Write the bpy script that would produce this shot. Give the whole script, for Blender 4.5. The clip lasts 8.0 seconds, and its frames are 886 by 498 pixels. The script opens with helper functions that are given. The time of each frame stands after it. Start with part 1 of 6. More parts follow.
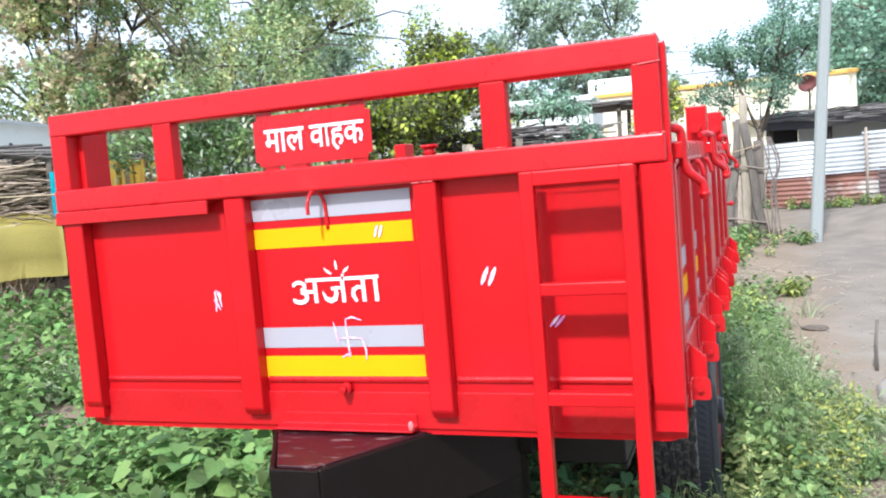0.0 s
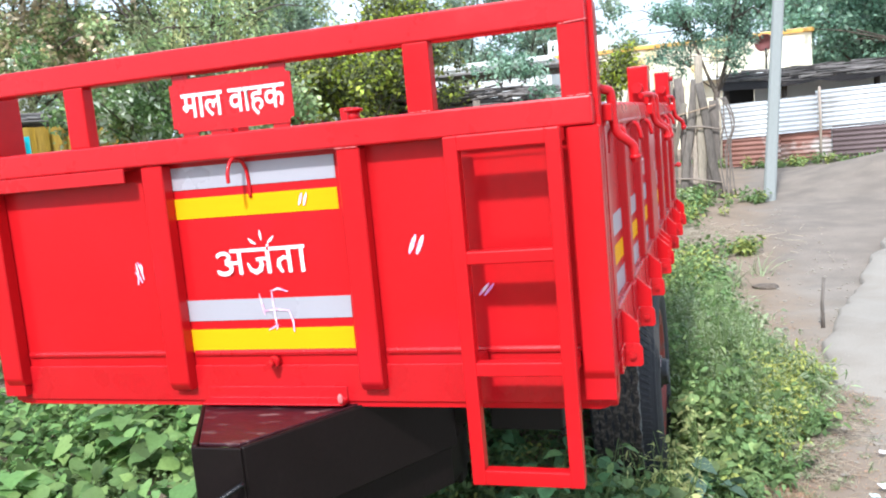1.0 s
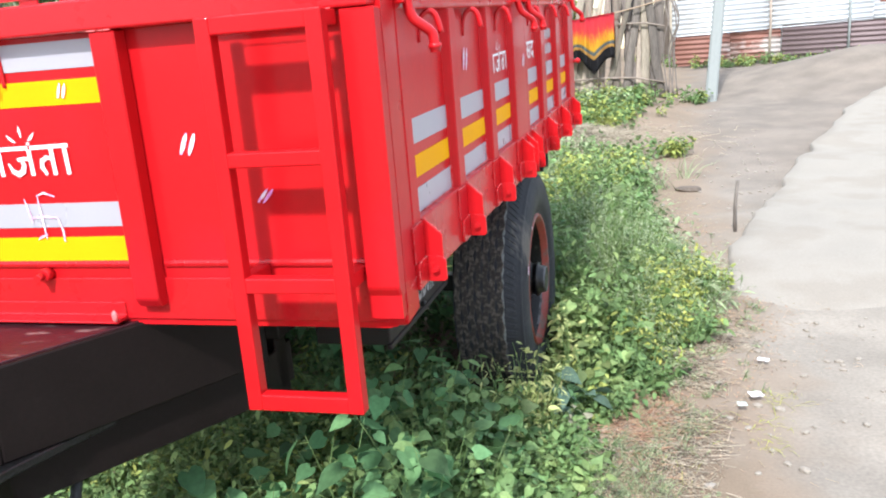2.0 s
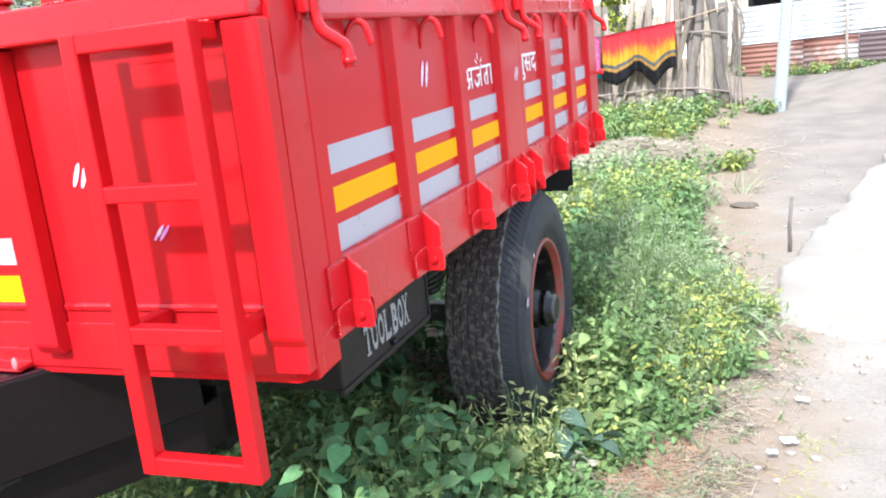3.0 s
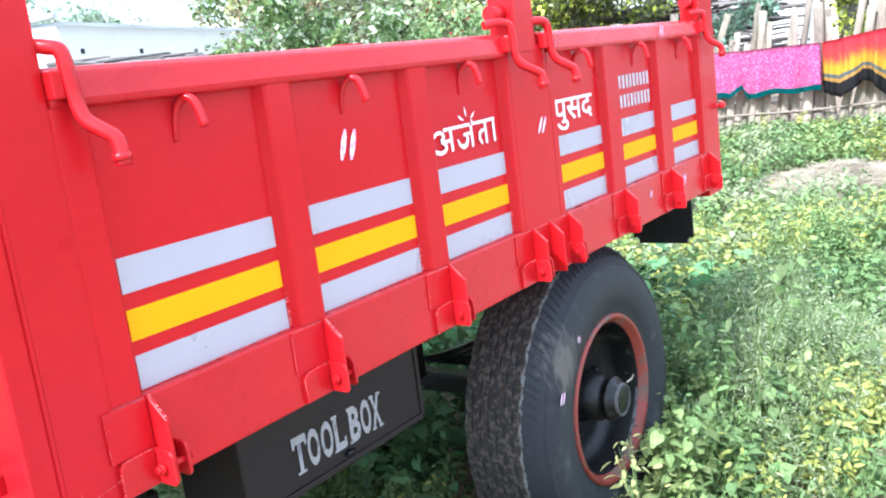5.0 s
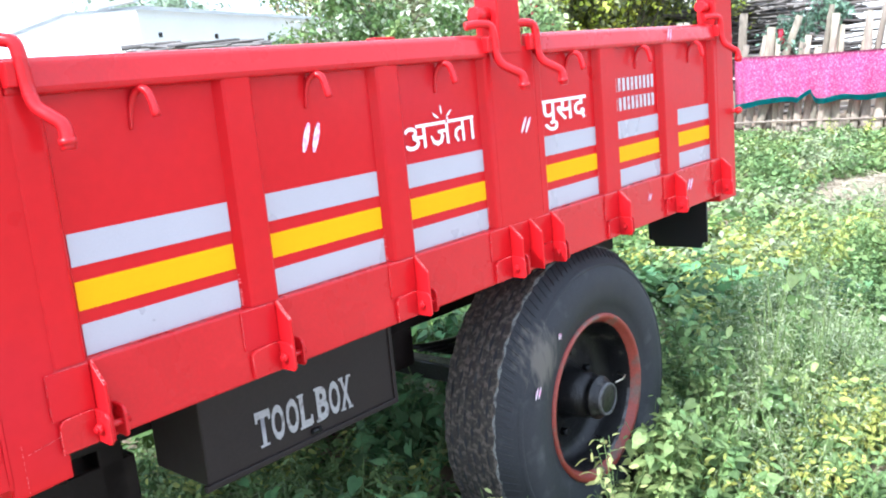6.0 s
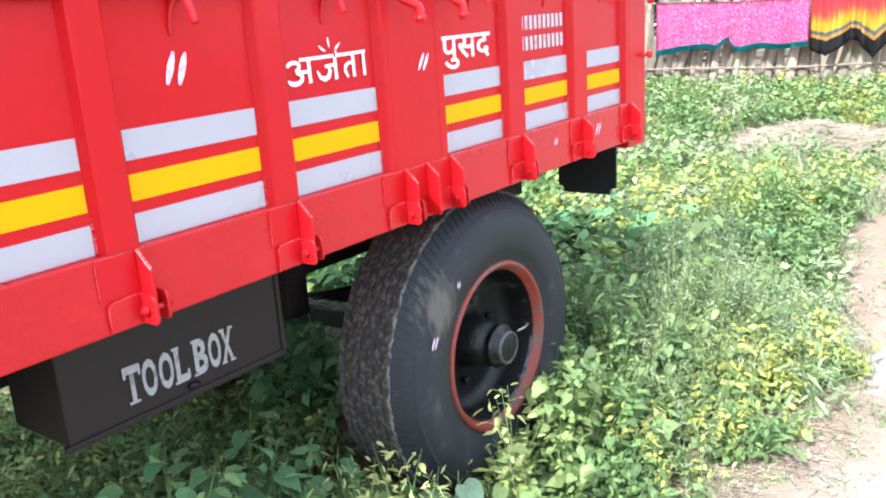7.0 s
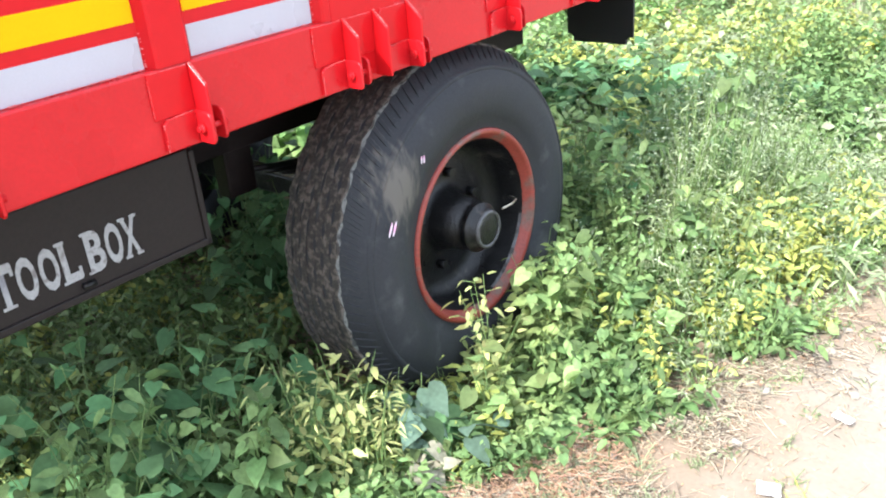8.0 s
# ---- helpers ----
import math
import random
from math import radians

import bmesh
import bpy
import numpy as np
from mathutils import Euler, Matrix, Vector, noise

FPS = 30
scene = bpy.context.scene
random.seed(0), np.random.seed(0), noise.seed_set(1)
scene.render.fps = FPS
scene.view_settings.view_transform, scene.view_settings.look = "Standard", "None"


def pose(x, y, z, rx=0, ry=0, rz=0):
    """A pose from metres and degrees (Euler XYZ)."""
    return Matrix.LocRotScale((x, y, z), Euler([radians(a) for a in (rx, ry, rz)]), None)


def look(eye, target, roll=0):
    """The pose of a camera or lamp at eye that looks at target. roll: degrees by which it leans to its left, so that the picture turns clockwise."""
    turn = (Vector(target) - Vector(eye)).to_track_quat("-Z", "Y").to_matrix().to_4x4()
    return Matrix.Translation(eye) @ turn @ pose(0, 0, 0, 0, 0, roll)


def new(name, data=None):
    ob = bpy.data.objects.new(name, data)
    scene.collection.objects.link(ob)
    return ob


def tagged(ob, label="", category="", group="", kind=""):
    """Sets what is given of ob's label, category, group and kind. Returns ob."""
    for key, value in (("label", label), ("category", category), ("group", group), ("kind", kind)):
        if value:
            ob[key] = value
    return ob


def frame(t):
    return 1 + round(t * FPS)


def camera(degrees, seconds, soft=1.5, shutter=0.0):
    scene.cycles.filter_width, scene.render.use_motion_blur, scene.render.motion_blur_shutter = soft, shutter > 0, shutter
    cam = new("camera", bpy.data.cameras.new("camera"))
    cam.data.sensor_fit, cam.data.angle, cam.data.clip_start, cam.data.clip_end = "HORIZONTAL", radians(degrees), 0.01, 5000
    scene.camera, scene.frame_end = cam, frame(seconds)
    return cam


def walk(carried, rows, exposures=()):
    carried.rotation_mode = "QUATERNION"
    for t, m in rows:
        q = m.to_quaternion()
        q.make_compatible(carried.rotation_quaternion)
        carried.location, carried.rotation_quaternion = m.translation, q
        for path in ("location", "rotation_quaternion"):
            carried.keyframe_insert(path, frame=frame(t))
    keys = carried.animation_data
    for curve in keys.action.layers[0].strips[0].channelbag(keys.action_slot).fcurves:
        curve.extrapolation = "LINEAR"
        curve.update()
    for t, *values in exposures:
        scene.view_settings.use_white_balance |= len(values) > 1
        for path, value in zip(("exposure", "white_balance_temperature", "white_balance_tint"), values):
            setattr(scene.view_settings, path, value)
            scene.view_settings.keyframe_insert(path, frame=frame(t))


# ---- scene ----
cam = camera(56.7, 8.0, soft=2.0)
PATH = [
    (0, (1.122, -2.133, 1.716), (0.432, -0.261, 1.562), -4.1),
    (0.5, (1.131, -2.119, 1.71), (0.472, -0.24, 1.515), -3.3),
    (1, (1.193, -2.036, 1.715), (0.583, -0.148, 1.465), -4.7),
    (1.5, (1.402, -1.876, 1.689), (0.795, 0.0, 1.355), -2.9),
    (2, (1.54, -1.699, 1.661), (1.015, 0.165, 1.164), -4.0),
    (2.2, (1.587, -1.615, 1.642), (1.108, 0.258, 1.129), -3.0),
    (3.3, (1.874, -1.224, 1.632), (1.05, 0.546, 1.199), -5.6),
    (3.5, (1.954, -1.119, 1.657), (1.048, 0.604, 1.197), -5.6),
    (4, (2.088, -0.918, 1.643), (1.027, 0.736, 1.271), -6.1),
    (4.5, (2.126, -0.716, 1.69), (0.975, 0.878, 1.325), -6.1),
    (4.7, (2.14, -0.653, 1.687), (0.99, 0.939, 1.309), -7.0),
    (5.8, (2.425, -0.482, 1.684), (1.132, 1.0, 1.321), -4.5),
    (6, (2.454, -0.478, 1.675), (1.147, 0.988, 1.299), -4.9),
    (6.5, (2.471, -0.478, 1.675), (1.111, 0.944, 1.319), -5.2),
    (7, (2.449, -0.325, 1.653), (1.296, 1.222, 1.127), -3.2),
    (7.3, (2.433, -0.212, 1.625), (1.315, 1.305, 0.955), -0.4),
    (7.5, (2.385, -0.104, 1.604), (1.265, 1.398, 0.904), -1.2),
    (8, (2.374, 0.134, 1.586), (1.208, 1.508, 0.72), -4.2),
]
EXPOSURES = [(0, 0.82, 5800, 10), (1.5, 0.86, 5850, 10), (2.2, 1.14, 6000, 10), (3.5, 1.52, 5600, 10), (4.5, 1.68, 5550, 10), (6.5, 1.67, 5750, 10), (7, 1.7, 5900, 10), (8, 1.78, 6100, 10)]
walk(cam, [(t, look(eye, target, roll)) for t, eye, target, roll in PATH], EXPOSURES)

# ---- world, sun, exposure ----
SUN_AZ, SUN_EL = radians(183), radians(45)
world = bpy.data.worlds.new("sky")
scene.world = world
world.use_nodes = True
wn = world.node_tree
sky = wn.nodes.new("ShaderNodeTexSky")
sky.sky_type, sky.sun_disc, sky.sun_elevation, sky.sun_rotation = "NISHITA", False, SUN_EL, SUN_AZ
sky.air_density, sky.dust_density, sky.ozone_density = 1.0, 2.0, 0.6
wn.nodes["Background"].inputs[1].default_value = 0.14
haze = wn.nodes.new("ShaderNodeMix")          # thin even haze over the whole sky
haze.data_type = "RGBA"
haze.inputs["Factor"].default_value, haze.inputs["B"].default_value = 0.7, (6.3, 6.9, 7.6, 1)
wn.links.new(sky.outputs[0], haze.inputs["A"])
wn.links.new(haze.outputs["Result"], wn.nodes["Background"].inputs[0])
sun_data = bpy.data.lights.new("sun", "SUN")
sun_data.energy, sun_data.angle, sun_data.color = 3.1, radians(3.5), (1.0, 0.955, 0.88)
sun_dir = Vector((math.sin(SUN_AZ) * math.cos(SUN_EL), math.cos(SUN_AZ) * math.cos(SUN_EL), math.sin(SUN_EL)))
new("sun", sun_data).matrix_world = look(sun_dir * 40, (0, 0, 0))

# ---- materials ----
def material(name, color, rough=0.6, metal=0.0, spread=0.12, scale=6.0, fine=60.0, bump=0.15, depth=0.004,
             second=None, second_at=0.6, island=0.0, rand=0.0, coat=0.0, translucent=0.0, mapping=(1, 1, 1), spec=0.5):
    """Colour with large and fine variation, worn patches of a second colour, and fine relief."""
    m = bpy.data.materials.new(name)
    m.use_nodes = True
    nt = m.node_tree
    N, L = nt.nodes, nt.links
    b = N["Principled BSDF"]
    b.inputs["Roughness"].default_value, b.inputs["Metallic"].default_value = rough, metal
    b.inputs["Coat Weight"].default_value = coat
    b.inputs["Coat Roughness"].default_value = 0.12
    b.inputs["Specular IOR Level"].default_value = spec
    geo = N.new("ShaderNodeNewGeometry")
    mp = N.new("ShaderNodeMapping")
    mp.inputs["Scale"].default_value = mapping
    L.new(geo.outputs["Position"], mp.inputs["Vector"])
    def nz(s, detail):
        n = N.new("ShaderNodeTexNoise")
        n.inputs["Scale"].default_value, n.inputs["Detail"].default_value = s, detail
        L.new(mp.outputs[0], n.inputs["Vector"])
        return n
    big, small = nz(scale, 5), nz(fine, 4)
    add = N.new("ShaderNodeMath"); add.operation = "ADD"
    L.new(big.outputs["Fac"], add.inputs[0]); L.new(small.outputs["Fac"], add.inputs[1])
    value = N.new("ShaderNodeMapRange")
    value.inputs["From Min"].default_value, value.inputs["From Max"].default_value = 0.6, 1.4
    value.inputs["To Min"].default_value, value.inputs["To Max"].default_value = 1 - spread, 1 + spread
    L.new(add.outputs[0], value.inputs["Value"])
    hsv = N.new("ShaderNodeHueSaturation")
    hsv.inputs["Color"].default_value = (*color, 1)
    L.new(value.outputs[0], hsv.inputs["Value"])
    if second:
        ramp = N.new("ShaderNodeMapRange")
        ramp.inputs["From Min"].default_value, ramp.inputs["From Max"].default_value = second_at - 0.06, second_at + 0.06
        L.new(big.outputs["Fac"], ramp.inputs["Value"])
        mix = N.new("ShaderNodeMix"); mix.data_type = "RGBA"
        mix.inputs["A"].default_value, mix.inputs["B"].default_value = (*color, 1), (*second, 1)
        L.new(ramp.outputs[0], mix.inputs["Factor"])
        L.new(mix.outputs["Result"], hsv.inputs["Color"])
    last = hsv.outputs[0]
    if island or rand:
        src = geo.outputs["Random Per Island"] if island else N.new("ShaderNodeObjectInfo").outputs["Random"]
        amount = island or rand
        h2 = N.new("ShaderNodeHueSaturation")
        r1 = N.new("ShaderNodeMapRange")
        r1.inputs["To Min"].default_value, r1.inputs["To Max"].default_value = 1 - amount, 1 + amount
        L.new(src, r1.inputs["Value"]); L.new(r1.outputs[0], h2.inputs["Value"])
        mul = N.new("ShaderNodeMath"); mul.operation = "MULTIPLY"; mul.inputs[1].default_value = 7.31
        fr = N.new("ShaderNodeMath"); fr.operation = "FRACT"
        r2 = N.new("ShaderNodeMapRange")
        r2.inputs["To Min"].default_value, r2.inputs["To Max"].default_value = 0.5 - 0.03 * amount, 0.5 + 0.035 * amount
        L.new(src, mul.inputs[0]); L.new(mul.outputs[0], fr.inputs[0]); L.new(fr.outputs[0], r2.inputs["Value"])
        L.new(r2.outputs[0], h2.inputs["Hue"])
        L.new(last, h2.inputs["Color"])
        last = h2.outputs[0]
    L.new(last, b.inputs["Base Color"])
    rr = N.new("ShaderNodeMapRange")
    rr.inputs["From Min"].default_value, rr.inputs["From Max"].default_value = 0.3, 0.7
    rr.inputs["To Min"].default_value, rr.inputs["To Max"].default_value = max(0.03, rough - 0.08), min(1, rough + 0.08)
    L.new(big.outputs["Fac"], rr.inputs["Value"]); L.new(rr.outputs[0], b.inputs["Roughness"])
    if bump:
        bp = N.new("ShaderNodeBump")
        bp.inputs["Strength"].default_value, bp.inputs["Distance"].default_value = bump, depth
        L.new(add.outputs[0], bp.inputs["Height"])
        L.new(bp.outputs[0], b.inputs["Normal"])
    if translucent:
        tr = N.new("ShaderNodeBsdfTranslucent")
        ms = N.new("ShaderNodeMixShader"); ms.inputs[0].default_value = translucent
        L.new(last, tr.inputs[0])
        L.new(b.outputs[0], ms.inputs[1]); L.new(tr.outputs[0], ms.inputs[2])
        L.new(ms.outputs[0], N["Material Output"].inputs[0])
    return m


RED = material("red_paint", (0.5, 0.0075, 0.011), 0.34, 0, 0.07, 2.2, 40, 0.04, 0.004, coat=0.16, spec=0.14, second=(0.47, 0.008, 0.015), second_at=0.62)
RED_B = material("red_paint_chipped", (0.48, 0.0085, 0.013), 0.3, 0, 0.1, 9, 120, 0.09, 0.003, second=(0.52, 0.014, 0.017), second_at=0.7, coat=0.3, spec=0.2)
WELD = material("primer_weld", (0.66, 0.16, 0.16), 0.5, 0, 0.2, 40, 160, 0.3)
SILVER = material("silver_reflective_tape", (0.415, 0.4, 0.445), 0.32, 0.15, 0.05, 5, 300, 0.08, 0.001)
YELLOW = material("yellow_reflective_tape", (0.8, 0.375, 0.0), 0.5, 0, 0.05, 5, 300, 0.08, 0.001, spec=0.06)
WHITE = material("white_stencil_paint", (0.8, 0.79, 0.8), 0.55, 0, 0.06, 30, 200, 0.1, second=(0.78, 0.6, 0.6), second_at=0.68)
FADED = material("faded_white_paint", (0.52, 0.5, 0.52), 0.6, 0, 0.15, 40, 200, 0.1, second=(0.5, 0.24, 0.26), second_at=0.6)
STENCIL = material("worn_grey_white_stencil", (0.33, 0.33, 0.335), 0.65, 0, 0.25, 40, 200, 0.1, second=(0.16, 0.15, 0.15), second_at=0.6)
CHALK = material("white_chalk", (0.8, 0.7, 0.77), 0.9, 0, 0.15, 70, 300, 0.2, second=(0.78, 0.36, 0.58), second_at=0.52)
MAGENTA = material("magenta_chalk", (0.78, 0.3, 0.66), 0.9, 0, 0.1, 60, 300, 0.2, second=(0.82, 0.7, 0.78), second_at=0.56)
BLACK = material("black_paint", (0.0085, 0.0055, 0.0052), 0.48, 0, 0.3, 5, 90, 0.12, 0.004, second=(0.016, 0.012, 0.011), second_at=0.66, spec=0.16)
MAROON = material("scuffed_maroon_plate", (0.035, 0.006, 0.01), 0.4, 0.0, 0.3, 14, 120, 0.3, 0.004, second=(0.15, 0.095, 0.09), second_at=0.66, mapping=(1, 2.5, 1))
BROWN = material("brown_black_box_paint", (0.0145, 0.0102, 0.0097), 0.55, 0, 0.25, 5, 120, 0.1, second=(0.02, 0.014, 0.0125), second_at=0.66, spec=0.3)
TYRE = material("black_tyre_rubber", (0.022, 0.0235, 0.028), 0.66, 0, 0.25, 8, 140, 0.25, 0.003, second=(0.048, 0.049, 0.051), second_at=0.66, spec=0.35)
TREAD = material("dusty_tread_rubber", (0.045, 0.038, 0.034), 0.92, 0, 0.5, 55, 190, 0.7, 0.006, second=(0.1, 0.084, 0.07), second_at=0.54)
def scuff(m, at, pale):
    """A dusty chafed patch with streaks, of a hand's size, on the outer wall of one tyre."""
    N, L = m.node_tree.nodes, m.node_tree.links
    geo = N.new("ShaderNodeNewGeometry")
    mp = N.new("ShaderNodeMapping"); mp.vector_type = "POINT"
    mp.inputs["Location"].default_value, mp.inputs["Scale"].default_value = (0, 0, 0), (4, 9.5, 7)
    off = N.new("ShaderNodeVectorMath"); off.operation = "SUBTRACT"; off.inputs[1].default_value = at
    L.new(geo.outputs["Position"], off.inputs[0]); L.new(off.outputs[0], mp.inputs["Vector"])
    ln = N.new("ShaderNodeVectorMath"); ln.operation = "LENGTH"
    L.new(mp.outputs[0], ln.inputs[0])
    nz = N.new("ShaderNodeTexNoise"); nz.inputs["Scale"].default_value, nz.inputs["Detail"].default_value = 22, 5
    st = N.new("ShaderNodeMapping"); st.inputs["Scale"].default_value, st.inputs["Rotation"].default_value = (1, 2.2, 0.7), (0.6, 0, 0)
    L.new(geo.outputs["Position"], st.inputs["Vector"]); L.new(st.outputs[0], nz.inputs["Vector"])
    add = N.new("ShaderNodeMath"); add.operation = "MULTIPLY_ADD"; add.inputs[1].default_value = 1.9
    L.new(nz.outputs["Fac"], add.inputs[0]); L.new(ln.outputs["Value"], add.inputs[2])
    mr = N.new("ShaderNodeMapRange"); mr.inputs["From Min"].default_value, mr.inputs["From Max"].default_value = 1.75, 1.2
    L.new(add.outputs[0], mr.inputs["Value"])
    b = N["Principled BSDF"]
    mix = N.new("ShaderNodeMix"); mix.data_type = "RGBA"; mix.inputs["B"].default_value = (*pale, 1)
    L.new(mr.outputs[0], mix.inputs["Factor"]); L.new(b.inputs["Base Color"].links[0].from_socket, mix.inputs["A"])
    L.new(mix.outputs["Result"], b.inputs["Base Color"])


scuff(TYRE, (0.96, 1.628, 0.795), (0.105, 0.095, 0.083))
SCUFF = material("chalky_scuffed_rubber", (0.17, 0.175, 0.165), 0.9, 0, 0.4, 45, 200, 0.4, second=(0.06, 0.06, 0.06), second_at=0.56)
RIM = material("worn_red_oxide_rim", (0.25, 0.042, 0.03), 0.5, 0.1, 0.3, 14, 140, 0.25, second=(0.13, 0.075, 0.06), second_at=0.56)
GREASE = material("greasy_black_iron", (0.013, 0.013, 0.014), 0.35, 0.4, 0.4, 18, 120, 0.4, 0.006, second=(0.05, 0.045, 0.04), second_at=0.68)
RUBBER = material("black_rubber", (0.014, 0.014, 0.015), 0.55, 0, 0.2, 8, 140, 0.1)
WORN_STEEL = material("dull_worn_steel", (0.1, 0.1, 0.104), 0.5, 0.4, 0.4, 30, 160, 0.3, second=(0.035, 0.032, 0.03), second_at=0.52)
STEEL = material("bare_steel", (0.5, 0.45, 0.38), 0.4, 0.9, 0.2, 30, 200, 0.2)
SOIL = material("dry_soil", (0.25, 0.185, 0.13), 0.95, 0, 0.2, 1.3, 90, 0.15, 0.004, second=(0.2, 0.15, 0.105), second_at=0.56)
def dusty_track(m, pale):
    """Pale trodden dust on the track's side of the ground, with a ragged border."""
    N, L = m.node_tree.nodes, m.node_tree.links
    geo = N.new("ShaderNodeNewGeometry")
    sep = N.new("ShaderNodeSeparateXYZ")
    nz = N.new("ShaderNodeTexNoise"); nz.inputs["Scale"].default_value = 2.2; nz.inputs["Detail"].default_value = 6
    L.new(geo.outputs["Position"], sep.inputs[0]); L.new(geo.outputs["Position"], nz.inputs["Vector"])
    add = N.new("ShaderNodeMath"); add.operation = "MULTIPLY_ADD"; add.inputs[1].default_value = 1.1
    L.new(nz.outputs["Fac"], add.inputs[0]); L.new(sep.outputs["X"], add.inputs[2])
    mr = N.new("ShaderNodeMapRange"); mr.inputs["From Min"].default_value, mr.inputs["From Max"].default_value = 2.25, 2.8
    L.new(add.outputs[0], mr.inputs["Value"])
    b = N["Principled BSDF"]
    old = b.inputs["Base Color"].links[0].from_socket
    mix = N.new("ShaderNodeMix"); mix.data_type = "RGBA"
    fine = N.new("ShaderNodeTexNoise"); fine.inputs["Scale"].default_value = 60; fine.inputs["Detail"].default_value = 6
    L.new(geo.outputs["Position"], fine.inputs["Vector"])
    hs = N.new("ShaderNodeHueSaturation"); hs.inputs["Color"].default_value = (*pale, 1)
    mv = N.new("ShaderNodeMapRange"); mv.inputs["From Min"].default_value, mv.inputs["From Max"].default_value, mv.inputs["To Min"].default_value, mv.inputs["To Max"].default_value = 0.3, 0.7, 0.86, 1.1
    patch = N.new("ShaderNodeTexNoise"); patch.inputs["Scale"].default_value = 1.9; patch.inputs["Detail"].default_value = 8
    L.new(geo.outputs["Position"], patch.inputs["Vector"])
    pv = N.new("ShaderNodeMapRange"); pv.inputs["From Min"].default_value, pv.inputs["From Max"].default_value, pv.inputs["To Min"].default_value, pv.inputs["To Max"].default_value = 0.35, 0.65, 0.82, 1.12
    pm = N.new("ShaderNodeMath"); pm.operation = "MULTIPLY"
    L.new(patch.outputs["Fac"], pv.inputs["Value"]); L.new(pv.outputs[0], pm.inputs[0]); L.new(mv.outputs[0], pm.inputs[1])
    L.new(fine.outputs["Fac"], mv.inputs["Value"]); L.new(pm.outputs[0], hs.inputs["Value"])
    # the pale tint turns darker and slightly warmer from y 4.5 to 8
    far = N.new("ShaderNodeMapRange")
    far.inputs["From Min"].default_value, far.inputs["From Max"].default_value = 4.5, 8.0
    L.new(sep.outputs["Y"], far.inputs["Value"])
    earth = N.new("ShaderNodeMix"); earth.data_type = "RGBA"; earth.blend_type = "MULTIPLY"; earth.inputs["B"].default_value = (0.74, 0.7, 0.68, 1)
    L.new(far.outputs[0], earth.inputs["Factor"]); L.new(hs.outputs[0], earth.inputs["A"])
    L.new(mr.outputs[0], mix.inputs["Factor"]); L.new(old, mix.inputs["A"]); L.new(earth.outputs["Result"], mix.inputs["B"])
    L.new(mix.outputs["Result"], b.inputs["Base Color"])


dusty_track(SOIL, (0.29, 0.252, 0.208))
CONCRETE = material("dusty_concrete", (0.305, 0.27, 0.226), 0.9, 0, 0.16, 1.6, 90, 0.12, 0.003, second=(0.262, 0.228, 0.188), second_at=0.54)
STRAW = material("dry_straw", (0.4, 0.3, 0.2), 0.85, 0, 0.15, 3, 60, 0.1, island=0.3)
PALESTRAW = material("bleached_straw", (0.42, 0.36, 0.27), 0.85, 0, 0.15, 3, 60, 0.1, island=0.35)
LEAF_BRIGHT = material("bright_leaf", (0.175, 0.27, 0.1), 0.62, 0, 0.35, 1.6, 80, 0.2, second=(0.26, 0.32, 0.115), second_at=0.58, island=0.5, spec=0.28, translucent=0.3)
LEAF_DARK = material("broad_leaf", (0.125, 0.235, 0.1), 0.66, 0, 0.3, 3, 60, 0.3, island=0.65, spec=0.2, translucent=0.25)
LEAF_BLUE = material("dusty_blue_green_leaf", (0.115, 0.18, 0.128), 0.75, 0, 0.3, 18, 80, 0.3, island=0.35, spec=0.25, translucent=0.15)
LEAF_PALE = material("pale_yellow_green_leaf", (0.47, 0.5, 0.2), 0.65, 0, 0.2, 4, 80, 0.2, island=0.5, spec=0.25, translucent=0.3)
LEAF_DRY = material("dried_grey_leaf", (0.3, 0.28, 0.2), 0.85, 0, 0.25, 14, 80, 0.3, island=0.3)
LEAF_YELLOW = material("yellowing_leaf", (0.36, 0.4, 0.11), 0.62, 0, 0.2, 2, 80, 0.2, island=0.4, spec=0.28, translucent=0.3)
LEAF_GOLD = material("golden_leaf", (0.46, 0.47, 0.12), 0.62, 0, 0.12, 3, 80, 0.2, island=0.35, spec=0.28, translucent=0.3)
LEAF_COVER = material("low_cover_leaf", (0.155, 0.23, 0.085), 0.65, 0, 0.3, 1.5, 60, 0.2, island=0.55, spec=0.25, translucent=0.25)
LEAF_VINE = material("vine_leaf", (0.175, 0.285, 0.088), 0.6, 0, 0.25, 1.8, 60, 0.3, island=0.6, spec=0.28, translucent=0.3)
CHAFF = material("reddish_chaff", (0.42, 0.25, 0.16), 0.9, 0, 0.2, 3, 60, 0.1, island=0.35)
LEAF_GREY = material("grey_green_leaf", (0.32, 0.375, 0.21), 0.62, 0, 0.12, 3, 80, 0.2, island=0.4, spec=0.28, translucent=0.3)
LEAF_TREE = material("tree_leaf", (0.34, 0.47, 0.22), 0.5, 0, 0.3, 0.9, 9, 0.1, second=(0.58, 0.6, 0.3), second_at=0.53, island=0.55, translucent=0.4)
LEAF_NEEM = material("blue_green_leaflet", (0.215, 0.36, 0.25), 0.55, 0, 0.25, 0.9, 9, 0.1, second=(0.33, 0.47, 0.34), second_at=0.56, island=0.55, translucent=0.4)
# paler, greyer leaf: the haze of distance is mixed into its colour
LEAF_HAZE = material("hazed_far_leaf", (0.34, 0.43, 0.31), 0.55, 0, 0.25, 0.5, 9, 0.1, island=0.45, translucent=0.4)
LEAF_LIME = material("lime_leaf", (0.45, 0.52, 0.08), 0.62, 0, 0.2, 0.9, 9, 0.1, island=0.5, spec=0.28, translucent=0.35)
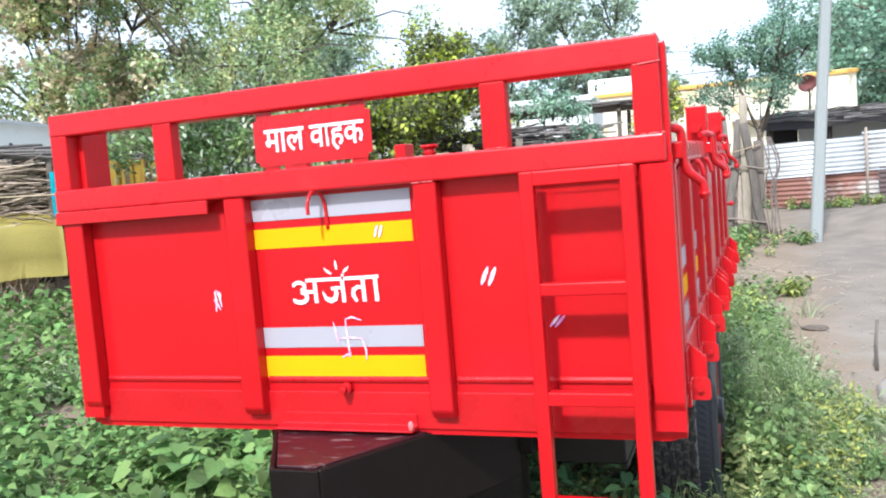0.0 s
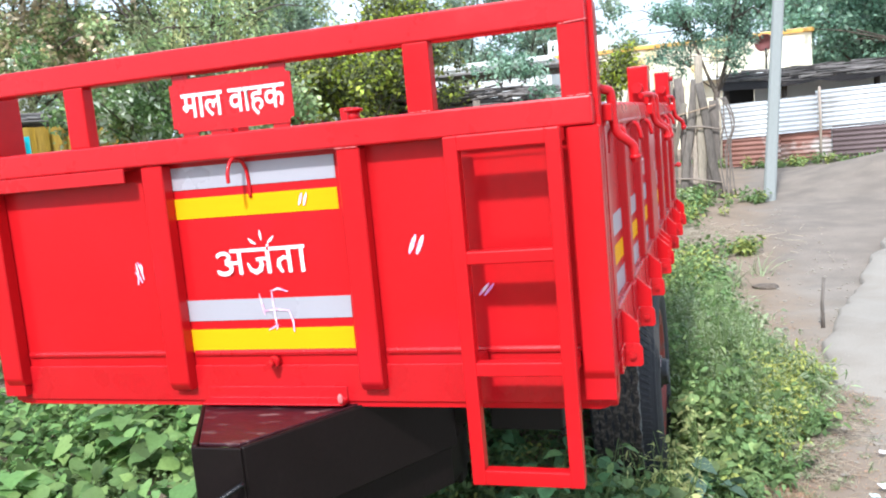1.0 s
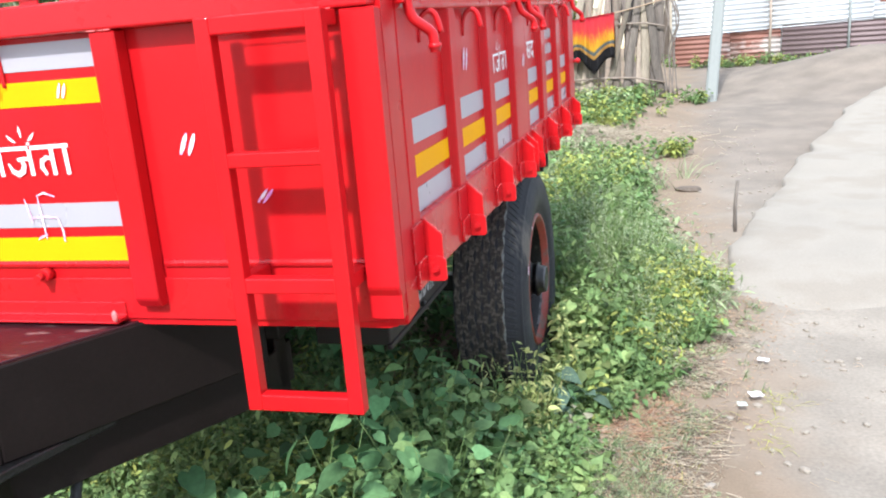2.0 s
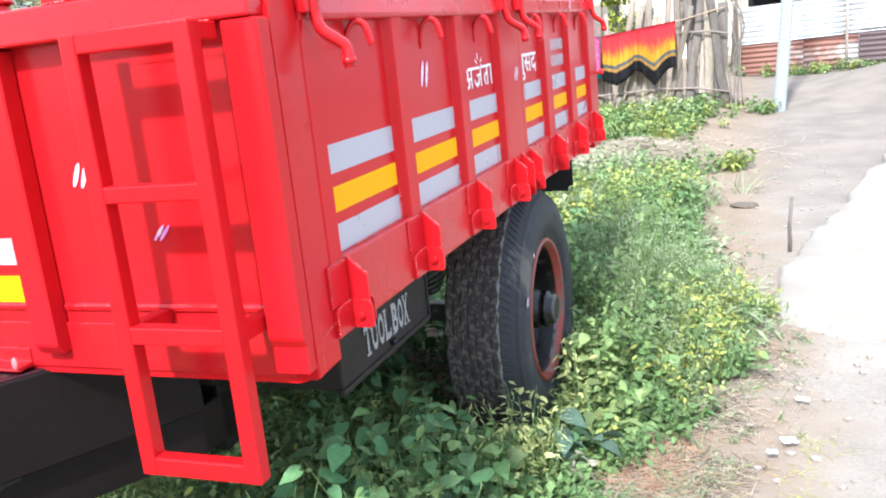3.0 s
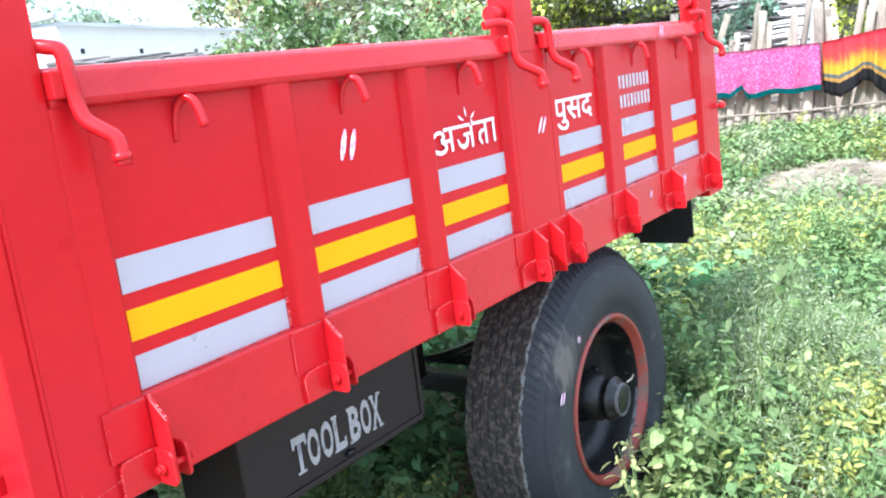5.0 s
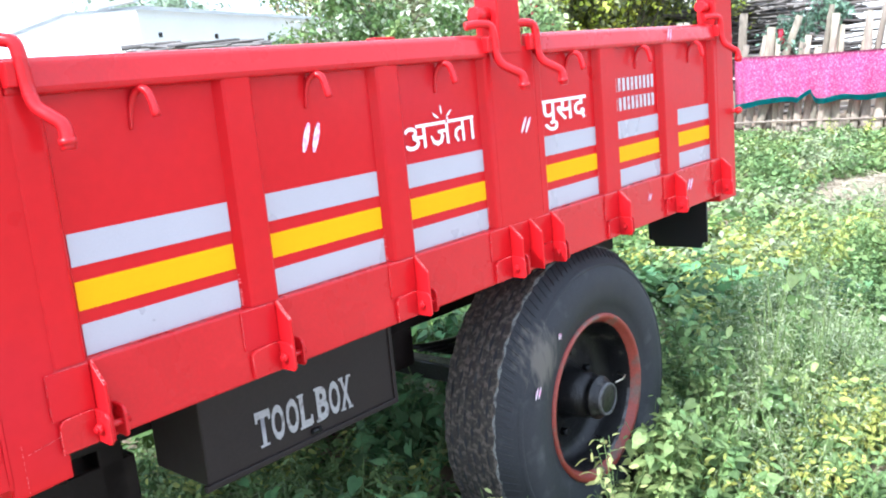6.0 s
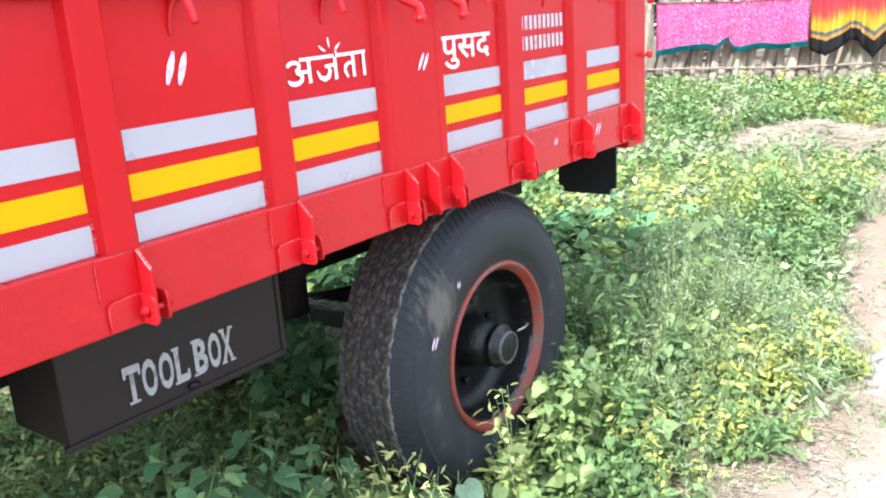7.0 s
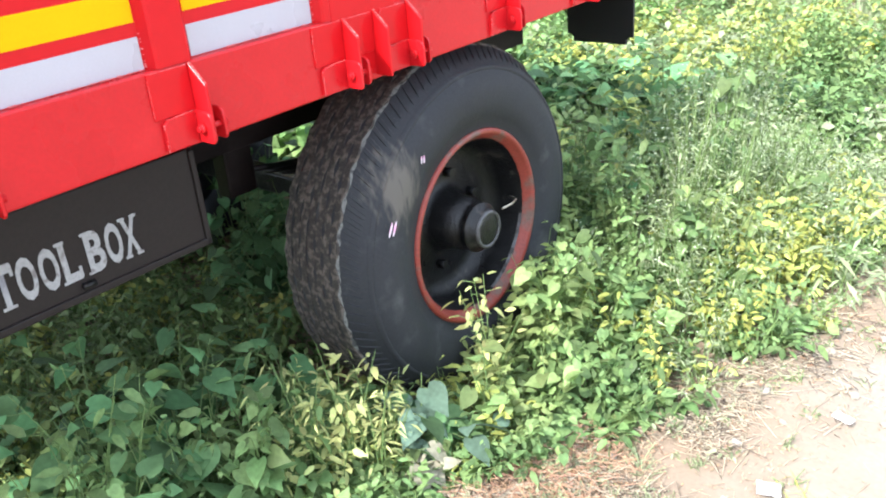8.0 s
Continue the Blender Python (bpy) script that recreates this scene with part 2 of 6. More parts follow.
LEAF_OLIVE = material("olive_leaf", (0.2, 0.22, 0.11), 0.62, 0, 0.25, 0.9, 9, 0.1, island=0.6, spec=0.28, translucent=0.35)
LEAF_RUST = material("brown_blossom", (0.68, 0.55, 0.38), 0.7, 0, 0.2, 2, 20, 0.1, island=0.4, translucent=0.2)
PETAL = material("white_petal", (0.52, 0.57, 0.42), 0.6, 0, 0.05, 3, 60, 0.1, island=0.1, translucent=0.2)
PETAL_RED = material("red_petal", (0.6, 0.05, 0.08), 0.6, 0, 0.1, 3, 60, 0.1, island=0.2)
STEM = material("green_stem", (0.16, 0.24, 0.08), 0.6, 0, 0.15, 6, 60, 0.2, island=0.3)
BARK = material("tree_bark", (0.12, 0.095, 0.075), 0.9, 0, 0.3, 4, 40, 0.8, 0.02, mapping=(1, 1, 0.35))
WOOD = material("weathered_grey_wood", (0.28, 0.235, 0.185), 0.85, 0, 0.45, 9, 60, 0.6, 0.008, rand=0.42, mapping=(1, 1, 0.15))
PLANK = material("old_dark_grey_wood", (0.15, 0.128, 0.11), 0.88, 0, 0.45, 9, 60, 0.7, 0.008, rand=0.35, mapping=(1, 1, 0.15))
BRUSH = material("dry_brushwood", (0.48, 0.38, 0.29), 0.9, 0, 0.25, 6, 60, 0.4, island=0.45)
TIN = material("pale_corrugated_tin", (0.66, 0.68, 0.7), 0.45, 0.25, 0.08, 1.2, 30, 0.1, second=(0.5, 0.5, 0.5), second_at=0.64)
RUST = material("rusty_corrugated_tin", (0.27, 0.13, 0.1), 0.75, 0.1, 0.2, 1.4, 30, 0.3, second=(0.5, 0.45, 0.42), second_at=0.62)
DARKTIN = material("purple_grey_tin", (0.19, 0.14, 0.14), 0.6, 0.2, 0.15, 1.4, 30, 0.2)
BLUETIN = material("pale_blue_tin", (0.42, 0.6, 0.66), 0.5, 0.2, 0.08, 1.2, 30, 0.1)
WALL_W = material("whitewashed_wall", (0.76, 0.79, 0.77), 0.85, 0, 0.06, 0.8, 25, 0.3, second=(0.66, 0.68, 0.66), second_at=0.63)
WALL_Y = material("cream_yellow_wall", (0.8, 0.73, 0.55), 0.85, 0, 0.06, 0.8, 25, 0.3, second=(0.66, 0.48, 0.2), second_at=0.62)
ORANGE = material("orange_trim_paint", (0.75, 0.42, 0.1), 0.8, 0, 0.1, 1, 25, 0.2)
ROOF = material("dark_thatch_roof", (0.05, 0.042, 0.04), 0.95, 0, 0.3, 3, 30, 0.8, 0.03)
GREYLOG = material("dark_grey_branches", (0.16, 0.145, 0.135), 0.9, 0, 0.3, 5, 50, 0.4, island=0.5)
SHEET = material("grey_roof_sheet", (0.52, 0.54, 0.55), 0.6, 0.1, 0.12, 1, 25, 0.2)
POLE = material("concrete_pole", (0.29, 0.31, 0.3), 0.85, 0, 0.08, 2, 40, 0.3, mapping=(1, 1, 0.3))
TARP = material("olive_yellow_tarpaulin", (0.6, 0.5, 0.14), 0.6, 0, 0.12, 2, 40, 0.3, 0.01)
PINK = material("pink_printed_cotton", (0.62, 0.095, 0.3), 0.85, 0, 0.3, 46, 200, 0.3, second=(0.76, 0.36, 0.54), second_at=0.57)
TEAL = material("teal_cloth_border", (0.015, 0.45, 0.52), 0.8, 0, 0.1, 10, 80, 0.2)
# near-black puts shade into shed backs, windows and vents; also the dish bracket's colour
DARK = material("interior_shade_and_bracket_black", (0.02, 0.019, 0.018), 0.9, 0, 0.2, 2, 20, 0.2)
WRAPPER = material("pale_green_wrapper", (0.55, 0.68, 0.62), 0.5, 0, 0.2, 40, 200, 0.2)
GOLDCLOTH = material("golden_brown_cloth", (0.42, 0.27, 0.03), 0.7, 0, 0.3, 5, 40, 0.3, second=(0.12, 0.08, 0.04), second_at=0.58, mapping=(1, 1, 0.2))
DISH = material("dull_red_dish", (0.22, 0.08, 0.075), 0.6, 0.1, 0.1, 4, 40, 0.1)


def banded_cloth():
    """Tie-dyed cloth: red under the rope, streaking into yellow, then thin grey and orange bands and a black border that follow the hem."""
    m = bpy.data.materials.new("red_yellow_tie_dye_cloth")
    m.use_nodes = True
    N, L = m.node_tree.nodes, m.node_tree.links
    at = N.new("ShaderNodeAttribute"); at.attribute_name = "fall"
    tc = N.new("ShaderNodeTexCoord")
    def streak(scale, squeeze, amount, source):
        mp = N.new("ShaderNodeMapping"); mp.inputs["Scale"].default_value = (1, 1, squeeze)
        nz = N.new("ShaderNodeTexNoise"); nz.inputs["Scale"].default_value, nz.inputs["Detail"].default_value = scale, 4
        L.new(tc.outputs["Generated"], mp.inputs[0]); L.new(mp.outputs[0], nz.inputs[0])
        c = N.new("ShaderNodeMath"); c.operation = "SUBTRACT"; c.inputs[1].default_value = 0.5
        L.new(nz.outputs["Fac"], c.inputs[0])
        ma = N.new("ShaderNodeMath"); ma.operation = "MULTIPLY_ADD"; ma.inputs[1].default_value = amount
        L.new(c.outputs[0], ma.inputs[0]); L.new(source, ma.inputs[2])
        return ma.outputs[0]
    def bands(stops, source):
        ramp = N.new("ShaderNodeValToRGB")
        el = ramp.color_ramp.elements
        el[0].position, el[0].color = stops[0][0], (*stops[0][1], 1)
        el[1].position, el[1].color = stops[-1][0], (*stops[-1][1], 1)
        for p, c in stops[1:-1]:
            el.new(p).color = (*c, 1)
        L.new(source, ramp.inputs[0])
        return ramp.outputs[0]
    upper = bands([(0.0, (0.72, 0.035, 0.07)), (0.3, (0.74, 0.07, 0.07)), (0.4, (0.78, 0.24, 0.05)), (0.5, (0.8, 0.46, 0.03)), (1.0, (0.8, 0.5, 0.05))], streak(24, 0.12, 0.55, at.outputs["Fac"]))
    lower = bands([(0.0, (0.13, 0.17, 0.18)), (0.68, (0.13, 0.17, 0.18)), (0.69, (0.62, 0.34, 0.08)), (0.745, (0.62, 0.34, 0.08)), (0.755, (0.016, 0.015, 0.018)), (1.0, (0.02, 0.018, 0.022))], streak(30, 0.3, 0.03, at.outputs["Fac"]))
    edge = streak(22, 0.4, 0.1, at.outputs["Fac"])
    mr = N.new("ShaderNodeMapRange"); mr.inputs["From Min"].default_value, mr.inputs["From Max"].default_value = 0.6, 0.625
    L.new(edge, mr.inputs["Value"])
    mix = N.new("ShaderNodeMix"); mix.data_type = "RGBA"
    L.new(mr.outputs[0], mix.inputs["Factor"]); L.new(upper, mix.inputs["A"]); L.new(lower, mix.inputs["B"])
    L.new(mix.outputs["Result"], N["Principled BSDF"].inputs["Base Color"])
    N["Principled BSDF"].inputs["Roughness"].default_value = 0.85
    return m


DYED = banded_cloth()

# ---- building helpers ----
def box(bm, x0, x1, y0, y1, z0, z1, bevel=0.004):
    g = bmesh.ops.create_cube(bm, size=1, matrix=Matrix.Translation(((x0 + x1) / 2, (y0 + y1) / 2, (z0 + z1) / 2)) @ Matrix.Diagonal((abs(x1 - x0), abs(y1 - y0), abs(z1 - z0), 1)))
    if bevel:
        edges = list({e for v in g["verts"] for e in v.link_edges})
        bmesh.ops.bevel(bm, geom=edges, offset=bevel, segments=2, affect="EDGES", profile=0.5)
    return bm


def prism(bm, poly, axis, a, b, bevel=0.0):
    """A polygon in the other two axes, in order, pushed from a to b along an axis (0, 1 or 2)."""
    def at(p, v):
        q = list(p)
        q.insert(axis, v)
        return q
    lo = [bm.verts.new(at(p, a)) for p in poly]
    hi = [bm.verts.new(at(p, b)) for p in poly]
    faces = [bm.faces.new(lo), bm.faces.new(hi)]
    n = len(poly)
    for i in range(n):
        faces.append(bm.faces.new((lo[i], lo[(i + 1) % n], hi[(i + 1) % n], hi[i])))
    bmesh.ops.recalc_face_normals(bm, faces=faces)
    if bevel:
        bmesh.ops.bevel(bm, geom=list({e for f in faces for e in f.edges}), offset=bevel, segments=1, affect="EDGES")
    return bm


def tube(bm, pts, radius, n=8, caps=True):
    """A round bar along a line of points; radius is one number or one for each point."""
    pts = [Vector(p) for p in pts]
    rad = radius if isinstance(radius, (list, tuple)) else [radius] * len(pts)
    rings, side = [], None
    for i, p in enumerate(pts):
        d = (pts[min(i + 1, len(pts) - 1)] - pts[max(i - 1, 0)]).normalized()
        if side is None:
            side = d.orthogonal().normalized()
        side = (side - d * side.dot(d)).normalized()
        up = d.cross(side)
        rings.append([bm.verts.new(p + rad[i] * (math.cos(t) * side + math.sin(t) * up)) for t in (2 * math.pi * k / n for k in range(n))])
    for a, b in zip(rings, rings[1:]):
        for k in range(n):
            bm.faces.new((a[k], a[(k + 1) % n], b[(k + 1) % n], b[k])).smooth = True
    if caps:
        bm.faces.new(rings[0][::-1])
        bm.faces.new(rings[-1])
    return bm


def curve_points(pts, steps=6):
    """A smooth line through the points."""
    pts = [Vector(p) for p in pts]
    out = []
    for i in range(len(pts) - 1):
        p0, p1, p2, p3 = pts[max(i - 1, 0)], pts[i], pts[i + 1], pts[min(i + 2, len(pts) - 1)]
        for k in range(steps):
            t = k / steps
            out.append(0.5 * ((2 * p1) + (p2 - p0) * t + (2 * p0 - 5 * p1 + 4 * p2 - p3) * t * t + (3 * p1 - p0 - 3 * p2 + p3) * t ** 3))
    return out + [pts[-1]]


def lathe(bm, profile, cx, cy, cz, n=48):
    """Turns (x, r) pairs round an axis along x through (cx, cy, cz)."""
    rings = []
    for x, r in profile:
        rings.append([bm.verts.new((cx + x, cy + r * math.cos(2 * math.pi * k / n), cz + r * math.sin(2 * math.pi * k / n))) for k in range(n)])
    for a, b in zip(rings, rings[1:]):
        for k in range(n):
            bm.faces.new((a[k], a[(k + 1) % n], b[(k + 1) % n], b[k])).smooth = True
    return rings


def part(name, bm, mat, parent=None, label="", smooth=False, turn=True):
    me = bpy.data.meshes.new(name)
    if turn:
        bmesh.ops.recalc_face_normals(bm, faces=bm.faces)
    bm.to_mesh(me)
    bm.free()
    if smooth:
        me.shade_smooth()
    me.materials.append(mat)
    ob = new(name, me)
    if parent:
        ob.parent = parent
    return tagged(ob, label) if label else ob


def thing(name, label, category, group="", kind="", at=(0, 0, 0)):
    ob = new(name)
    ob.empty_display_size = 0.2
    ob.location = at
    return tagged(ob, label, category, group, kind)


def shared(name, mesh, parent, m=None):
    ob = new(name, mesh)
    ob.parent = parent
    if m is not None:
        ob.matrix_basis = m
    return ob


def smoothstep(a, b, v):
    t = min(1, max(0, (v - a) / (b - a)))
    return t * t * (3 - 2 * t)


def ground_z(x, y):
    z = 0.05 + 0.22 * smoothstep(7.0, 12.5, y) + 0.3 * smoothstep(12.5, 19, y)
    z += 0.62 * math.exp(-((x - 5.4) / 2.2) ** 2 - ((y - 15.2) / 2.0) ** 2)
    z += 0.3 * smoothstep(-3, -11, x)
    z += 0.12 * math.exp(-((x - 0.4) / 0.9) ** 2 - ((y - 9.1) / 0.8) ** 2)
    z += 0.16 * smoothstep(2.0, 1.1, x) * smoothstep(8.0, 12.5, y)
    z -= 0.05 * smoothstep(1.2, 1.6, x) * smoothstep(8, 6, y)
    return z + 0.03 * noise.noise((x * 0.9, y * 0.9, 3)) + 0.012 * noise.noise((x * 1.9, y * 1.9, 7))


def text_mesh(body, bold=0.0):
    cu = bpy.data.curves.new("lettering", "FONT")
    cu.body, cu.size, cu.offset, cu.resolution_u = body, 1.0, bold, 3
    ob = new("lettering", cu)
    bpy.context.view_layer.update()
    me = bpy.data.meshes.new_from_object(ob.evaluated_get(bpy.context.evaluated_depsgraph_get()))
    bpy.data.objects.remove(ob)
    bpy.data.curves.remove(cu)
    return me


def lettering(body, mat, parent, origin, right, up, width, height, bold=0.0, label=""):
    """Flat painted letters that fill width x height from a lower left corner."""
    me = text_mesh(body, bold)
    me.name = "lettering"
    co = np.array([v.co for v in me.vertices])
    lo, hi = co.min(0), co.max(0)
    u = (co[:, 0] - lo[0]) / (hi[0] - lo[0]) * width
    v = (co[:, 1] - lo[1]) / (hi[1] - lo[1]) * height
    out = np.array(origin)[None] + u[:, None] * np.array(right)[None] + v[:, None] * np.array(up)[None]
    for vert, p in zip(me.vertices, out):
        vert.co = p
    me.materials.append(mat)
    ob = new("lettering", me)
    ob.parent = parent
    return tagged(ob, label) if label else ob


def stroke(bm, pts, width, origin, right, up, out, lift=0.002):
    """A flat brush stroke along (u, v) points in the plane of right and up."""
    o, r, u, n = Vector(origin), Vector(right), Vector(up), Vector(out)
    lift += 0.0003 * (len(bm.faces) % 23) / 2
    pts = [Vector((p[0], p[1])) for p in pts]
    w = width if isinstance(width, (list, tuple)) else [width] * len(pts)
    pairs = []
    for i, p in enumerate(pts):
        d = (pts[min(i + 1, len(pts) - 1)] - pts[max(i - 1, 0)]).normalized()
        s = Vector((-d.y, d.x)) * w[i] / 2
        pairs.append([bm.verts.new(o + (q.x * r) + (q.y * u) + n * lift) for q in (p + s, p - s)])
    for a, b in zip(pairs, pairs[1:]):
        bm.faces.new((a[0], a[1], b[1], b[0]))
    return bm


def arc(cx, cy, r, a0, a1, n=10, ry=None):
    ry = ry or r
    return [(cx + r * math.cos(radians(a0 + (a1 - a0) * k / n)), cy + ry * math.sin(radians(a0 + (a1 - a0) * k / n))) for k in range(n + 1)]

# ---- the trailer ----
XP, XO, REAR = 0.958, 0.982, 2.98      # side sheet, outer face of ribs and beam, rear end
trailer = thing("tractor_trailer", "bright red steel two-wheeled farm trailer parked in weeds", "trailer")

# headboard
bm = bmesh.new()
r = 0.05
foot = [(-0.965, 1.75), (-0.965, 1.014 + r)] + [(-0.965 + r - r * math.cos(a), 1.014 + r - r * math.sin(a)) for a in (0.4, 0.8, 1.2)] + [(-0.965 + r, 1.014)]
foot += [(0.966 - r, 1.014)] + [(0.966 - r + r * math.sin(a), 1.014 + r - r * math.cos(a)) for a in (0.4, 0.8, 1.2)] + [(0.966, 1.014 + r), (0.966, 1.75)]
prism(bm, foot, 1, 0.0, 0.006)
headboard = part("headboard", bm, RED, trailer, "flat red steel front sheet with rounded lower corners")
part("sill_plate", box(bmesh.new(), -0.90, 0.92, -0.007, -0.001, 1.03, 1.138, 0.003), RED_B, headboard)
part("top_rail", box(bmesh.new(), -0.968, 0.95, -0.047, 0.02, 1.974, 2.044, 0.006), RED_B, headboard)
part("mid_rail", box(bmesh.new(), -0.97, 0.954, -0.05, 0.02, 1.732, 1.802, 0.006), RED_B, headboard)
bm = bmesh.new()
prism(bm, [(-0.056, 1.7315), (-0.002, 1.7315), (-0.002, 1.723), (-0.048, 1.723), (-0.048, 1.69), (-0.056, 1.69)], 0, -0.971, -0.385, 0.002)
part("angle_iron", bm, RED_B, headboard)
for x0, x1, y1 in ((-0.968, -0.903, 0.02), (-0.565, -0.496, 0.0), (0.489, 0.559, 0.0), (0.882, 0.949, 0.02)):
    part("upper_post", box(bmesh.new(), x0, x1, -0.045, y1, 1.800, 1.976, 0.005), RED, headboard)
for x0, x1, z0 in ((-0.948, -0.878, 1.092), (-0.334, -0.264, 1.08), (0.279, 0.346, 1.082), (0.888, 0.9655, 1.112)):
    bm = bmesh.new()
    prism(bm, [(-0.046, 1.73), (0, 1.73), (0, z0 - 0.012), (-0.03, z0 - 0.012), (-0.046, z0 + 0.012)], 0, x0, x1, 0.004)
    part("stiffener", bm, RED, headboard)
bm = bmesh.new()
prism(bm, [(-0.05, 1.03), (-0.05, 1.036), (-0.012, 1.042), (-0.012, 1.075), (-0.006, 1.075), (-0.006, 1.03)], 0, -0.225, 0.222, 0.002)
part("drawbar_flange", bm, RED_B, headboard)
bm = bmesh.new()
tube(bm, [(0.008, -0.004, 1.15), (0.008, -0.03, 1.15)], 0.017, 12)
tube(bm, [(0.008, -0.028, 1.15), (0.008, -0.05, 1.148)], 0.010, 8)
part("bolt", bm, RED_B, headboard)
bm = bmesh.new()
tube(bm, curve_points([(-0.012, -0.004, 1.62), (-0.014, -0.006, 1.69), (-0.02, -0.02, 1.723), (-0.03, -0.05, 1.728), (-0.034, -0.07, 1.70), (-0.034, -0.074, 1.665)]), 0.0055, 8)
part("rope_hook", bm, RED_B, headboard)
bm = bmesh.new()
tube(bm, [(0.31, 0.03, 1.80), (0.31, 0.03, 1.828)], 0.018, 10)
tube(bm, [(0.31, 0.03, 1.826), (0.31, 0.03, 1.834)], 0.026, 10)
part("bolt", bm, RED_B, headboard)
# reflective tape and painted marks on the headboard
for z0, z1, mat in ((1.655, 1.719, SILVER), (1.571, 1.630, YELLOW), (1.270, 1.331, SILVER), (1.177, 1.244, YELLOW)):
    bm = bmesh.new()
    box(bm, -0.264, 0.252 if z0 > 1.5 else 0.258, -0.0025, -0.0005, z0, z1, 0)
    part("tape_strip", bm, mat, headboard, "silver reflective tape strip" if mat is SILVER else "yellow reflective tape strip")


def emblem(parent, origin, right, up, out, w, h):
    """A white painted device: a headline bar with upright bars and loops under it, and three rays above."""
    bm = bmesh.new()
    def s(pts, width):
        stroke(bm, [(p[0] * w, p[1] * h) for p in pts], [q * h for q in width] if isinstance(width, list) else width * h, origin, right, up, out)
    s([(0.16, 0.94), (0.4, 0.95), (0.58, 0.96)], 0.14)
    s([(0.605, 0.96), (0.8, 0.97), (1.0, 0.99)], 0.14)
    for u in (0.265, 0.588, 0.822, 0.962):
        s([(u, 0.9), (u + 0.003, 0.45), (u + 0.006, 0.0)], 0.17)
    s(arc(0.08, 0.7, 0.07, 185, -75, 9, 0.17), [0.06] + [0.16] * 8 + [0.12])
    s(arc(0.085, 0.26, 0.085, 80, -165, 9, 0.22), [0.14] + [0.18] * 8 + [0.06])
    s([(0.115, 0.5), (0.19, 0.46), (0.26, 0.47)], 0.14)
    s([(0.585, 0.58), (0.52, 0.6), (0.455, 0.56)], 0.13)
    s([(0.5, 0.6), (0.517, 0.38), (0.495, 0.16), (0.445, 0.07), (0.39, 0.17), (0.355, 0.45)], [0.1, 0.19, 0.21, 0.21, 0.17, 0.06])
    s([(0.822, 0.57), (0.765, 0.61), (0.715, 0.5), (0.706, 0.28), (0.745, 0.02)], [0.11, 0.15, 0.18, 0.18, 0.12])
    s([(0.6, 1.15), (0.601, 1.06)], 0.12)
    s([(0.395, 1.42), (0.43, 1.28), (0.475, 1.17)], [0.03, 0.12, 0.04])
    s([(0.525, 1.72), (0.528, 1.52), (0.535, 1.32)], [0.03, 0.11, 0.05])
    s([(0.675, 1.46), (0.635, 1.3), (0.6, 1.2)], [0.03, 0.12, 0.04])
    return part("emblem", bm, WHITE, parent, "white painted emblem with a headline bar and three rays")


F_R, F_U, F_O = (1, 0, 0), (0, 0, 1), (0, -1, 0)
emblem(headboard, (-0.148, -0.001, 1.403), F_R, F_U, F_O, 0.283, 0.072)


def chalk_dashes(parent, origin, right, up, out, size, lean=0.25, mat=CHALK):
    bm = bmesh.new()
    for du in (0.0, 0.42):
        pts = [(du * size + lean * k * size * 0.25, -0.12 * du * size + (k / 4 - 0.5) * size) for k in range(5)]
        stroke(bm, pts, [0.1 * size, 0.21 * size, 0.25 * size, 0.22 * size, 0.09 * size], origin, right, up, out)
    return part("chalk_mark", bm, mat, parent)


bm = bmesh.new()
for pts in ([(0.0, 0.03), (0.004, 0.0), (0.0, -0.034)], [(0.006, 0.034), (0.016, 0.012), (0.022, -0.02)], [(-0.006, 0.004), (0.006, -0.008), (0.016, -0.03)], [(0.016, 0.03), (0.02, 0.016), (0.018, 0.0)]):
    stroke(bm, pts, [0.003, 0.0075, 0.003], (-0.426, -0.001, 1.42), F_R, F_U, F_O)
part("chalk_mark", bm, CHALK, headboard)
chalk_dashes(headboard, (0.442, -0.001, 1.463), F_R, F_U, F_O, 0.05, 0.45)
chalk_dashes(headboard, (0.135, -0.004, 1.605), F_R, F_U, F_O, 0.034, 0.35)
bm = bmesh.new()
for pts in ([(0.0, 0.0), (0.008, -0.04), (0.012, -0.062)], [(0.04, 0.01), (0.043, -0.05), (0.046, -0.105)], [(0.042, 0.008), (0.062, 0.014), (0.092, 0.004)],
            [(0.012, -0.05), (0.05, -0.046), (0.088, -0.05)], [(0.09, -0.05), (0.1, -0.085), (0.099, -0.112)], [(0.02, -0.105), (0.034, -0.098), (0.052, -0.092)]):
    stroke(bm, pts, [0.0025, 0.006, 0.003], (-0.022, -0.001, 1.345), F_R, F_U, F_O, 0.0045)
part("chalk_mark", bm, CHALK, headboard)

# sign between the rails
bm = bmesh.new()
box(bm, -0.214, 0.164, -0.03, -0.026, 1.814, 1.961, 0)
bmesh.ops.bevel(bm, geom=[e for e in bm.edges if abs(e.verts[0].co.x - e.verts[1].co.x) + abs(e.verts[0].co.z - e.verts[1].co.z) < 1e-5], offset=0.014, segments=3, affect="EDGES")
sign = part("sign", bm, RED_B, trailer, "red sign plate with white painted lettering")
for x0, z0, z1 in ((-0.19, 1.80, 1.82), (-0.10, 1.80, 1.82), (0.095, 1.80, 1.82), (-0.205, 1.955, 1.976), (0.10, 1.955, 1.976)):
    part("tab", box(bmesh.new(), x0, x0 + 0.05, -0.0255, -0.019, z0, z1, 0.002), RED_B, sign)
lettering("माल", WHITE, sign, (-0.178, -0.0325, 1.852), (1, 0, 0.0), (0, 0, 1), 0.132, 0.068, 0.014)
lettering("वाहक", WHITE, sign, (-0.028, -0.0325, 1.842), (1, 0, 0.0), (0, 0, 1), 0.172, 0.078, 0.014)

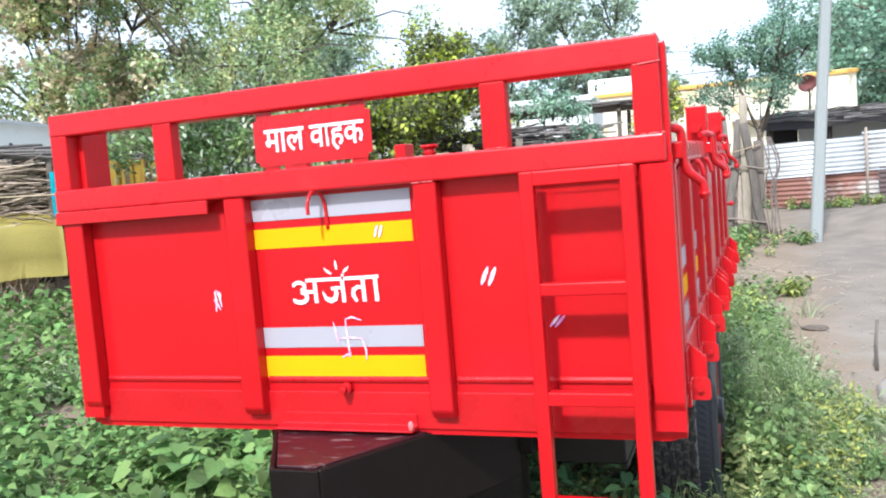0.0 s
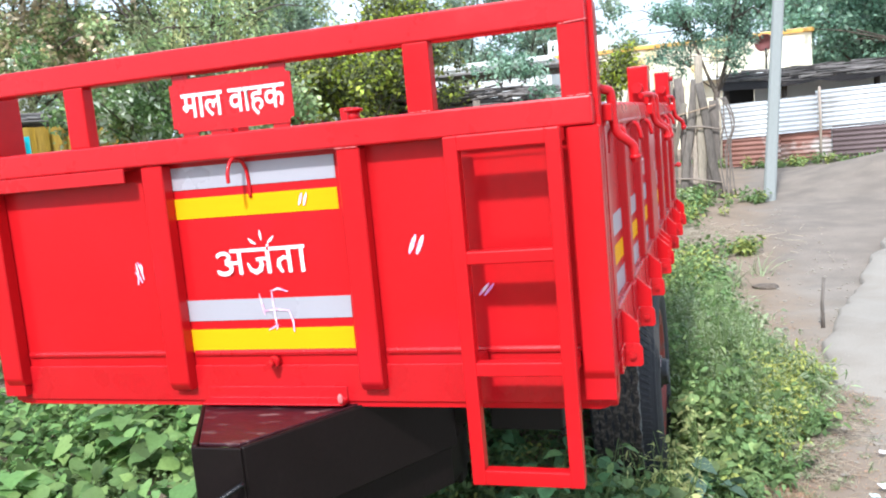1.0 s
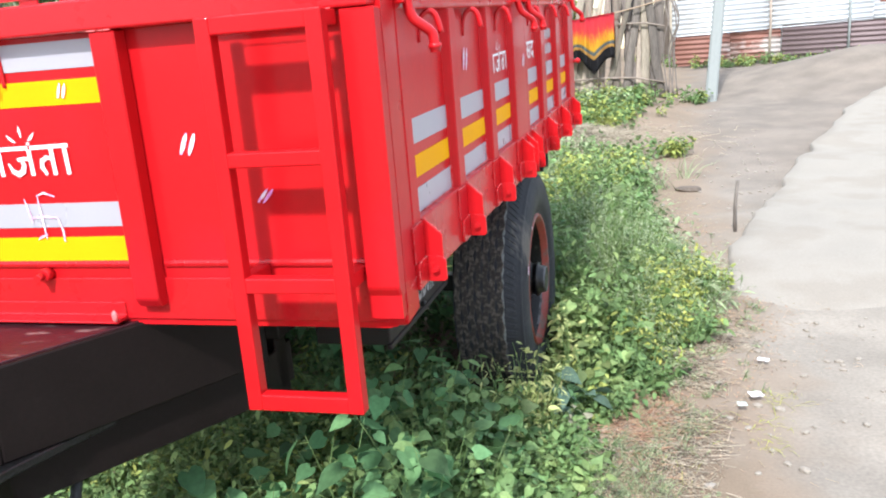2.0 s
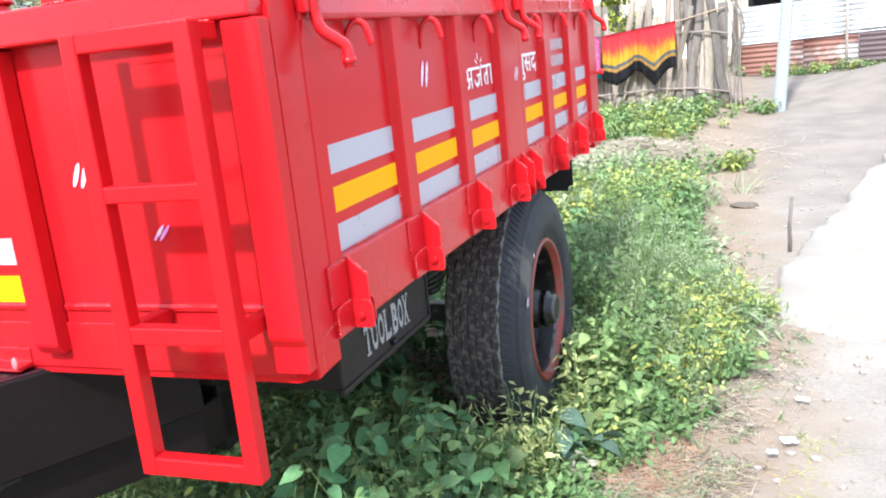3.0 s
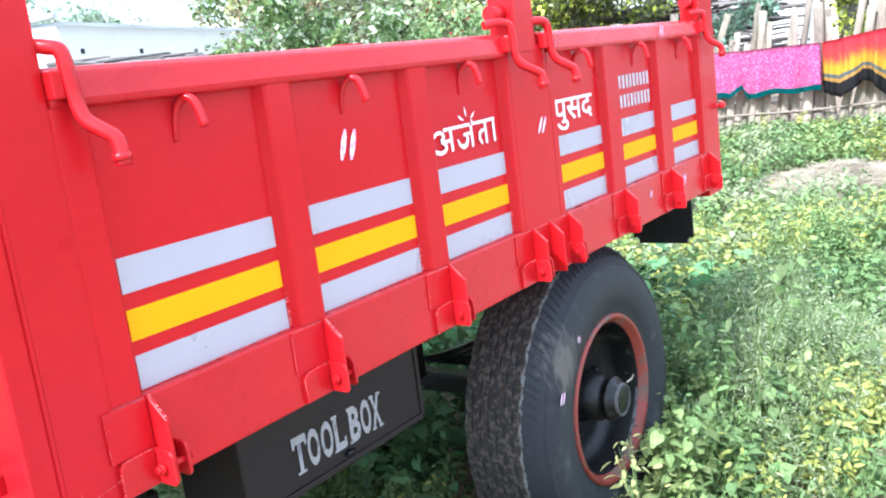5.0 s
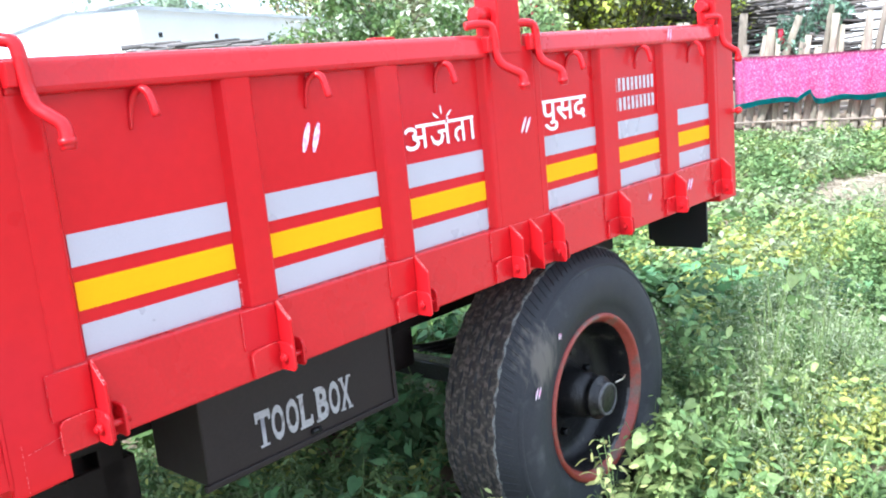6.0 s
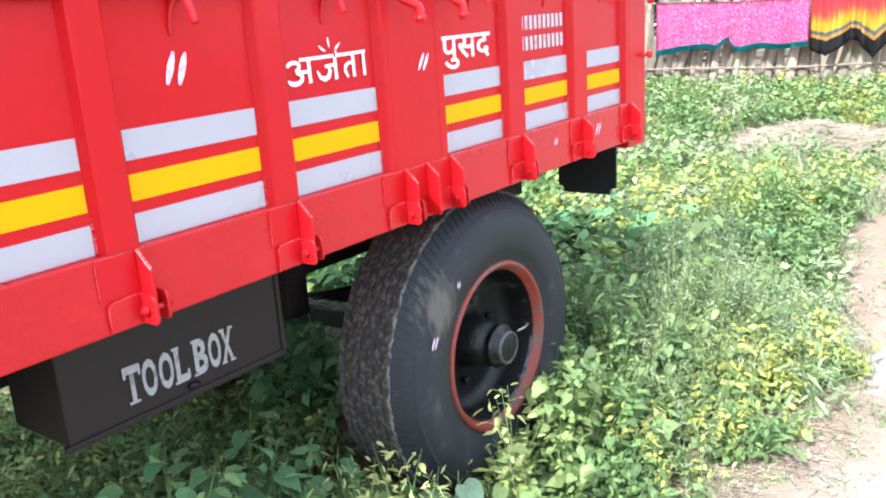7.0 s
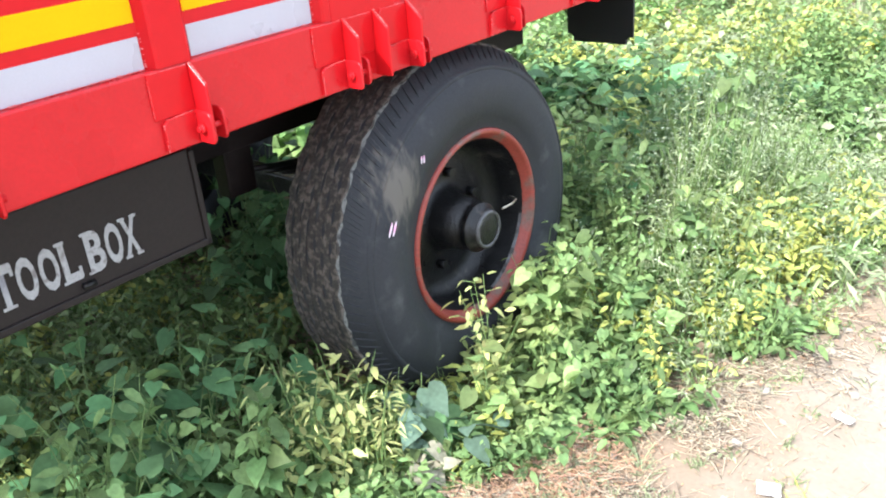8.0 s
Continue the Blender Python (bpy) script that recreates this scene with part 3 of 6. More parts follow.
# ladder
bm = bmesh.new()
for x0, x1 in ((0.602, 0.638), (0.85, 0.886)):
    box(bm, x0, x1, -0.136, -0.1, 0.856, 1.733, 0.004)
ladder = part("ladder", bm, RED, trailer, "narrow red square-tube ladder fixed to the headboard")
for z0, z1 in ((1.696, 1.733), (1.419, 1.452), (1.138, 1.174), (0.856, 0.896)):
    part("rung", box(bmesh.new(), 0.636, 0.852, -0.135, -0.101, z0, z1, 0.004), RED, ladder)
for x0 in (0.604, 0.852):
    part("bracket", box(bmesh.new(), x0, x0 + 0.032, -0.102, -0.002, 1.14, 1.172, 0.003), RED, ladder)
    part("bracket", box(bmesh.new(), x0, x0 + 0.032, -0.102, -0.048, 1.699, 1.73, 0.003), RED, ladder)
chalk_dashes(headboard, (0.625, -0.001, 1.335), F_R, F_U, F_O, 0.032, 0.9, MAGENTA)
# weld beads along the joints
rng = random.Random(5)
def weld(parent, a, b, size=0.0028, step=0.0055, pale=True):
    a, b = Vector(a), Vector(b)
    bm = bmesh.new()
    n = max(2, int((b - a).length / step))
    for k in range(n):
        if rng.random() < 0.25:
            continue
        p = a.lerp(b, (k + rng.random() * 0.4) / n)
        bmesh.ops.create_icosphere(bm, subdivisions=1, radius=size * rng.uniform(0.5, 1.1), matrix=Matrix.Translation(p) @ Matrix.Diagonal((1.8, 1, 0.8, 1)))
    return tagged(part("weld_bead", bm, WELD if pale else RED_B, parent), kind="stuff")
for x0, x1 in ((-0.872, -0.34), (-0.258, 0.272), (0.352, 0.884)):
    bm = bmesh.new()
    prism(bm, [(0.0, 1.166), (-0.007, 1.167), (-0.009, 1.175), (-0.006, 1.182), (0.0, 1.183)], 0, x0, x1, 0)
    part("seam", bm, RED_B, headboard)
    weld(headboard, (x0 + 0.02, -0.0085, 1.178), (x1 - 0.02, -0.0085, 1.178), 0.0011, 0.03)
weld(headboard, (0.89, -0.047, 1.803), (0.955, -0.051, 1.803))
weld(headboard, (0.89, -0.047, 1.973), (0.955, -0.048, 1.977))
weld(headboard, (0.28, -0.047, 1.731), (0.345, -0.05, 1.731))
weld(headboard, (0.49, -0.047, 1.803), (0.56, -0.05, 1.803))
weld(headboard, (0.61, -0.06, 1.732), (0.88, -0.06, 1.732))
bm = bmesh.new()
bmesh.ops.create_icosphere(bm, subdivisions=2, radius=0.012, matrix=Matrix.Translation((0.218, -0.052, 1.052)) @ Matrix.Diagonal((0.7, 0.5, 1.3, 1)))
part("weld_bead", bm, WELD, headboard, "lump of pale weld", True)


# sides: posts, gates, hinges, levers
def hook(parent, s, y):
    bm = bmesh.new()
    pts = [(0.96, y - 0.01, 1.652), (0.961, y - 0.006, 1.69), (0.968, y, 1.716), (0.984, y + 0.008, 1.727), (1.0, y + 0.014, 1.714), (1.01, y + 0.018, 1.672)]
    line = curve_points([(s * p[0], p[1], p[2]) for p in pts], 4)
    tube(bm, line, [0.0035 + 0.0045 * min(1, k / 11) for k in range(len(line))], 8)
    return part("rope_hook", bm, RED_B, parent)


def lever(parent, s, y0, y1, stub=0.075):
    bm = bmesh.new()
    pts = [(0.965, y0 - stub, 1.822 + 0.2 * (0.075 - stub)), (0.985, y0 - 0.55 * stub, 1.826), (0.999, y0 - 0.13 * stub, 1.818), (1.002, y0, 1.785), (1.003, y0 + 0.003, 1.74), (1.012, y0 + 0.25 * (y1 - y0), 1.71), (1.03, y0 + 0.6 * (y1 - y0), 1.692), (1.046, y1, 1.672), (1.05, y1, 1.632)]
    tube(bm, curve_points([(s * p[0], p[1], p[2]) for p in pts], 5), 0.0122, 10)
    tube(bm, [(s * 1.0495, y1, 1.652), (s * 1.0498, y1, 1.64)], 0.0152, 10)
    ob = part("latch_lever", bm, RED_B, parent, "bent round-bar latch lever")
    part("latch_block", box(bmesh.new(), *sorted((s * 0.978, s * 1.004)), y0 - 0.03, y0 - 0.009, 1.745, 1.79, 0.004), RED, ob)
    return ob


def hinge(parent, s, y, bolt=True):
    """A cheek plate that stands off the beam, on a base plate; with a bolted eye where the side gate turns."""
    bm = bmesh.new()
    prism(bm, [(s * 0.974, 1.24), (s * 0.987, 1.24), (s * 1.03, 1.2), (s * 1.03, 1.088), (s * 0.974, 1.088)], 1, y - 0.003, y + 0.004, 0.0015)
    ob = part("hinge", bm, RED, parent)
    part("base_plate", box(bmesh.new(), *sorted((s * 0.976, s * 0.986)), y - 0.09, y - 0.0035, 1.148, 1.237, 0.002), RED, ob)
    if bolt:
        bm = bmesh.new()
        prism(bm, [(y - 0.078, 1.083), (y - 0.0095, 1.083), (y - 0.0095, 1.147), (y - 0.03, 1.15), (y - 0.07, 1.146), (y - 0.078, 1.138)], 0, *sorted((s * 0.978, s * 0.9915)), 0.002)
        part("lug", bm, RED_B, ob, "welded foot of the hinge eye")
        for y0, y1, out in ((y - 0.01, y - 0.0035, 1.038), (y + 0.027, y + 0.0335, 1.024)):
            bm = bmesh.new()
            top = [(s * (out - 0.017 + 0.017 * math.cos(a)), 1.131 + 0.017 * math.sin(a)) for a in (0, 0.5, 1.0, 1.57)]
            prism(bm, [(s * 0.98, 1.084), (s * (out - 0.006), 1.084), (s * out, 1.09)] + top + [(s * 0.98, 1.149)], 1, y0, y1, 0.0012)
            part("eye_plate", bm, RED_B, ob)
        bm = bmesh.new()
        tube(bm, [(s * 1.011, y - 0.012, 1.115), (s * 1.011, y + 0.042, 1.115)], 0.007, 8)
        tube(bm, [(s * 1.011, y - 0.019, 1.115), (s * 1.011, y - 0.0102, 1.115)], 0.0105, 6)
        tube(bm, [(s * 1.011, y - 0.023, 1.115), (s * 1.011, y - 0.018, 1.115)], 0.006, 8)
        part("bolt", bm, RED_B, ob)
        weld(ob, (s * 0.9905, y - 0.079, 1.084), (s * 0.9905, y - 0.079, 1.14), 0.0016, 0.004)
        weld(ob, (s * 0.9915, y - 0.072, 1.1475), (s * 0.9915, y - 0.012, 1.1495), 0.0013, 0.004)
    weld(ob, (s * 0.989, y, 1.241), (s * 1.031, y, 1.202), 0.002, 0.004)
    weld(ob, (s * 0.9855, y - 0.0905, 1.15), (s * 0.9855, y - 0.0905, 1.236), 0.0013, 0.004)
    weld(ob, (s * 0.9855, y - 0.089, 1.2375), (s * 0.9855, y - 0.006, 1.2375), 0.0013, 0.004)
    return ob


def gate(s, y0, y1, ribs, hooks, windows):
    bm = bmesh.new()
    box(bm, *sorted((s * 0.95, s * XP)), y0, y1, 1.228, 1.74, 0)
    g = part("side_gate", bm, RED, trailer, "red hinged drop side of ribbed steel sheet")
    bm = bmesh.new()
    prism(bm, [(s * 0.935, 1.73), (s * 0.984, 1.732), (s * 0.988, 1.742), (s * 0.98, 1.786), (s * 0.968, 1.797), (s * 0.935, 1.797)], 1, y0, y1, 0.003)
    part("top_rail", bm, RED_B, g)
    for a, b in ribs:
        bm = bmesh.new()
        prism(bm, [(s * XP, a - 0.006), (s * (XO - 0.004), a + 0.004), (s * XO, a + 0.01), (s * XO, b - 0.01), (s * (XO - 0.004), b - 0.004), (s * XP, b + 0.006)], 2, 1.2412, 1.733, 0)
        part("rib", bm, RED, g)
    for y in hooks:
        hook(g, s, y)
    for a, b in windows:
        for z0, z1, mat in ((1.414, 1.476, SILVER), (1.330, 1.385, YELLOW), (1.243, 1.304, SILVER)):
            part("tape_strip", box(bmesh.new(), *sorted((s * XP, s * (XP + 0.002))), a, b, z0, z1, 0), mat, g, "silver reflective tape strip" if mat is SILVER else "yellow reflective tape strip")
    return g


bays = [(0.212, 0.545), (0.640, 0.970), (1.071, 1.376), (1.661, 1.961), (2.089, 2.389), (2.521, 2.811)]
gates = {}
for s in (1, -1):
    gates[s, 0] = gate(s, 0.1455, 1.402, [(0.136, 0.204), (0.554, 0.632), (0.979, 1.062), (1.384, 1.4195)], (0.375, 0.79, 1.215), bays[:3] if s > 0 else [])
    gates[s, 1] = gate(s, 1.622, 2.846, [(1.6045, 1.652), (1.97, 2.08), (2.398, 2.512), (2.82, 2.8595)], (1.82, 2.25, 2.655), bays[3:] if s > 0 else [])
    part("corner_cap", box(bmesh.new(), *sorted((s * 0.9, s * 0.9793)), -0.04, 0.0066, 1.06, 1.7315, 0.001), RED, trailer)
    part("corner_post", box(bmesh.new(), *sorted((s * 0.9, s * 0.9795)), 0.0068, 0.1452, 1.032, 2.043, 0.005), RED, trailer)
    part("corner_post", box(bmesh.new(), *sorted((s * 0.905, s * XO)), 2.85, REAR + 0.03, 1.05, 1.97, 0.005), RED, trailer)
    bm = bmesh.new()
    box(bm, *sorted((s * 0.9, s * XO)), 1.41, 1.614, 1.10, 1.76, 0.004)
    box(bm, *sorted((s * 0.905, s * (XO + 0.004))), 1.455, 1.56, 1.74, 1.945, 0.005)
    part("centre_post", bm, RED, trailer)
    bm = bmesh.new()
    part("pivot_boss", tube(bm, [(s * 0.945, 1.40, 1.855), (s * 0.945, 1.46, 1.855)], 0.022, 10), RED_B, trailer)
    part("pivot_boss", tube(bmesh.new(), [(s * 0.945, 2.79, 1.87), (s * 0.945, 2.86, 1.87)], 0.022, 10), RED_B, trailer)
    part("side_beam", box(bmesh.new(), *sorted((s * 0.90, s * (XO - 0.001))), 0.139, REAR, 1.078, 1.241, 0.005), RED_B, trailer)
    part("end_cap", box(bmesh.new(), *sorted((s * 0.88, s * 0.976)), 0.008, 0.10, 1.028, 1.082, 0.008), RED_B, trailer)
    for y, b in ((0.205, True), (0.615, True), (1.045, True), (1.44, True), (1.535, False), (1.648, True), (2.045, True), (2.455, True), (2.86, True)):
        hinge(trailer, s, y, b)
    lever(trailer, s, 0.172, 0.205, 0.028)
    lever(trailer, s, 1.415, 1.475)
    lever(trailer, s, 1.61, 1.665)
    lever(trailer, s, 2.86, 2.912)
    bm = bmesh.new()
    tube(bm, [(s * 0.96, REAR + 0.0, 1.42), (s * 1.0, REAR + 0.02, 1.425)], 0.009, 8)
    bmesh.ops.create_icosphere(bm, subdivisions=2, radius=0.016, matrix=Matrix.Translation((s * 1.005, REAR + 0.02, 1.425)))
    part("locking_pin", bm, RED_B, trailer)
    part("pivot_boss", tube(bmesh.new(), [(s * 0.975, REAR - 0.03, 1.93), (s * 1.0, REAR - 0.03, 1.93)], 0.014, 8), RED_B, trailer)
S_R, S_U, S_O = (0, 1, 0), (0, 0, 1), (1, 0, 0)
emblem(gates[1, 0], (XP, 1.076, 1.512), S_R, S_U, S_O, 0.272, 0.062)
lettering("पुसद", WHITE, gates[1, 1], (XP + 0.0015, 1.666, 1.49), S_R, S_U, 0.25, 0.098, 0.014)
# two lines of figures, kept as plain bars
for z0 in (1.580, 1.512):
    for k in range(10):
        y0 = 2.10 + k * 0.0285
        part("painted_bar", stroke(bmesh.new(), [(y0, z0), (y0, z0 + 0.023), (y0, z0 + 0.046)], 0.0175, (XP, 0, 0), S_R, S_U, S_O), FADED, gates[1, 1])
chalk_dashes(gates[1, 0], (XP, 0.758, 1.586), S_R, S_U, S_O, 0.066, 0.35)
chalk_dashes(trailer, (XO, 1.53, 1.528), S_R, S_U, S_O, 0.046, 0.6)
chalk_dashes(gates[1, 1], (0.987, 2.435, 1.765), S_R, S_U, S_O, 0.04, 0.3)
chalk_dashes(trailer, (XO - 0.001, 2.56, 1.175), S_R, S_U, S_O, 0.045, 0.5)
chalk_dashes(trailer, (XO - 0.001, 2.25, 1.178), S_R, S_U, S_O, 0.026, 0.5)
# pale weld beads that also paint the glints below and right of each tape
for a, b in bays:
    p = gates[1, 0] if a < 1.5 else gates[1, 1]
    weld(p, (XP + 0.002, b + 0.004, 1.246), (XP + 0.002, b + 0.004, 1.32), 0.0028)
    weld(p, (XP + 0.006, a + 0.08, 1.2435), (XP + 0.006, b, 1.2435), 0.0026)
weld(trailer, (XO - 0.0005, 0.135, 1.118), (XO - 0.0005, 0.05, 1.108), 0.0014, 0.004)
weld(trailer, (XO - 0.0025, 0.04, 1.04), (XO - 0.0025, 0.04, 1.13), 0.0013, 0.004)

# bed, rear gate
part("bed_floor", box(bmesh.new(), -0.93, 0.93, 0.01, REAR, 1.112, 1.126, 0), RED_B, trailer)
rear = part("tailgate", box(bmesh.new(), -0.9, 0.9, REAR - 0.01, REAR + 0.0, 1.07, 1.74, 0.002), RED, trailer)
part("top_rail", box(bmesh.new(), -0.9, 0.9, REAR - 0.02, REAR + 0.03, 1.73, 1.797, 0.004), RED, rear)
part("bottom_rail", box(bmesh.new(), -0.9, 0.9, REAR - 0.0, REAR + 0.028, 1.055, 1.16, 0.004), RED, rear)
for x in (-0.55, -0.2, 0.2, 0.55):
    part("rib", box(bmesh.new(), x - 0.035, x + 0.035, REAR + 0.001, REAR + 0.028, 1.161, 1.729, 0.004), RED, rear)

# the bed was welded up a little out of square: it widens and rises to the rear
def settle(x, y, z):
    out = (0.026 * y - 0.025 if y >= 0.1452 else -0.016 - 0.036 * y) * (1 if x >= 0 else -1)
    return x + out, (1.0406 * y - 0.037 if y >= 0.1452 else 0.786 * y), z + 0.0225 * y - 0.0115


for ob in trailer.children:
    if ob not in (headboard, sign, ladder):
        for piece in (ob, *ob.children_recursive):
            for v in piece.data.vertices:
                v.co = settle(*v.co)

# chassis and drawbar
for s in (1, -1):
    part("chassis_rail", box(bmesh.new(), *sorted((s * 0.40, s * 0.47)), 0.30, REAR, 0.86, 1.02, 0.005), BLACK, trailer)
    bm = bmesh.new()
    prism(bm, [(s * 0.075, -0.33), (s * 0.06, -0.325), (s * 0.415, 0.31), (s * 0.43, 0.30)], 2, 0.79, 1.018, 0.004)
    part("drawbar_plate", bm, BLACK, trailer)
    bm = bmesh.new()
    for k in range(6):
        half = 0.46 - 0.065 * k
        tube(bm, [(s * 0.43, 1.995 + half * t, 0.78 - k * 0.024 - 0.06 * (1 - t * t) * 0.9) for t in np.linspace(-1, 1, 9)], 0.012, 4)
    part("leaf_spring", bm, GREASE, trailer, "greasy black leaf spring pack")
    for y in (1.5, 2.48):
        part("spring_hanger", box(bmesh.new(), *sorted((s * 0.40, s * 0.46)), y - 0.05, y + 0.05, 0.72, 0.862, 0.006), BLACK, trailer)
for y in (0.16, 0.75, 1.35, 2.0, 2.6, 2.9):
    part("cross_member", box(bmesh.new(), -0.70, 0.70, y - 0.03, y + 0.03, 1.0205, 1.111, 0.003), BLACK, trailer)
bm = bmesh.new()
prism(bm, [(-0.058, -0.318), (0.058, -0.318), (0.246, 0.0), (0.24, 0.04), (-0.24, 0.04), (-0.246, 0.0)], 2, 1.012, 1.022, 0.002)
part("drawbar_top", bm, MAROON, trailer, "scuffed maroon cover plate of the drawbar")
part("drawbar_nose", box(bmesh.new(), -0.072, 0.072, -0.338, -0.327, 0.79, 1.017, 0.003), BLACK, trailer)
bm = bmesh.new()
prism(bm, [(-0.05, -0.30), (0.05, -0.30), (0.4, 0.32), (0.4, 0.5), (-0.4, 0.5), (-0.4, 0.32)], 2, 0.655, 0.789, 0.004)
part("drawbar_base", bm, BLACK, trailer)
bm = bmesh.new()
prism(bm, [(-0.1, -0.34), (-0.05, -0.62), (0.05, -0.62), (0.1, -0.34), (0.2, 0.0), (-0.2, 0.0)], 2, 0.765, 0.788, 0.003)
prism(bm, [(-0.05, -0.62), (-0.03, -0.68), (0.03, -0.68), (0.05, -0.62)], 2, 0.755, 0.80, 0.004)
part("hitch", bm, GREASE, trailer)
bm = bmesh.new()
tube(bm, curve_points([(0.075, -0.345, 0.93), (0.02, -0.40, 0.90), (-0.06, -0.46, 0.87)], 4), 0.007, 8)
part("steel_rod", bm, GREASE, trailer)
for k, dx in enumerate((0.0, 0.035)):
    bm = bmesh.new()
    tube(bm, curve_points([(-0.04 + dx, -0.43, 0.90), (-0.10 + dx, -0.50, 0.84), (-0.17 + dx, -0.56, 0.75), (-0.2 + dx, -0.6, 0.55), (-0.12 + dx, -0.62, 0.35), (0.02 + dx, -0.5, 0.2), (0.1, -0.3, 0.35), (0.05, -0.05, 0.7), (0.05, 0.2, 0.86)], 5), 0.014, 10)
    part("hydraulic_hose", bm, RUBBER, trailer)
bm = bmesh.new()
for k in range(7):
    a = Vector((-0.075 + 0.01 * rng.random(), -0.475, 0.868)) + Vector((rng.uniform(-0.03, 0.03), rng.uniform(-0.03, 0.03), rng.uniform(-0.02, 0.03)))
    bmesh.ops.create_icosphere(bm, subdivisions=2, radius=0.02 * rng.uniform(0.6, 1.1), matrix=Matrix.Translation(a) @ Matrix.Diagonal((1.2, 0.8, 0.7, 1)))
for v in bm.verts:
    v.co += Vector((noise.noise(v.co * 70), noise.noise(v.co * 70 + Vector((5, 0, 0))), noise.noise(v.co * 70 + Vector((0, 5, 0))))) * 0.008
part("plastic_wrap", bm, CHALK, trailer, "crumpled white and violet plastic tied round the hoses")
part("jack_bracket", box(bmesh.new(), 0.29, 0.40, 0.40, 0.47, 0.62, 0.86, 0.006), BLACK, trailer)

# tool box under the bed
bm = bmesh.new()
box(bm, 0.48, 0.725, 0.516, 1.176, 0.762, 1.0, 0.006)
tool_box = part("tool_box", bm, BROWN, trailer, "dark brown steel tool box hung under the bed")
bm = bmesh.new()
box(bm, 0.715, 0.731, 0.506, 1.184, 0.752, 0.77, 0.003)
box(bm, 0.715, 0.731, 1.171, 1.186, 0.752, 0.995, 0.003)
part("box_rim", bm, BROWN, tool_box)
for ch, y0, y1 in (("T", 0.684, 0.730), ("O", 0.734, 0.776), ("O", 0.782, 0.824), ("L", 0.830, 0.868), ("B", 0.888, 0.930), ("O", 0.934, 0.974), ("X", 0.976, 1.016)):
    lettering(ch, STENCIL, tool_box, (0.7275, y0 - 0.014, 0.803), S_R, S_U, y1 - y0, 0.098, 0.034)
bm = bmesh.new()
for y0, y1, z0 in ((0.692, 0.722, 0.803), (0.824, 0.846, 0.894), (0.824, 0.838, 0.803), (0.882, 0.896, 0.803), (0.882, 0.896, 0.894), (0.973, 0.99, 0.803), (1.002, 1.019, 0.803), (0.973, 0.99, 0.894), (1.002, 1.019, 0.894)):
    stroke(bm, [(y0, z0 + 0.0035), (y1, z0 + 0.0035)], 0.007, (0.726, -0.014, 0), S_R, S_U, S_O)
for y0, z0 in ((0.6865, 0.872), (0.7275, 0.872), (0.8665, 0.808)):
    stroke(bm, [(y0 - 0.0035, z0 + 0.013), (y0 + 0.0035, z0 + 0.013)], 0.026, (0.726, -0.014, 0), S_R, S_U, S_O)
tagged(part("serif", bm, STENCIL, tool_box), kind="stuff")
bm = bmesh.new()
tube(bm, [(0.73, 0.846, 0.785), (0.73, 0.876, 0.785)], 0.008, 8)
part("hasp", bm, GREASE, tool_box)
for s in (1, -1):
    bm = bmesh.new()
    box(bm, *sorted((s * 0.546, s * 0.848)), 3.2, 3.212, 0.835, 1.1, 0)
    bmesh.ops.bevel(bm, geom=[e for e in bm.edges if abs(e.verts[0].co.x - e.verts[1].co.x) + abs(e.verts[0].co.z - e.verts[1].co.z) < 1e-5], offset=0.03, segments=3, affect="EDGES")
    part("mud_flap", bm, RUBBER, trailer, "black rubber mud flap")
    part("flap_hanger", box(bmesh.new(), *sorted((s * 0.57, s * 0.83)), 2.99, 3.215, 1.085, 1.11, 0.002), BLACK, trailer)

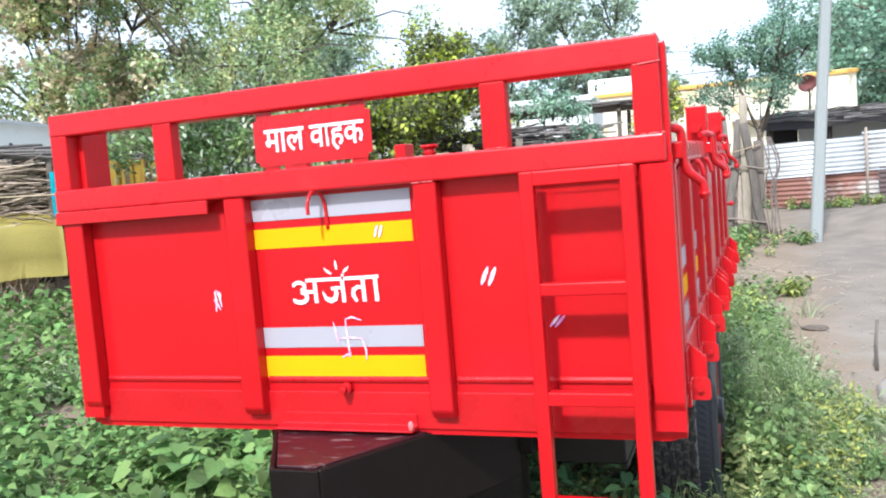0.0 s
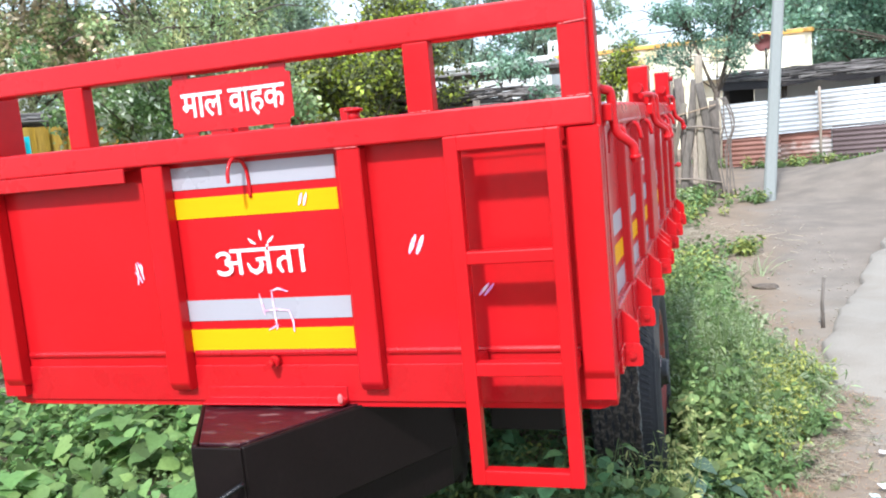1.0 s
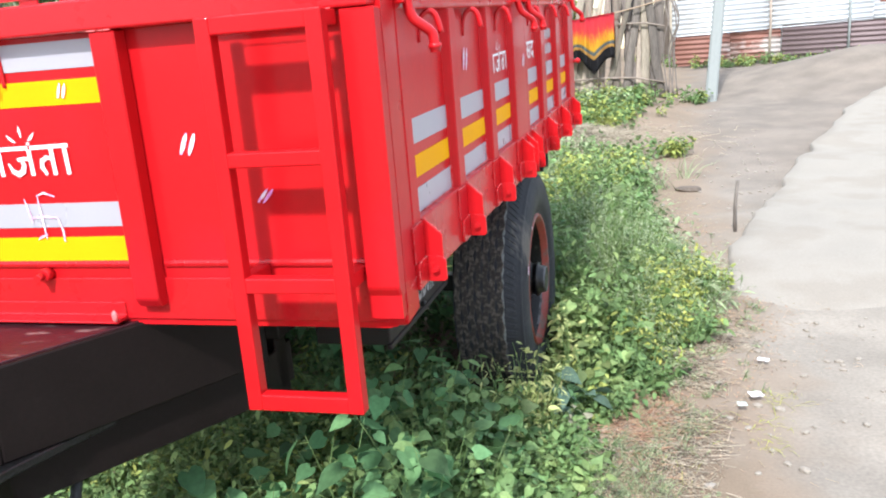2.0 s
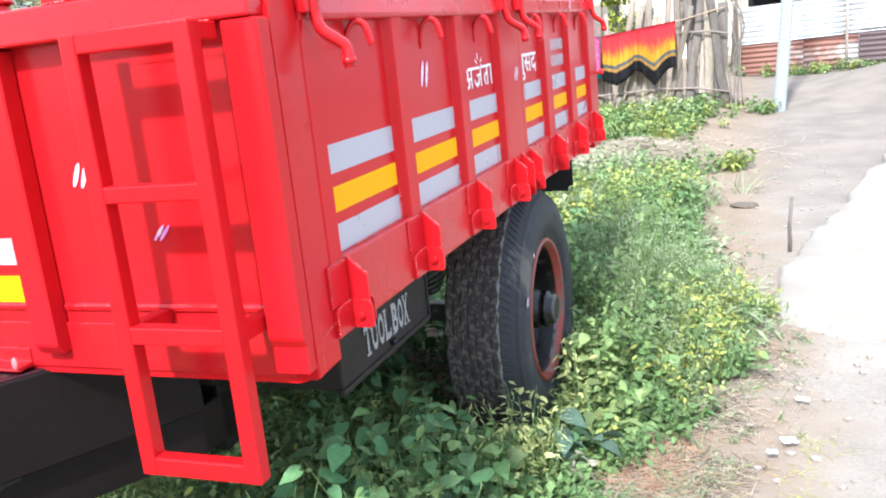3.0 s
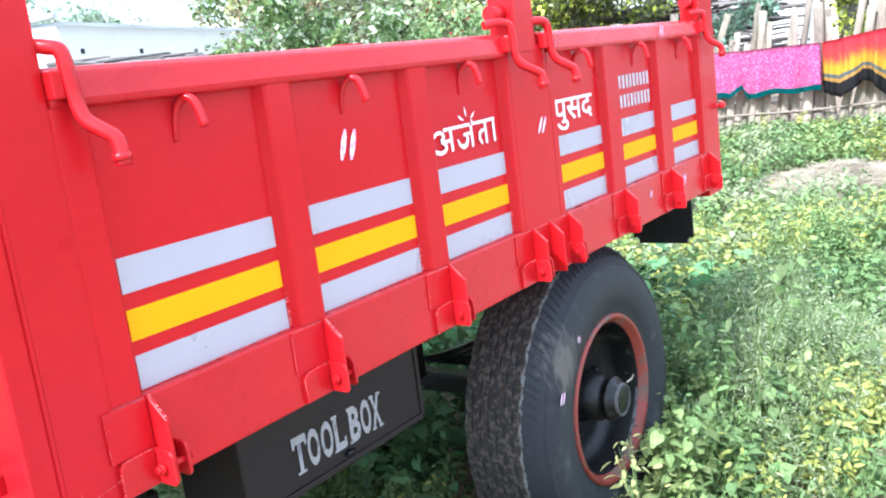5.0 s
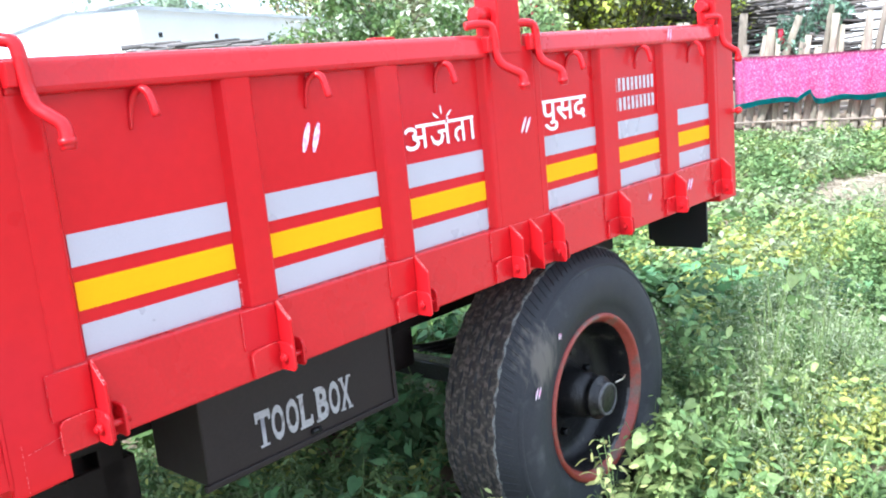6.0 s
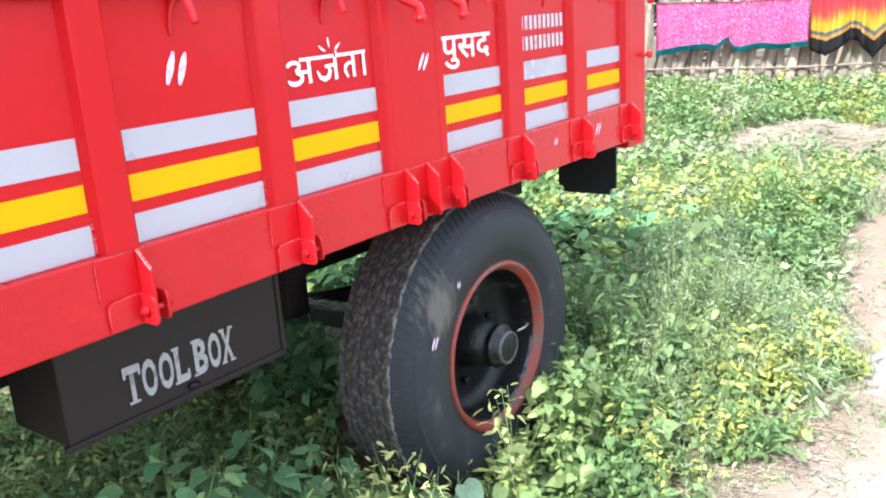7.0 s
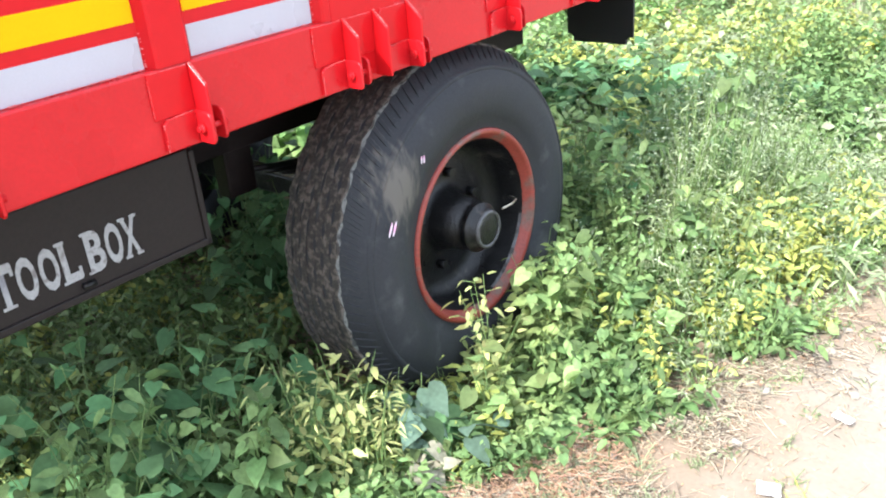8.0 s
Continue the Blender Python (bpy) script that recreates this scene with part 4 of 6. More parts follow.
# wheels
def wheel(s):
    cx, cy, cz, R = s * 0.765, 1.993, 0.515, 0.532
    bm = bmesh.new()
    prof = [(-0.12, 0.29), (-0.15, 0.36), (-0.163, 0.42), (-0.16, 0.48), (-0.152, R - 0.014), (-0.142, R - 0.004)]
    prof += [(0.046, R - 0.004), (0.056, R - 0.009), (0.08, R - 0.03), (0.104, 0.482), (0.121, 0.455), (0.131, 0.428), (0.135, 0.4), (0.132, 0.37), (0.126, 0.335), (0.121, 0.33), (0.113, 0.30), (0.105, 0.286)]
    lathe(bm, [(s * x, r) for x, r in prof], cx, cy, cz, 72)
    w = part("wheel", bm, TYRE, trailer, "large worn black truck tyre on a red rim", True)
    bm = bmesh.new()
    # zigzag ribs of the tread, chipped along their edges
    n = 240
    for row in range(7):
        mid = -0.131 + row * 0.0285
        rings = []
        for k in range(n):
            a = 2 * math.pi * k / n
            zig = 0.0045 * (1 - 4 * abs((k / 6 + 0.5 * (row % 2)) % 1 - 0.5))
            chip = 0.0025 * noise.noise((k * 0.6, row * 2.3, s))
            top = R - 0.0012 + 0.0012 * noise.noise((k * 0.4, row * 1.7, s))
            rings.append([bm.verts.new((cx + s * (mid + zig + u), cy + rr * math.cos(a), cz + rr * math.sin(a))) for u, rr in ((-0.0125 - chip, R - 0.008), (-0.0105 - chip, top), (0.0105 + chip, top), (0.0125 + chip, R - 0.008))])
        for k in range(n):
            p, q = rings[k], rings[(k + 1) % n]
            for d in range(3):
                bm.faces.new((p[d], p[d + 1], q[d + 1], q[d]))
    tagged(part("tread", bm, TREAD, w, "dusty worn zigzag tread"), kind="stuff")
    bm = bmesh.new()
    # shoulder bars
    for k in range(110):
        a = 2 * math.pi * k / 110
        q = []
        for x, r, da in ((0.06, R - 0.0105, 0), (0.09, 0.497, 0.035), (0.112, 0.469, 0.062)):
            for dd in (-0.011, 0.011):
                q.append(bm.verts.new((cx + s * (x + 0.0004), cy + (r + 0.0002) * math.cos(a + da + dd), cz + (r + 0.0002) * math.sin(a + da + dd))))
            for dd in (-0.017, 0.017):
                q.append(bm.verts.new((cx + s * (x - 0.004), cy + (r - 0.003) * math.cos(a + da + dd), cz + (r - 0.003) * math.sin(a + da + dd))))
        for i in (0, 4):
            for f in ((0, 1, 5, 4), (0, 2, 6, 4), (1, 3, 7, 5)):
                bm.faces.new([q[i + j] for j in f])
    tagged(part("shoulder", bm, TYRE, w), kind="stuff")
    bm = bmesh.new()
    n = 420
    for k in range(n):
        a = 2 * math.pi * k / n
        wear = 0.006 + 0.006 * noise.noise((a * 26, s, 0)) + 0.004 * noise.noise((a * 90, s, 3))
        mid = 0.05 + 0.003 * noise.noise((a * 15, s, 8))
        for u, lift in ((-wear, 0.0012), (0, 0.0018), (wear, 0.001)):
            x = mid + u
            bm.verts.new((cx + s * x, cy + (R - 0.004 - max(0, x - 0.046) * 0.55 + lift) * math.cos(a), cz + (R - 0.004 - max(0, x - 0.046) * 0.55 + lift) * math.sin(a)))
    bm.verts.ensure_lookup_table()
    for k in range(n):
        i, j = 3 * k, 3 * ((k + 1) % n)
        for d in (0, 1):
            bm.faces.new((bm.verts[i + d], bm.verts[i + d + 1], bm.verts[j + d + 1], bm.verts[j + d]))
    part("worn_edge", bm, SCUFF, w, "pale chafed line round the tyre's shoulder")
    bm = bmesh.new()
    lathe(bm, [(s * x, r) for x, r in ((0.098, 0.296), (0.113, 0.296), (0.12, 0.291), (0.12, 0.283), (0.114, 0.277), (0.104, 0.272), (0.098, 0.265), (0.09, 0.262))], cx, cy, cz, 64)
    rim = part("rim", bm, RIM, w, "worn red-oxide steel wheel rim", True)
    bm = bmesh.new()
    lathe(bm, [(s * x, r) for x, r in ((0.091, 0.2625), (0.07, 0.256), (0.02, 0.25), (-0.02, 0.24), (-0.035, 0.2), (-0.03, 0.17), (-0.028, 0.12), (-0.022, 0.098), (0.0, 0.094), (0.03, 0.086), (0.075, 0.08), (0.082, 0.07), (0.105, 0.068), (0.107, 0.076), (0.118, 0.076), (0.121, 0.062), (0.14, 0.06), (0.148, 0.052), (0.149, 0.028), (0.152, 0.001))], cx, cy, cz, 48)
    hub = part("hub", bm, GREASE, w, "greasy black wheel disc and hub", False)
    for k in range(6):
        a = 2 * math.pi * k / 6 + 0.3
        bm = bmesh.new()
        tube(bm, [(cx - s * 0.03, cy + 0.145 * math.cos(a), cz + 0.145 * math.sin(a)), (cx - s * 0.002, cy + 0.145 * math.cos(a), cz + 0.145 * math.sin(a))], 0.015, 6)
        part("nut", bm, GREASE, w)
    bm = bmesh.new()
    tube(bm, [(cx + s * 0.05, cy + 0.25, cz - 0.002), (cx + s * 0.085, cy + 0.235, cz + 0.0), (cx + s * 0.1, cy + 0.19, cz + 0.004), (cx + s * 0.105, cy + 0.13, cz + 0.01)], 0.0038, 8)
    part("valve", bm, STEEL, w)
    bm = bmesh.new()
    lathe(bm, [(s * x, r) for x, r in ((0.142, 0.058), (0.15, 0.057), (0.151, 0.049), (0.147, 0.047))], cx, cy, cz, 32)
    part("hub_ring", bm, WORN_STEEL, w, "scuffed steel ring on the hub's end")
    bm = bmesh.new()
    arcs = []
    for k in range(25):
        a = radians(-72 + 60 * k / 24)
        rub = 0.004 * math.sin(math.pi * k / 24)
        arcs.append([bm.verts.new((cx + s * x, cy + r * math.cos(a), cz + r * math.sin(a))) for x, r in ((0.0913, 0.2605), (0.087, 0.259 - 0.3 * rub), (0.082, 0.2575 - 0.5 * rub))])
    for p, q in zip(arcs, arcs[1:]):
        for d in (0, 1):
            bm.faces.new((p[d], q[d], q[d + 1], p[d + 1])).smooth = True
    part("rubbed_lip", bm, WORN_STEEL, w, "bare rubbed steel on the rim's inner lip")
    bm = bmesh.new()
    lathe(bm, [(s * x, r) for x, r in ((0.1085, 0.478), (0.1165, 0.472), (0.1195, 0.466), (0.1165, 0.461))], cx, cy, cz, 72)
    part("sidewall_ridge", bm, TYRE, w, "", True)
    for piece in (w, *w.children_recursive):
        for v in piece.data.vertices:
            v.co = Vector((s * 0.832, 1.985, 0.529)) + 1.045 * (v.co - Vector((cx, cy, cz)))
    return w


right_wheel = wheel(1)
wheel(-1)
bm = bmesh.new()
box(bm, -0.62, 0.62, 1.955, 2.035, 0.475, 0.555, 0.008)
part("axle", bm, GREASE, trailer)
# chalk on the tyre
T_R, T_U, T_O = (0, 1, 0), (0, 0, 1), (1, 0, 0)
chalk_dashes(right_wheel, (0.9745, 1.556, 0.69), T_R, T_U, T_O, 0.036, 0.5)
chalk_dashes(right_wheel, (0.9745, 1.712, 0.84), T_R, T_U, T_O, 0.022, 0.1)
# the trailer leans a little to its far side
trailer.matrix_basis = Matrix.Translation((0.5, 0, 1.35)) @ pose(0, 0, 0, 0, -0.6, 0) @ Matrix.Translation((-0.5, 0, -1.35))

# ---- ground ----
def spaced(lo, hi, near0, near1, step, far_step):
    out = [lo]
    while out[-1] < hi:
        v = out[-1]
        d = 0 if near0 <= v <= near1 else min(abs(v - near0), abs(v - near1))
        out.append(v + min(far_step, step + d * 0.18))
    return out


gx, gy = spaced(-400, 400, -6, 8, 0.16, 30), spaced(-300, 600, -4, 17, 0.16, 30)
verts = [(x, y, ground_z(x, y)) for y in gy for x in gx]
w = len(gx)
faces = [(j * w + i, j * w + i + 1, (j + 1) * w + i + 1, (j + 1) * w + i) for j in range(len(gy) - 1) for i in range(w - 1)]
me = bpy.data.meshes.new("ground")
me.from_pydata(verts, [], faces)
me.shade_smooth()
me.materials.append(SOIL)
ground = tagged(new("ground", me), "dry brown earth with weeds and straw", "ground", kind="structure")

# concrete track with a broken edge
edge = [(6.4, 14.6), (5.2, 13.2), (4.2, 11.6), (3.45, 9.4), (2.9, 7.8), (2.56, 6.5), (2.28, 5.6), (2.1, 4.8), (1.95, 4.0), (1.86, 3.3), (1.84, 2.6), (1.85, 1.9), (1.88, 1.0), (1.98, 0.0), (2.2, -1.5), (2.5, -6)]
pts = curve_points([(x, y, 0) for x, y in edge], 8)
bm = bmesh.new()
rows = []
for k, p in enumerate(pts):
    ex = p.x + 0.1 * noise.noise((p.y * 2.2, 1, 0)) + 0.05 * noise.noise((p.y * 9, 4, 0))
    row = []
    for j, u in enumerate((0, 0.0, 0.03, 0.15, 0.35, 0.6, 0.9, 1.25, 1.7, 2.4, 4.2, 7.0)):
        x = ex + u
        z = ground_z(ex + 0.3, p.y) + (0.075 if j > 1 else 0.05 if j == 1 else -0.15) + 0.01 * noise.noise((x * 2, p.y * 2, 9))
        z -= 0.14 * smoothstep(4.1, 2.6, p.y + 0.25 * noise.noise((x * 1.5, 0.3, 2))) if j else 0
        row.append(bm.verts.new((x, p.y, z)))
    rows.append(row)
for a, b in zip(rows, rows[1:]):
    for k in range(len(a) - 1):
        bm.faces.new((a[k], a[k + 1], b[k + 1], b[k]))
tagged(part("pavement", bm, CONCRETE, None, smooth=True), "dusty pale concrete track with a broken edge", "track", kind="structure")

# ---- leaves ----
def leaf_shape(outline, fold=0.18, droop=0.25):
    """A leaf of unit length along +x from outline (t, half width), folded along the midrib."""
    v, f = [], []
    for t, hw in outline:
        z = -droop * t * t
        v += [(t if t > 0 else 0.1 * t, 0, z), (t, hw, z + fold * hw), (t, -hw, z + fold * hw)]
    for i in range(len(outline) - 1):
        a, b = 3 * i, 3 * i + 3
        f += [(a, b, b + 1, a + 1), (a, a + 2, b + 2, b)]
    return np.array(v), f


OVATE = leaf_shape([(0, 0.03), (0.25, 0.21), (0.62, 0.19), (1, 0.005)])
LANCE = leaf_shape([(0, 0.02), (0.4, 0.1), (1, 0.005)], droop=0.35)
HEART = leaf_shape([(-0.17, 0.17), (-0.1, 0.3), (0.08, 0.42), (0.3, 0.44), (0.55, 0.33), (0.8, 0.14), (1, 0.01)], fold=0.16, droop=0.28)
LOBED = leaf_shape([(-0.2, 0.2), (-0.12, 0.4), (0.1, 0.56), (0.3, 0.5), (0.42, 0.52), (0.62, 0.36), (0.82, 0.18), (1, 0.02)], fold=0.14, droop=0.3)
CLUMP = (np.array([(0, 0, 0), (0.45, 0.34, 0.08), (1, 0, -0.25), (0.45, -0.34, 0.08)]), [(0, 1, 2, 3)])
BLADE = leaf_shape([(0, 0.02), (0.5, 0.018), (1, 0.002)], fold=0.5, droop=0.5)


def foliage(name, shape, pos, yaw, pitch, roll, size, mat, parent=None):
    """Many copies of one leaf in a single mesh."""
    base, faces = shape
    pos, yaw, pitch, roll, size = (np.asarray(a, dtype=float) for a in (pos, yaw, pitch, roll, size))
    n, k = len(pos), len(base)
    cy, sy, cp, sp, cr, sr = np.cos(yaw), np.sin(yaw), np.cos(pitch), np.sin(pitch), np.cos(roll), np.sin(roll)
    b = base[None] * size[:, None, None]
    x, y, z = b[..., 0], b[..., 1], b[..., 2]
    y, z = y * cr[:, None] - z * sr[:, None], y * sr[:, None] + z * cr[:, None]
    x, z = x * cp[:, None] - z * sp[:, None], x * sp[:, None] + z * cp[:, None]
    x, y = x * cy[:, None] - y * sy[:, None], x * sy[:, None] + y * cy[:, None]
    v = np.stack([x, y, z], -1) + pos[:, None]
    f = np.array(faces)
    allf = (f[None] + (np.arange(n) * k)[:, None, None]).reshape(-1, 4)
    me = bpy.data.meshes.new(name)
    me.vertices.add(n * k)
    me.vertices.foreach_set("co", v.reshape(-1))
    me.loops.add(allf.size)
    me.loops.foreach_set("vertex_index", allf.reshape(-1))
    me.polygons.add(len(allf))
    me.polygons.foreach_set("loop_start", np.arange(0, allf.size, 4))
    me.polygons.foreach_set("loop_total", np.full(len(allf), 4))
    me.update(calc_edges=True)
    me.shade_smooth()
    me.materials.append(mat)
    ob = new(name, me)
    if parent:
        ob.parent = parent
    return ob


def sticks(name, segs, mat, parent=None, n=4):
    """Thin tapered sticks, (start, end, radius0, radius1) each, in one mesh."""
    a = np.array([s[0] for s in segs], float); b = np.array([s[1] for s in segs], float)
    r0 = np.array([s[2] for s in segs]); r1 = np.array([s[3] for s in segs])
    d = b - a
    d /= np.linalg.norm(d, axis=1, keepdims=True) + 1e-9
    ref = np.where(np.abs(d[:, 2:3]) > 0.9, np.array([[1.0, 0, 0]]), np.array([[0, 0, 1.0]]))
    u = np.cross(d, ref); u /= np.linalg.norm(u, axis=1, keepdims=True)
    w2 = np.cross(d, u)
    ring = []
    for base, r in ((a, r0), (b, r1)):
        for k in range(n):
            t = 2 * math.pi * k / n
            ring.append(base + (math.cos(t) * u + math.sin(t) * w2) * r[:, None])
    v = np.stack(ring, 1)
    f = [(k, (k + 1) % n, n + (k + 1) % n, n + k) for k in range(n)]
    allf = (np.array(f)[None] + (np.arange(len(segs)) * 2 * n)[:, None, None]).reshape(-1, 4)
    me = bpy.data.meshes.new(name)
    me.vertices.add(len(segs) * 2 * n)
    me.vertices.foreach_set("co", v.reshape(-1))
    me.loops.add(allf.size)
    me.loops.foreach_set("vertex_index", allf.reshape(-1))
    me.polygons.add(len(allf))
    me.polygons.foreach_set("loop_start", np.arange(0, allf.size, 4))
    me.polygons.foreach_set("loop_total", np.full(len(allf), 4))
    me.update(calc_edges=True)
    me.shade_smooth()
    me.materials.append(mat)
    ob = new(name, me)
    if parent:
        ob.parent = parent
    return ob


class Weeds:
    """Collects leaves and stems of one kind of weed over an area."""
    def __init__(self, seed):
        self.r = random.Random(seed)
        self.pos, self.yaw, self.pitch, self.roll, self.size, self.stems = [], [], [], [], [], []

    def plant(self, x, y, h, stems, leaves, leaf, spread, flat=0.2):
        r = self.r
        z = ground_z(x, y) - 0.02
        for _ in range(stems):
            a = r.uniform(0, 2 * math.pi)
            lean = spread * r.uniform(0.3, 1.0)
            top = Vector((x + lean * math.cos(a), y + lean * math.sin(a), z + h * r.uniform(0.6, 1.0)))
            mid = Vector((x + 0.35 * lean * math.cos(a), y + 0.35 * lean * math.sin(a), z + 0.55 * (top.z - z)))
            foot = Vector((x + r.uniform(-0.02, 0.02), y + r.uniform(-0.02, 0.02), z))
            self.stems += [(foot, mid, 0.0025, 0.0019), (mid, top, 0.0019, 0.0012)]
            for k in range(leaves):
                t = 0.2 + 0.8 * (k + r.random()) / leaves
                p = foot.lerp(mid, t * 2) if t < 0.5 else mid.lerp(top, t * 2 - 1)
                b = r.uniform(0, 2 * math.pi)
                out = leaf * r.uniform(0.2, 0.7)
                q = p + Vector((out * math.cos(b), out * math.sin(b), leaf * r.uniform(0, 0.35)))
                if out > 0.03:
                    self.stems.append((p, q, 0.0015, 0.001))
                self.pos.append(q); self.yaw.append(b); self.pitch.append(r.gauss(0.1 - flat, 0.4)); self.roll.append(r.gauss(0, 0.45)); self.size.append(leaf * r.uniform(0.55, 1.15))

    def finish(self, name, shape, mat, label, stem_mat=None, reach=4.2):
        def near(p):
            return p[0] > -2.2 and -1.6 < p[1] < reach
        for wanted, form in ((True, shape), (False, CLUMP)):
            idx = [k for k, p in enumerate(self.pos) if near(p) == wanted]
            if idx:
                ob = foliage(name, form, *([a[k] for k in idx] for a in (self.pos, self.yaw, self.pitch, self.roll)), [self.size[k] * (1.0 if wanted else 0.95) for k in idx], mat)
                tagged(ob, label, "weeds", kind="stuff")
        stems = [s for s in self.stems if near(s[0]) or s[2] > 0.0024]
        tagged(sticks("stems", stems, stem_mat or STEM, None, 3), "thin green weed stems", "stems", kind="stuff")
        return ob


def clear(x, y):
    """False where a wheel or the prop leg stands."""
    return not (0.65 < abs(x) < 1.0 and 1.62 < y < 2.33) 


def track_edge(y):
    """Where the weeds give way to the bare track, on the side of the track."""
    return float(np.interp(y, [-3, -0.5, 0.8, 1.3, 1.65, 2.2, 3.0, 3.6, 4.1, 4.7, 5.4, 6.2, 7.0, 9.0, 12.0], [0.95, 1.1, 1.17, 1.18, 1.27, 1.52, 1.76, 1.75, 1.56, 1.45, 1.3, 1.25, 1.3, 1.05, 0.9]))


rv = random.Random(11)
# broad-leaved creeper under and beside the bed
W = Weeds(1)
for _ in range(330):
    x, y = rv.uniform(-0.9, 1.15), rv.uniform(-0.35, 3.2)
    if clear(x, y) and (x > 0.25 or y > 1.5) and x < track_edge(y) - 0.05 and not (x > 0.85 and y > 1.2) and not (x < 0.72 and 1.05 < y < 1.75 and rv.random() < 0.8) and noise.noise((x * 2, y * 2, 31)) > -0.25:
        W.plant(x, y, rv.uniform(0.22, 0.6) * (0.75 if y < 0.1 else 1), 3, 6, rv.uniform(0.04, 0.095), 0.2, 0.35)
for x, y in ((1.13, 1.5), (1.17, 1.55)):
    W.plant(x, y, 0.22, 3, 4, 0.08, 0.12, 0.5)
W.finish("broadleaf_weeds", HEART, LEAF_DARK, "dark green heart-leaved weeds in the trailer's shade")
# small-leaved growth under the drawbar and the bed
W = Weeds(2)
Y = Weeds(3)
G = Weeds(4)
for _ in range(620):
    x, y = rv.uniform(-0.95, 0.45), rv.uniform(-0.5, 1.7)
    (Y if rv.random() < 0.22 else W).plant(x, y, rv.uniform(0.12, 0.38), 4, 9, rv.uniform(0.025, 0.055), 0.16)
# bright low weeds along the wheel and the track
U = Weeds(9)
O = Weeds(13)
for _ in range(1500):
    y = rv.uniform(-0.3, 6.5)
    x = rv.uniform(0.72, track_edge(y) + 0.08)
    if not clear(x, y):
        continue
    d = track_edge(y) - x
    clump = 0.5 + noise.noise((x * 2.6, y * 2.6, 17))
    if clump < 0.22 and rv.random() < 0.75:
        continue
    h = rv.uniform(0.1, 0.34) * (0.45 + min(1, max(0.0, d) * 2.2)) * (0.32 if 1.2 < y < 1.8 and x < 1.2 else 0.6 if 1.1 < y < 2.1 and x < 1.15 else 1) * (0.85 if 1.75 < y < 2.35 and x < 1.2 else 1.15 if 2.35 < y < 3.2 else 1) * (0.55 + 0.9 * clump)
    n = noise.noise((x * 1.4, y * 1.4, 0))
    if n > 0.4 or (d < 0.42 and 2.2 < y < 3.5 and rv.random() < 0.16 and noise.noise((x * 3.1, y * 3.1, 8)) > -0.1):
        (O if 2.4 < y < 3.5 and rv.random() < 0.25 else Y).plant(x, y, h * 1.2, 4, 9, rv.uniform(0.025, 0.055), 0.13)
    elif (2.9 < y < 4.3 and rv.random() < 0.85) or (2.2 < y <= 2.9 and x > 1.15 and rv.random() < 0.4):
        G.plant(x, y, h * 1.3, 5, 20, rv.uniform(0.022, 0.04), 0.2)
    else:
        (U if rv.random() < 0.4 else W).plant(x, y, h * rv.uniform(0.9, 1.5), 5, 10, rv.choice((0.026, 0.032, 0.04, 0.048, 0.058)), 0.14)
U.finish("broadleaf_weeds", HEART, LEAF_BRIGHT, "bright green heart-leaved weeds beside the wheel")
# the patch in front of the headboard
for _ in range(1150):
    x, y = rv.uniform(-3.2, 1.0), rv.uniform(-2.2, 0.1)
    if x > track_edge(y) - 0.1 or (abs(x - 1.2) < 0.6 and y < -1.4):
        continue
    h = rv.uniform(0.12, 0.36)
    (G if rv.random() < 0.35 else W if rv.random() < 0.8 else Y).plant(x, y, h, 4, 8, rv.uniform(0.035, 0.065), 0.16)
for _ in range(420):
    x, y = rv.uniform(-2.6, 0.3), rv.uniform(-1.6, -0.15)
    (G if rv.random() < 0.6 else Y).plant(x, y, rv.uniform(0.15, 0.42), 5, 12, rv.uniform(0.02, 0.036), 0.14)
# ragged weeds on the open ground in front and far to the side
for _ in range(1500):
    x, y = rv.uniform(-14, 0.7), rv.uniform(-7, -1.9)
    if noise.noise((x * 0.5, y * 0.5, 41)) < -0.08 - 0.12 * (y + 1.9) / 5 or x > track_edge(-2) - 0.4:
        continue
    (Y if rv.random() < 0.15 else W).plant(x, y, rv.uniform(0.1, 0.35), 4, 7, rv.uniform(0.05, 0.09), 0.2)
# bank behind the trailer up to the fence
for _ in range(2500):
    y = rv.uniform(3.0, 13.2)
    x = rv.uniform(-5.5, track_edge(y) + 0.1)
    if y < 3.3 and abs(x) < 1.0:
        continue
    n = noise.noise((x * 0.8, y * 0.8, 5))
    if math.hypot((x - 0.5) * 0.85, y - 9.1) < 0.85:
        continue
    h = rv.uniform(0.15, 0.4) * (1 - 0.3 * smoothstep(10.5, 12.8, y))
    kind = (Y if rv.random() < 0.38 else W) if n > 0.26 else G if n < -0.2 else W
    kind.plant(x, y, h, 4, 8, rv.uniform(0.05, 0.1), 0.22)
for _ in range(260):
    x, y = rv.uniform(-5.0, 1.1), rv.uniform(10.6, 12.9)
    (Y if rv.random() < 0.25 else W).plant(x, y, rv.uniform(0.12, 0.26), 4, 9, rv.uniform(0.06, 0.11), 0.22)
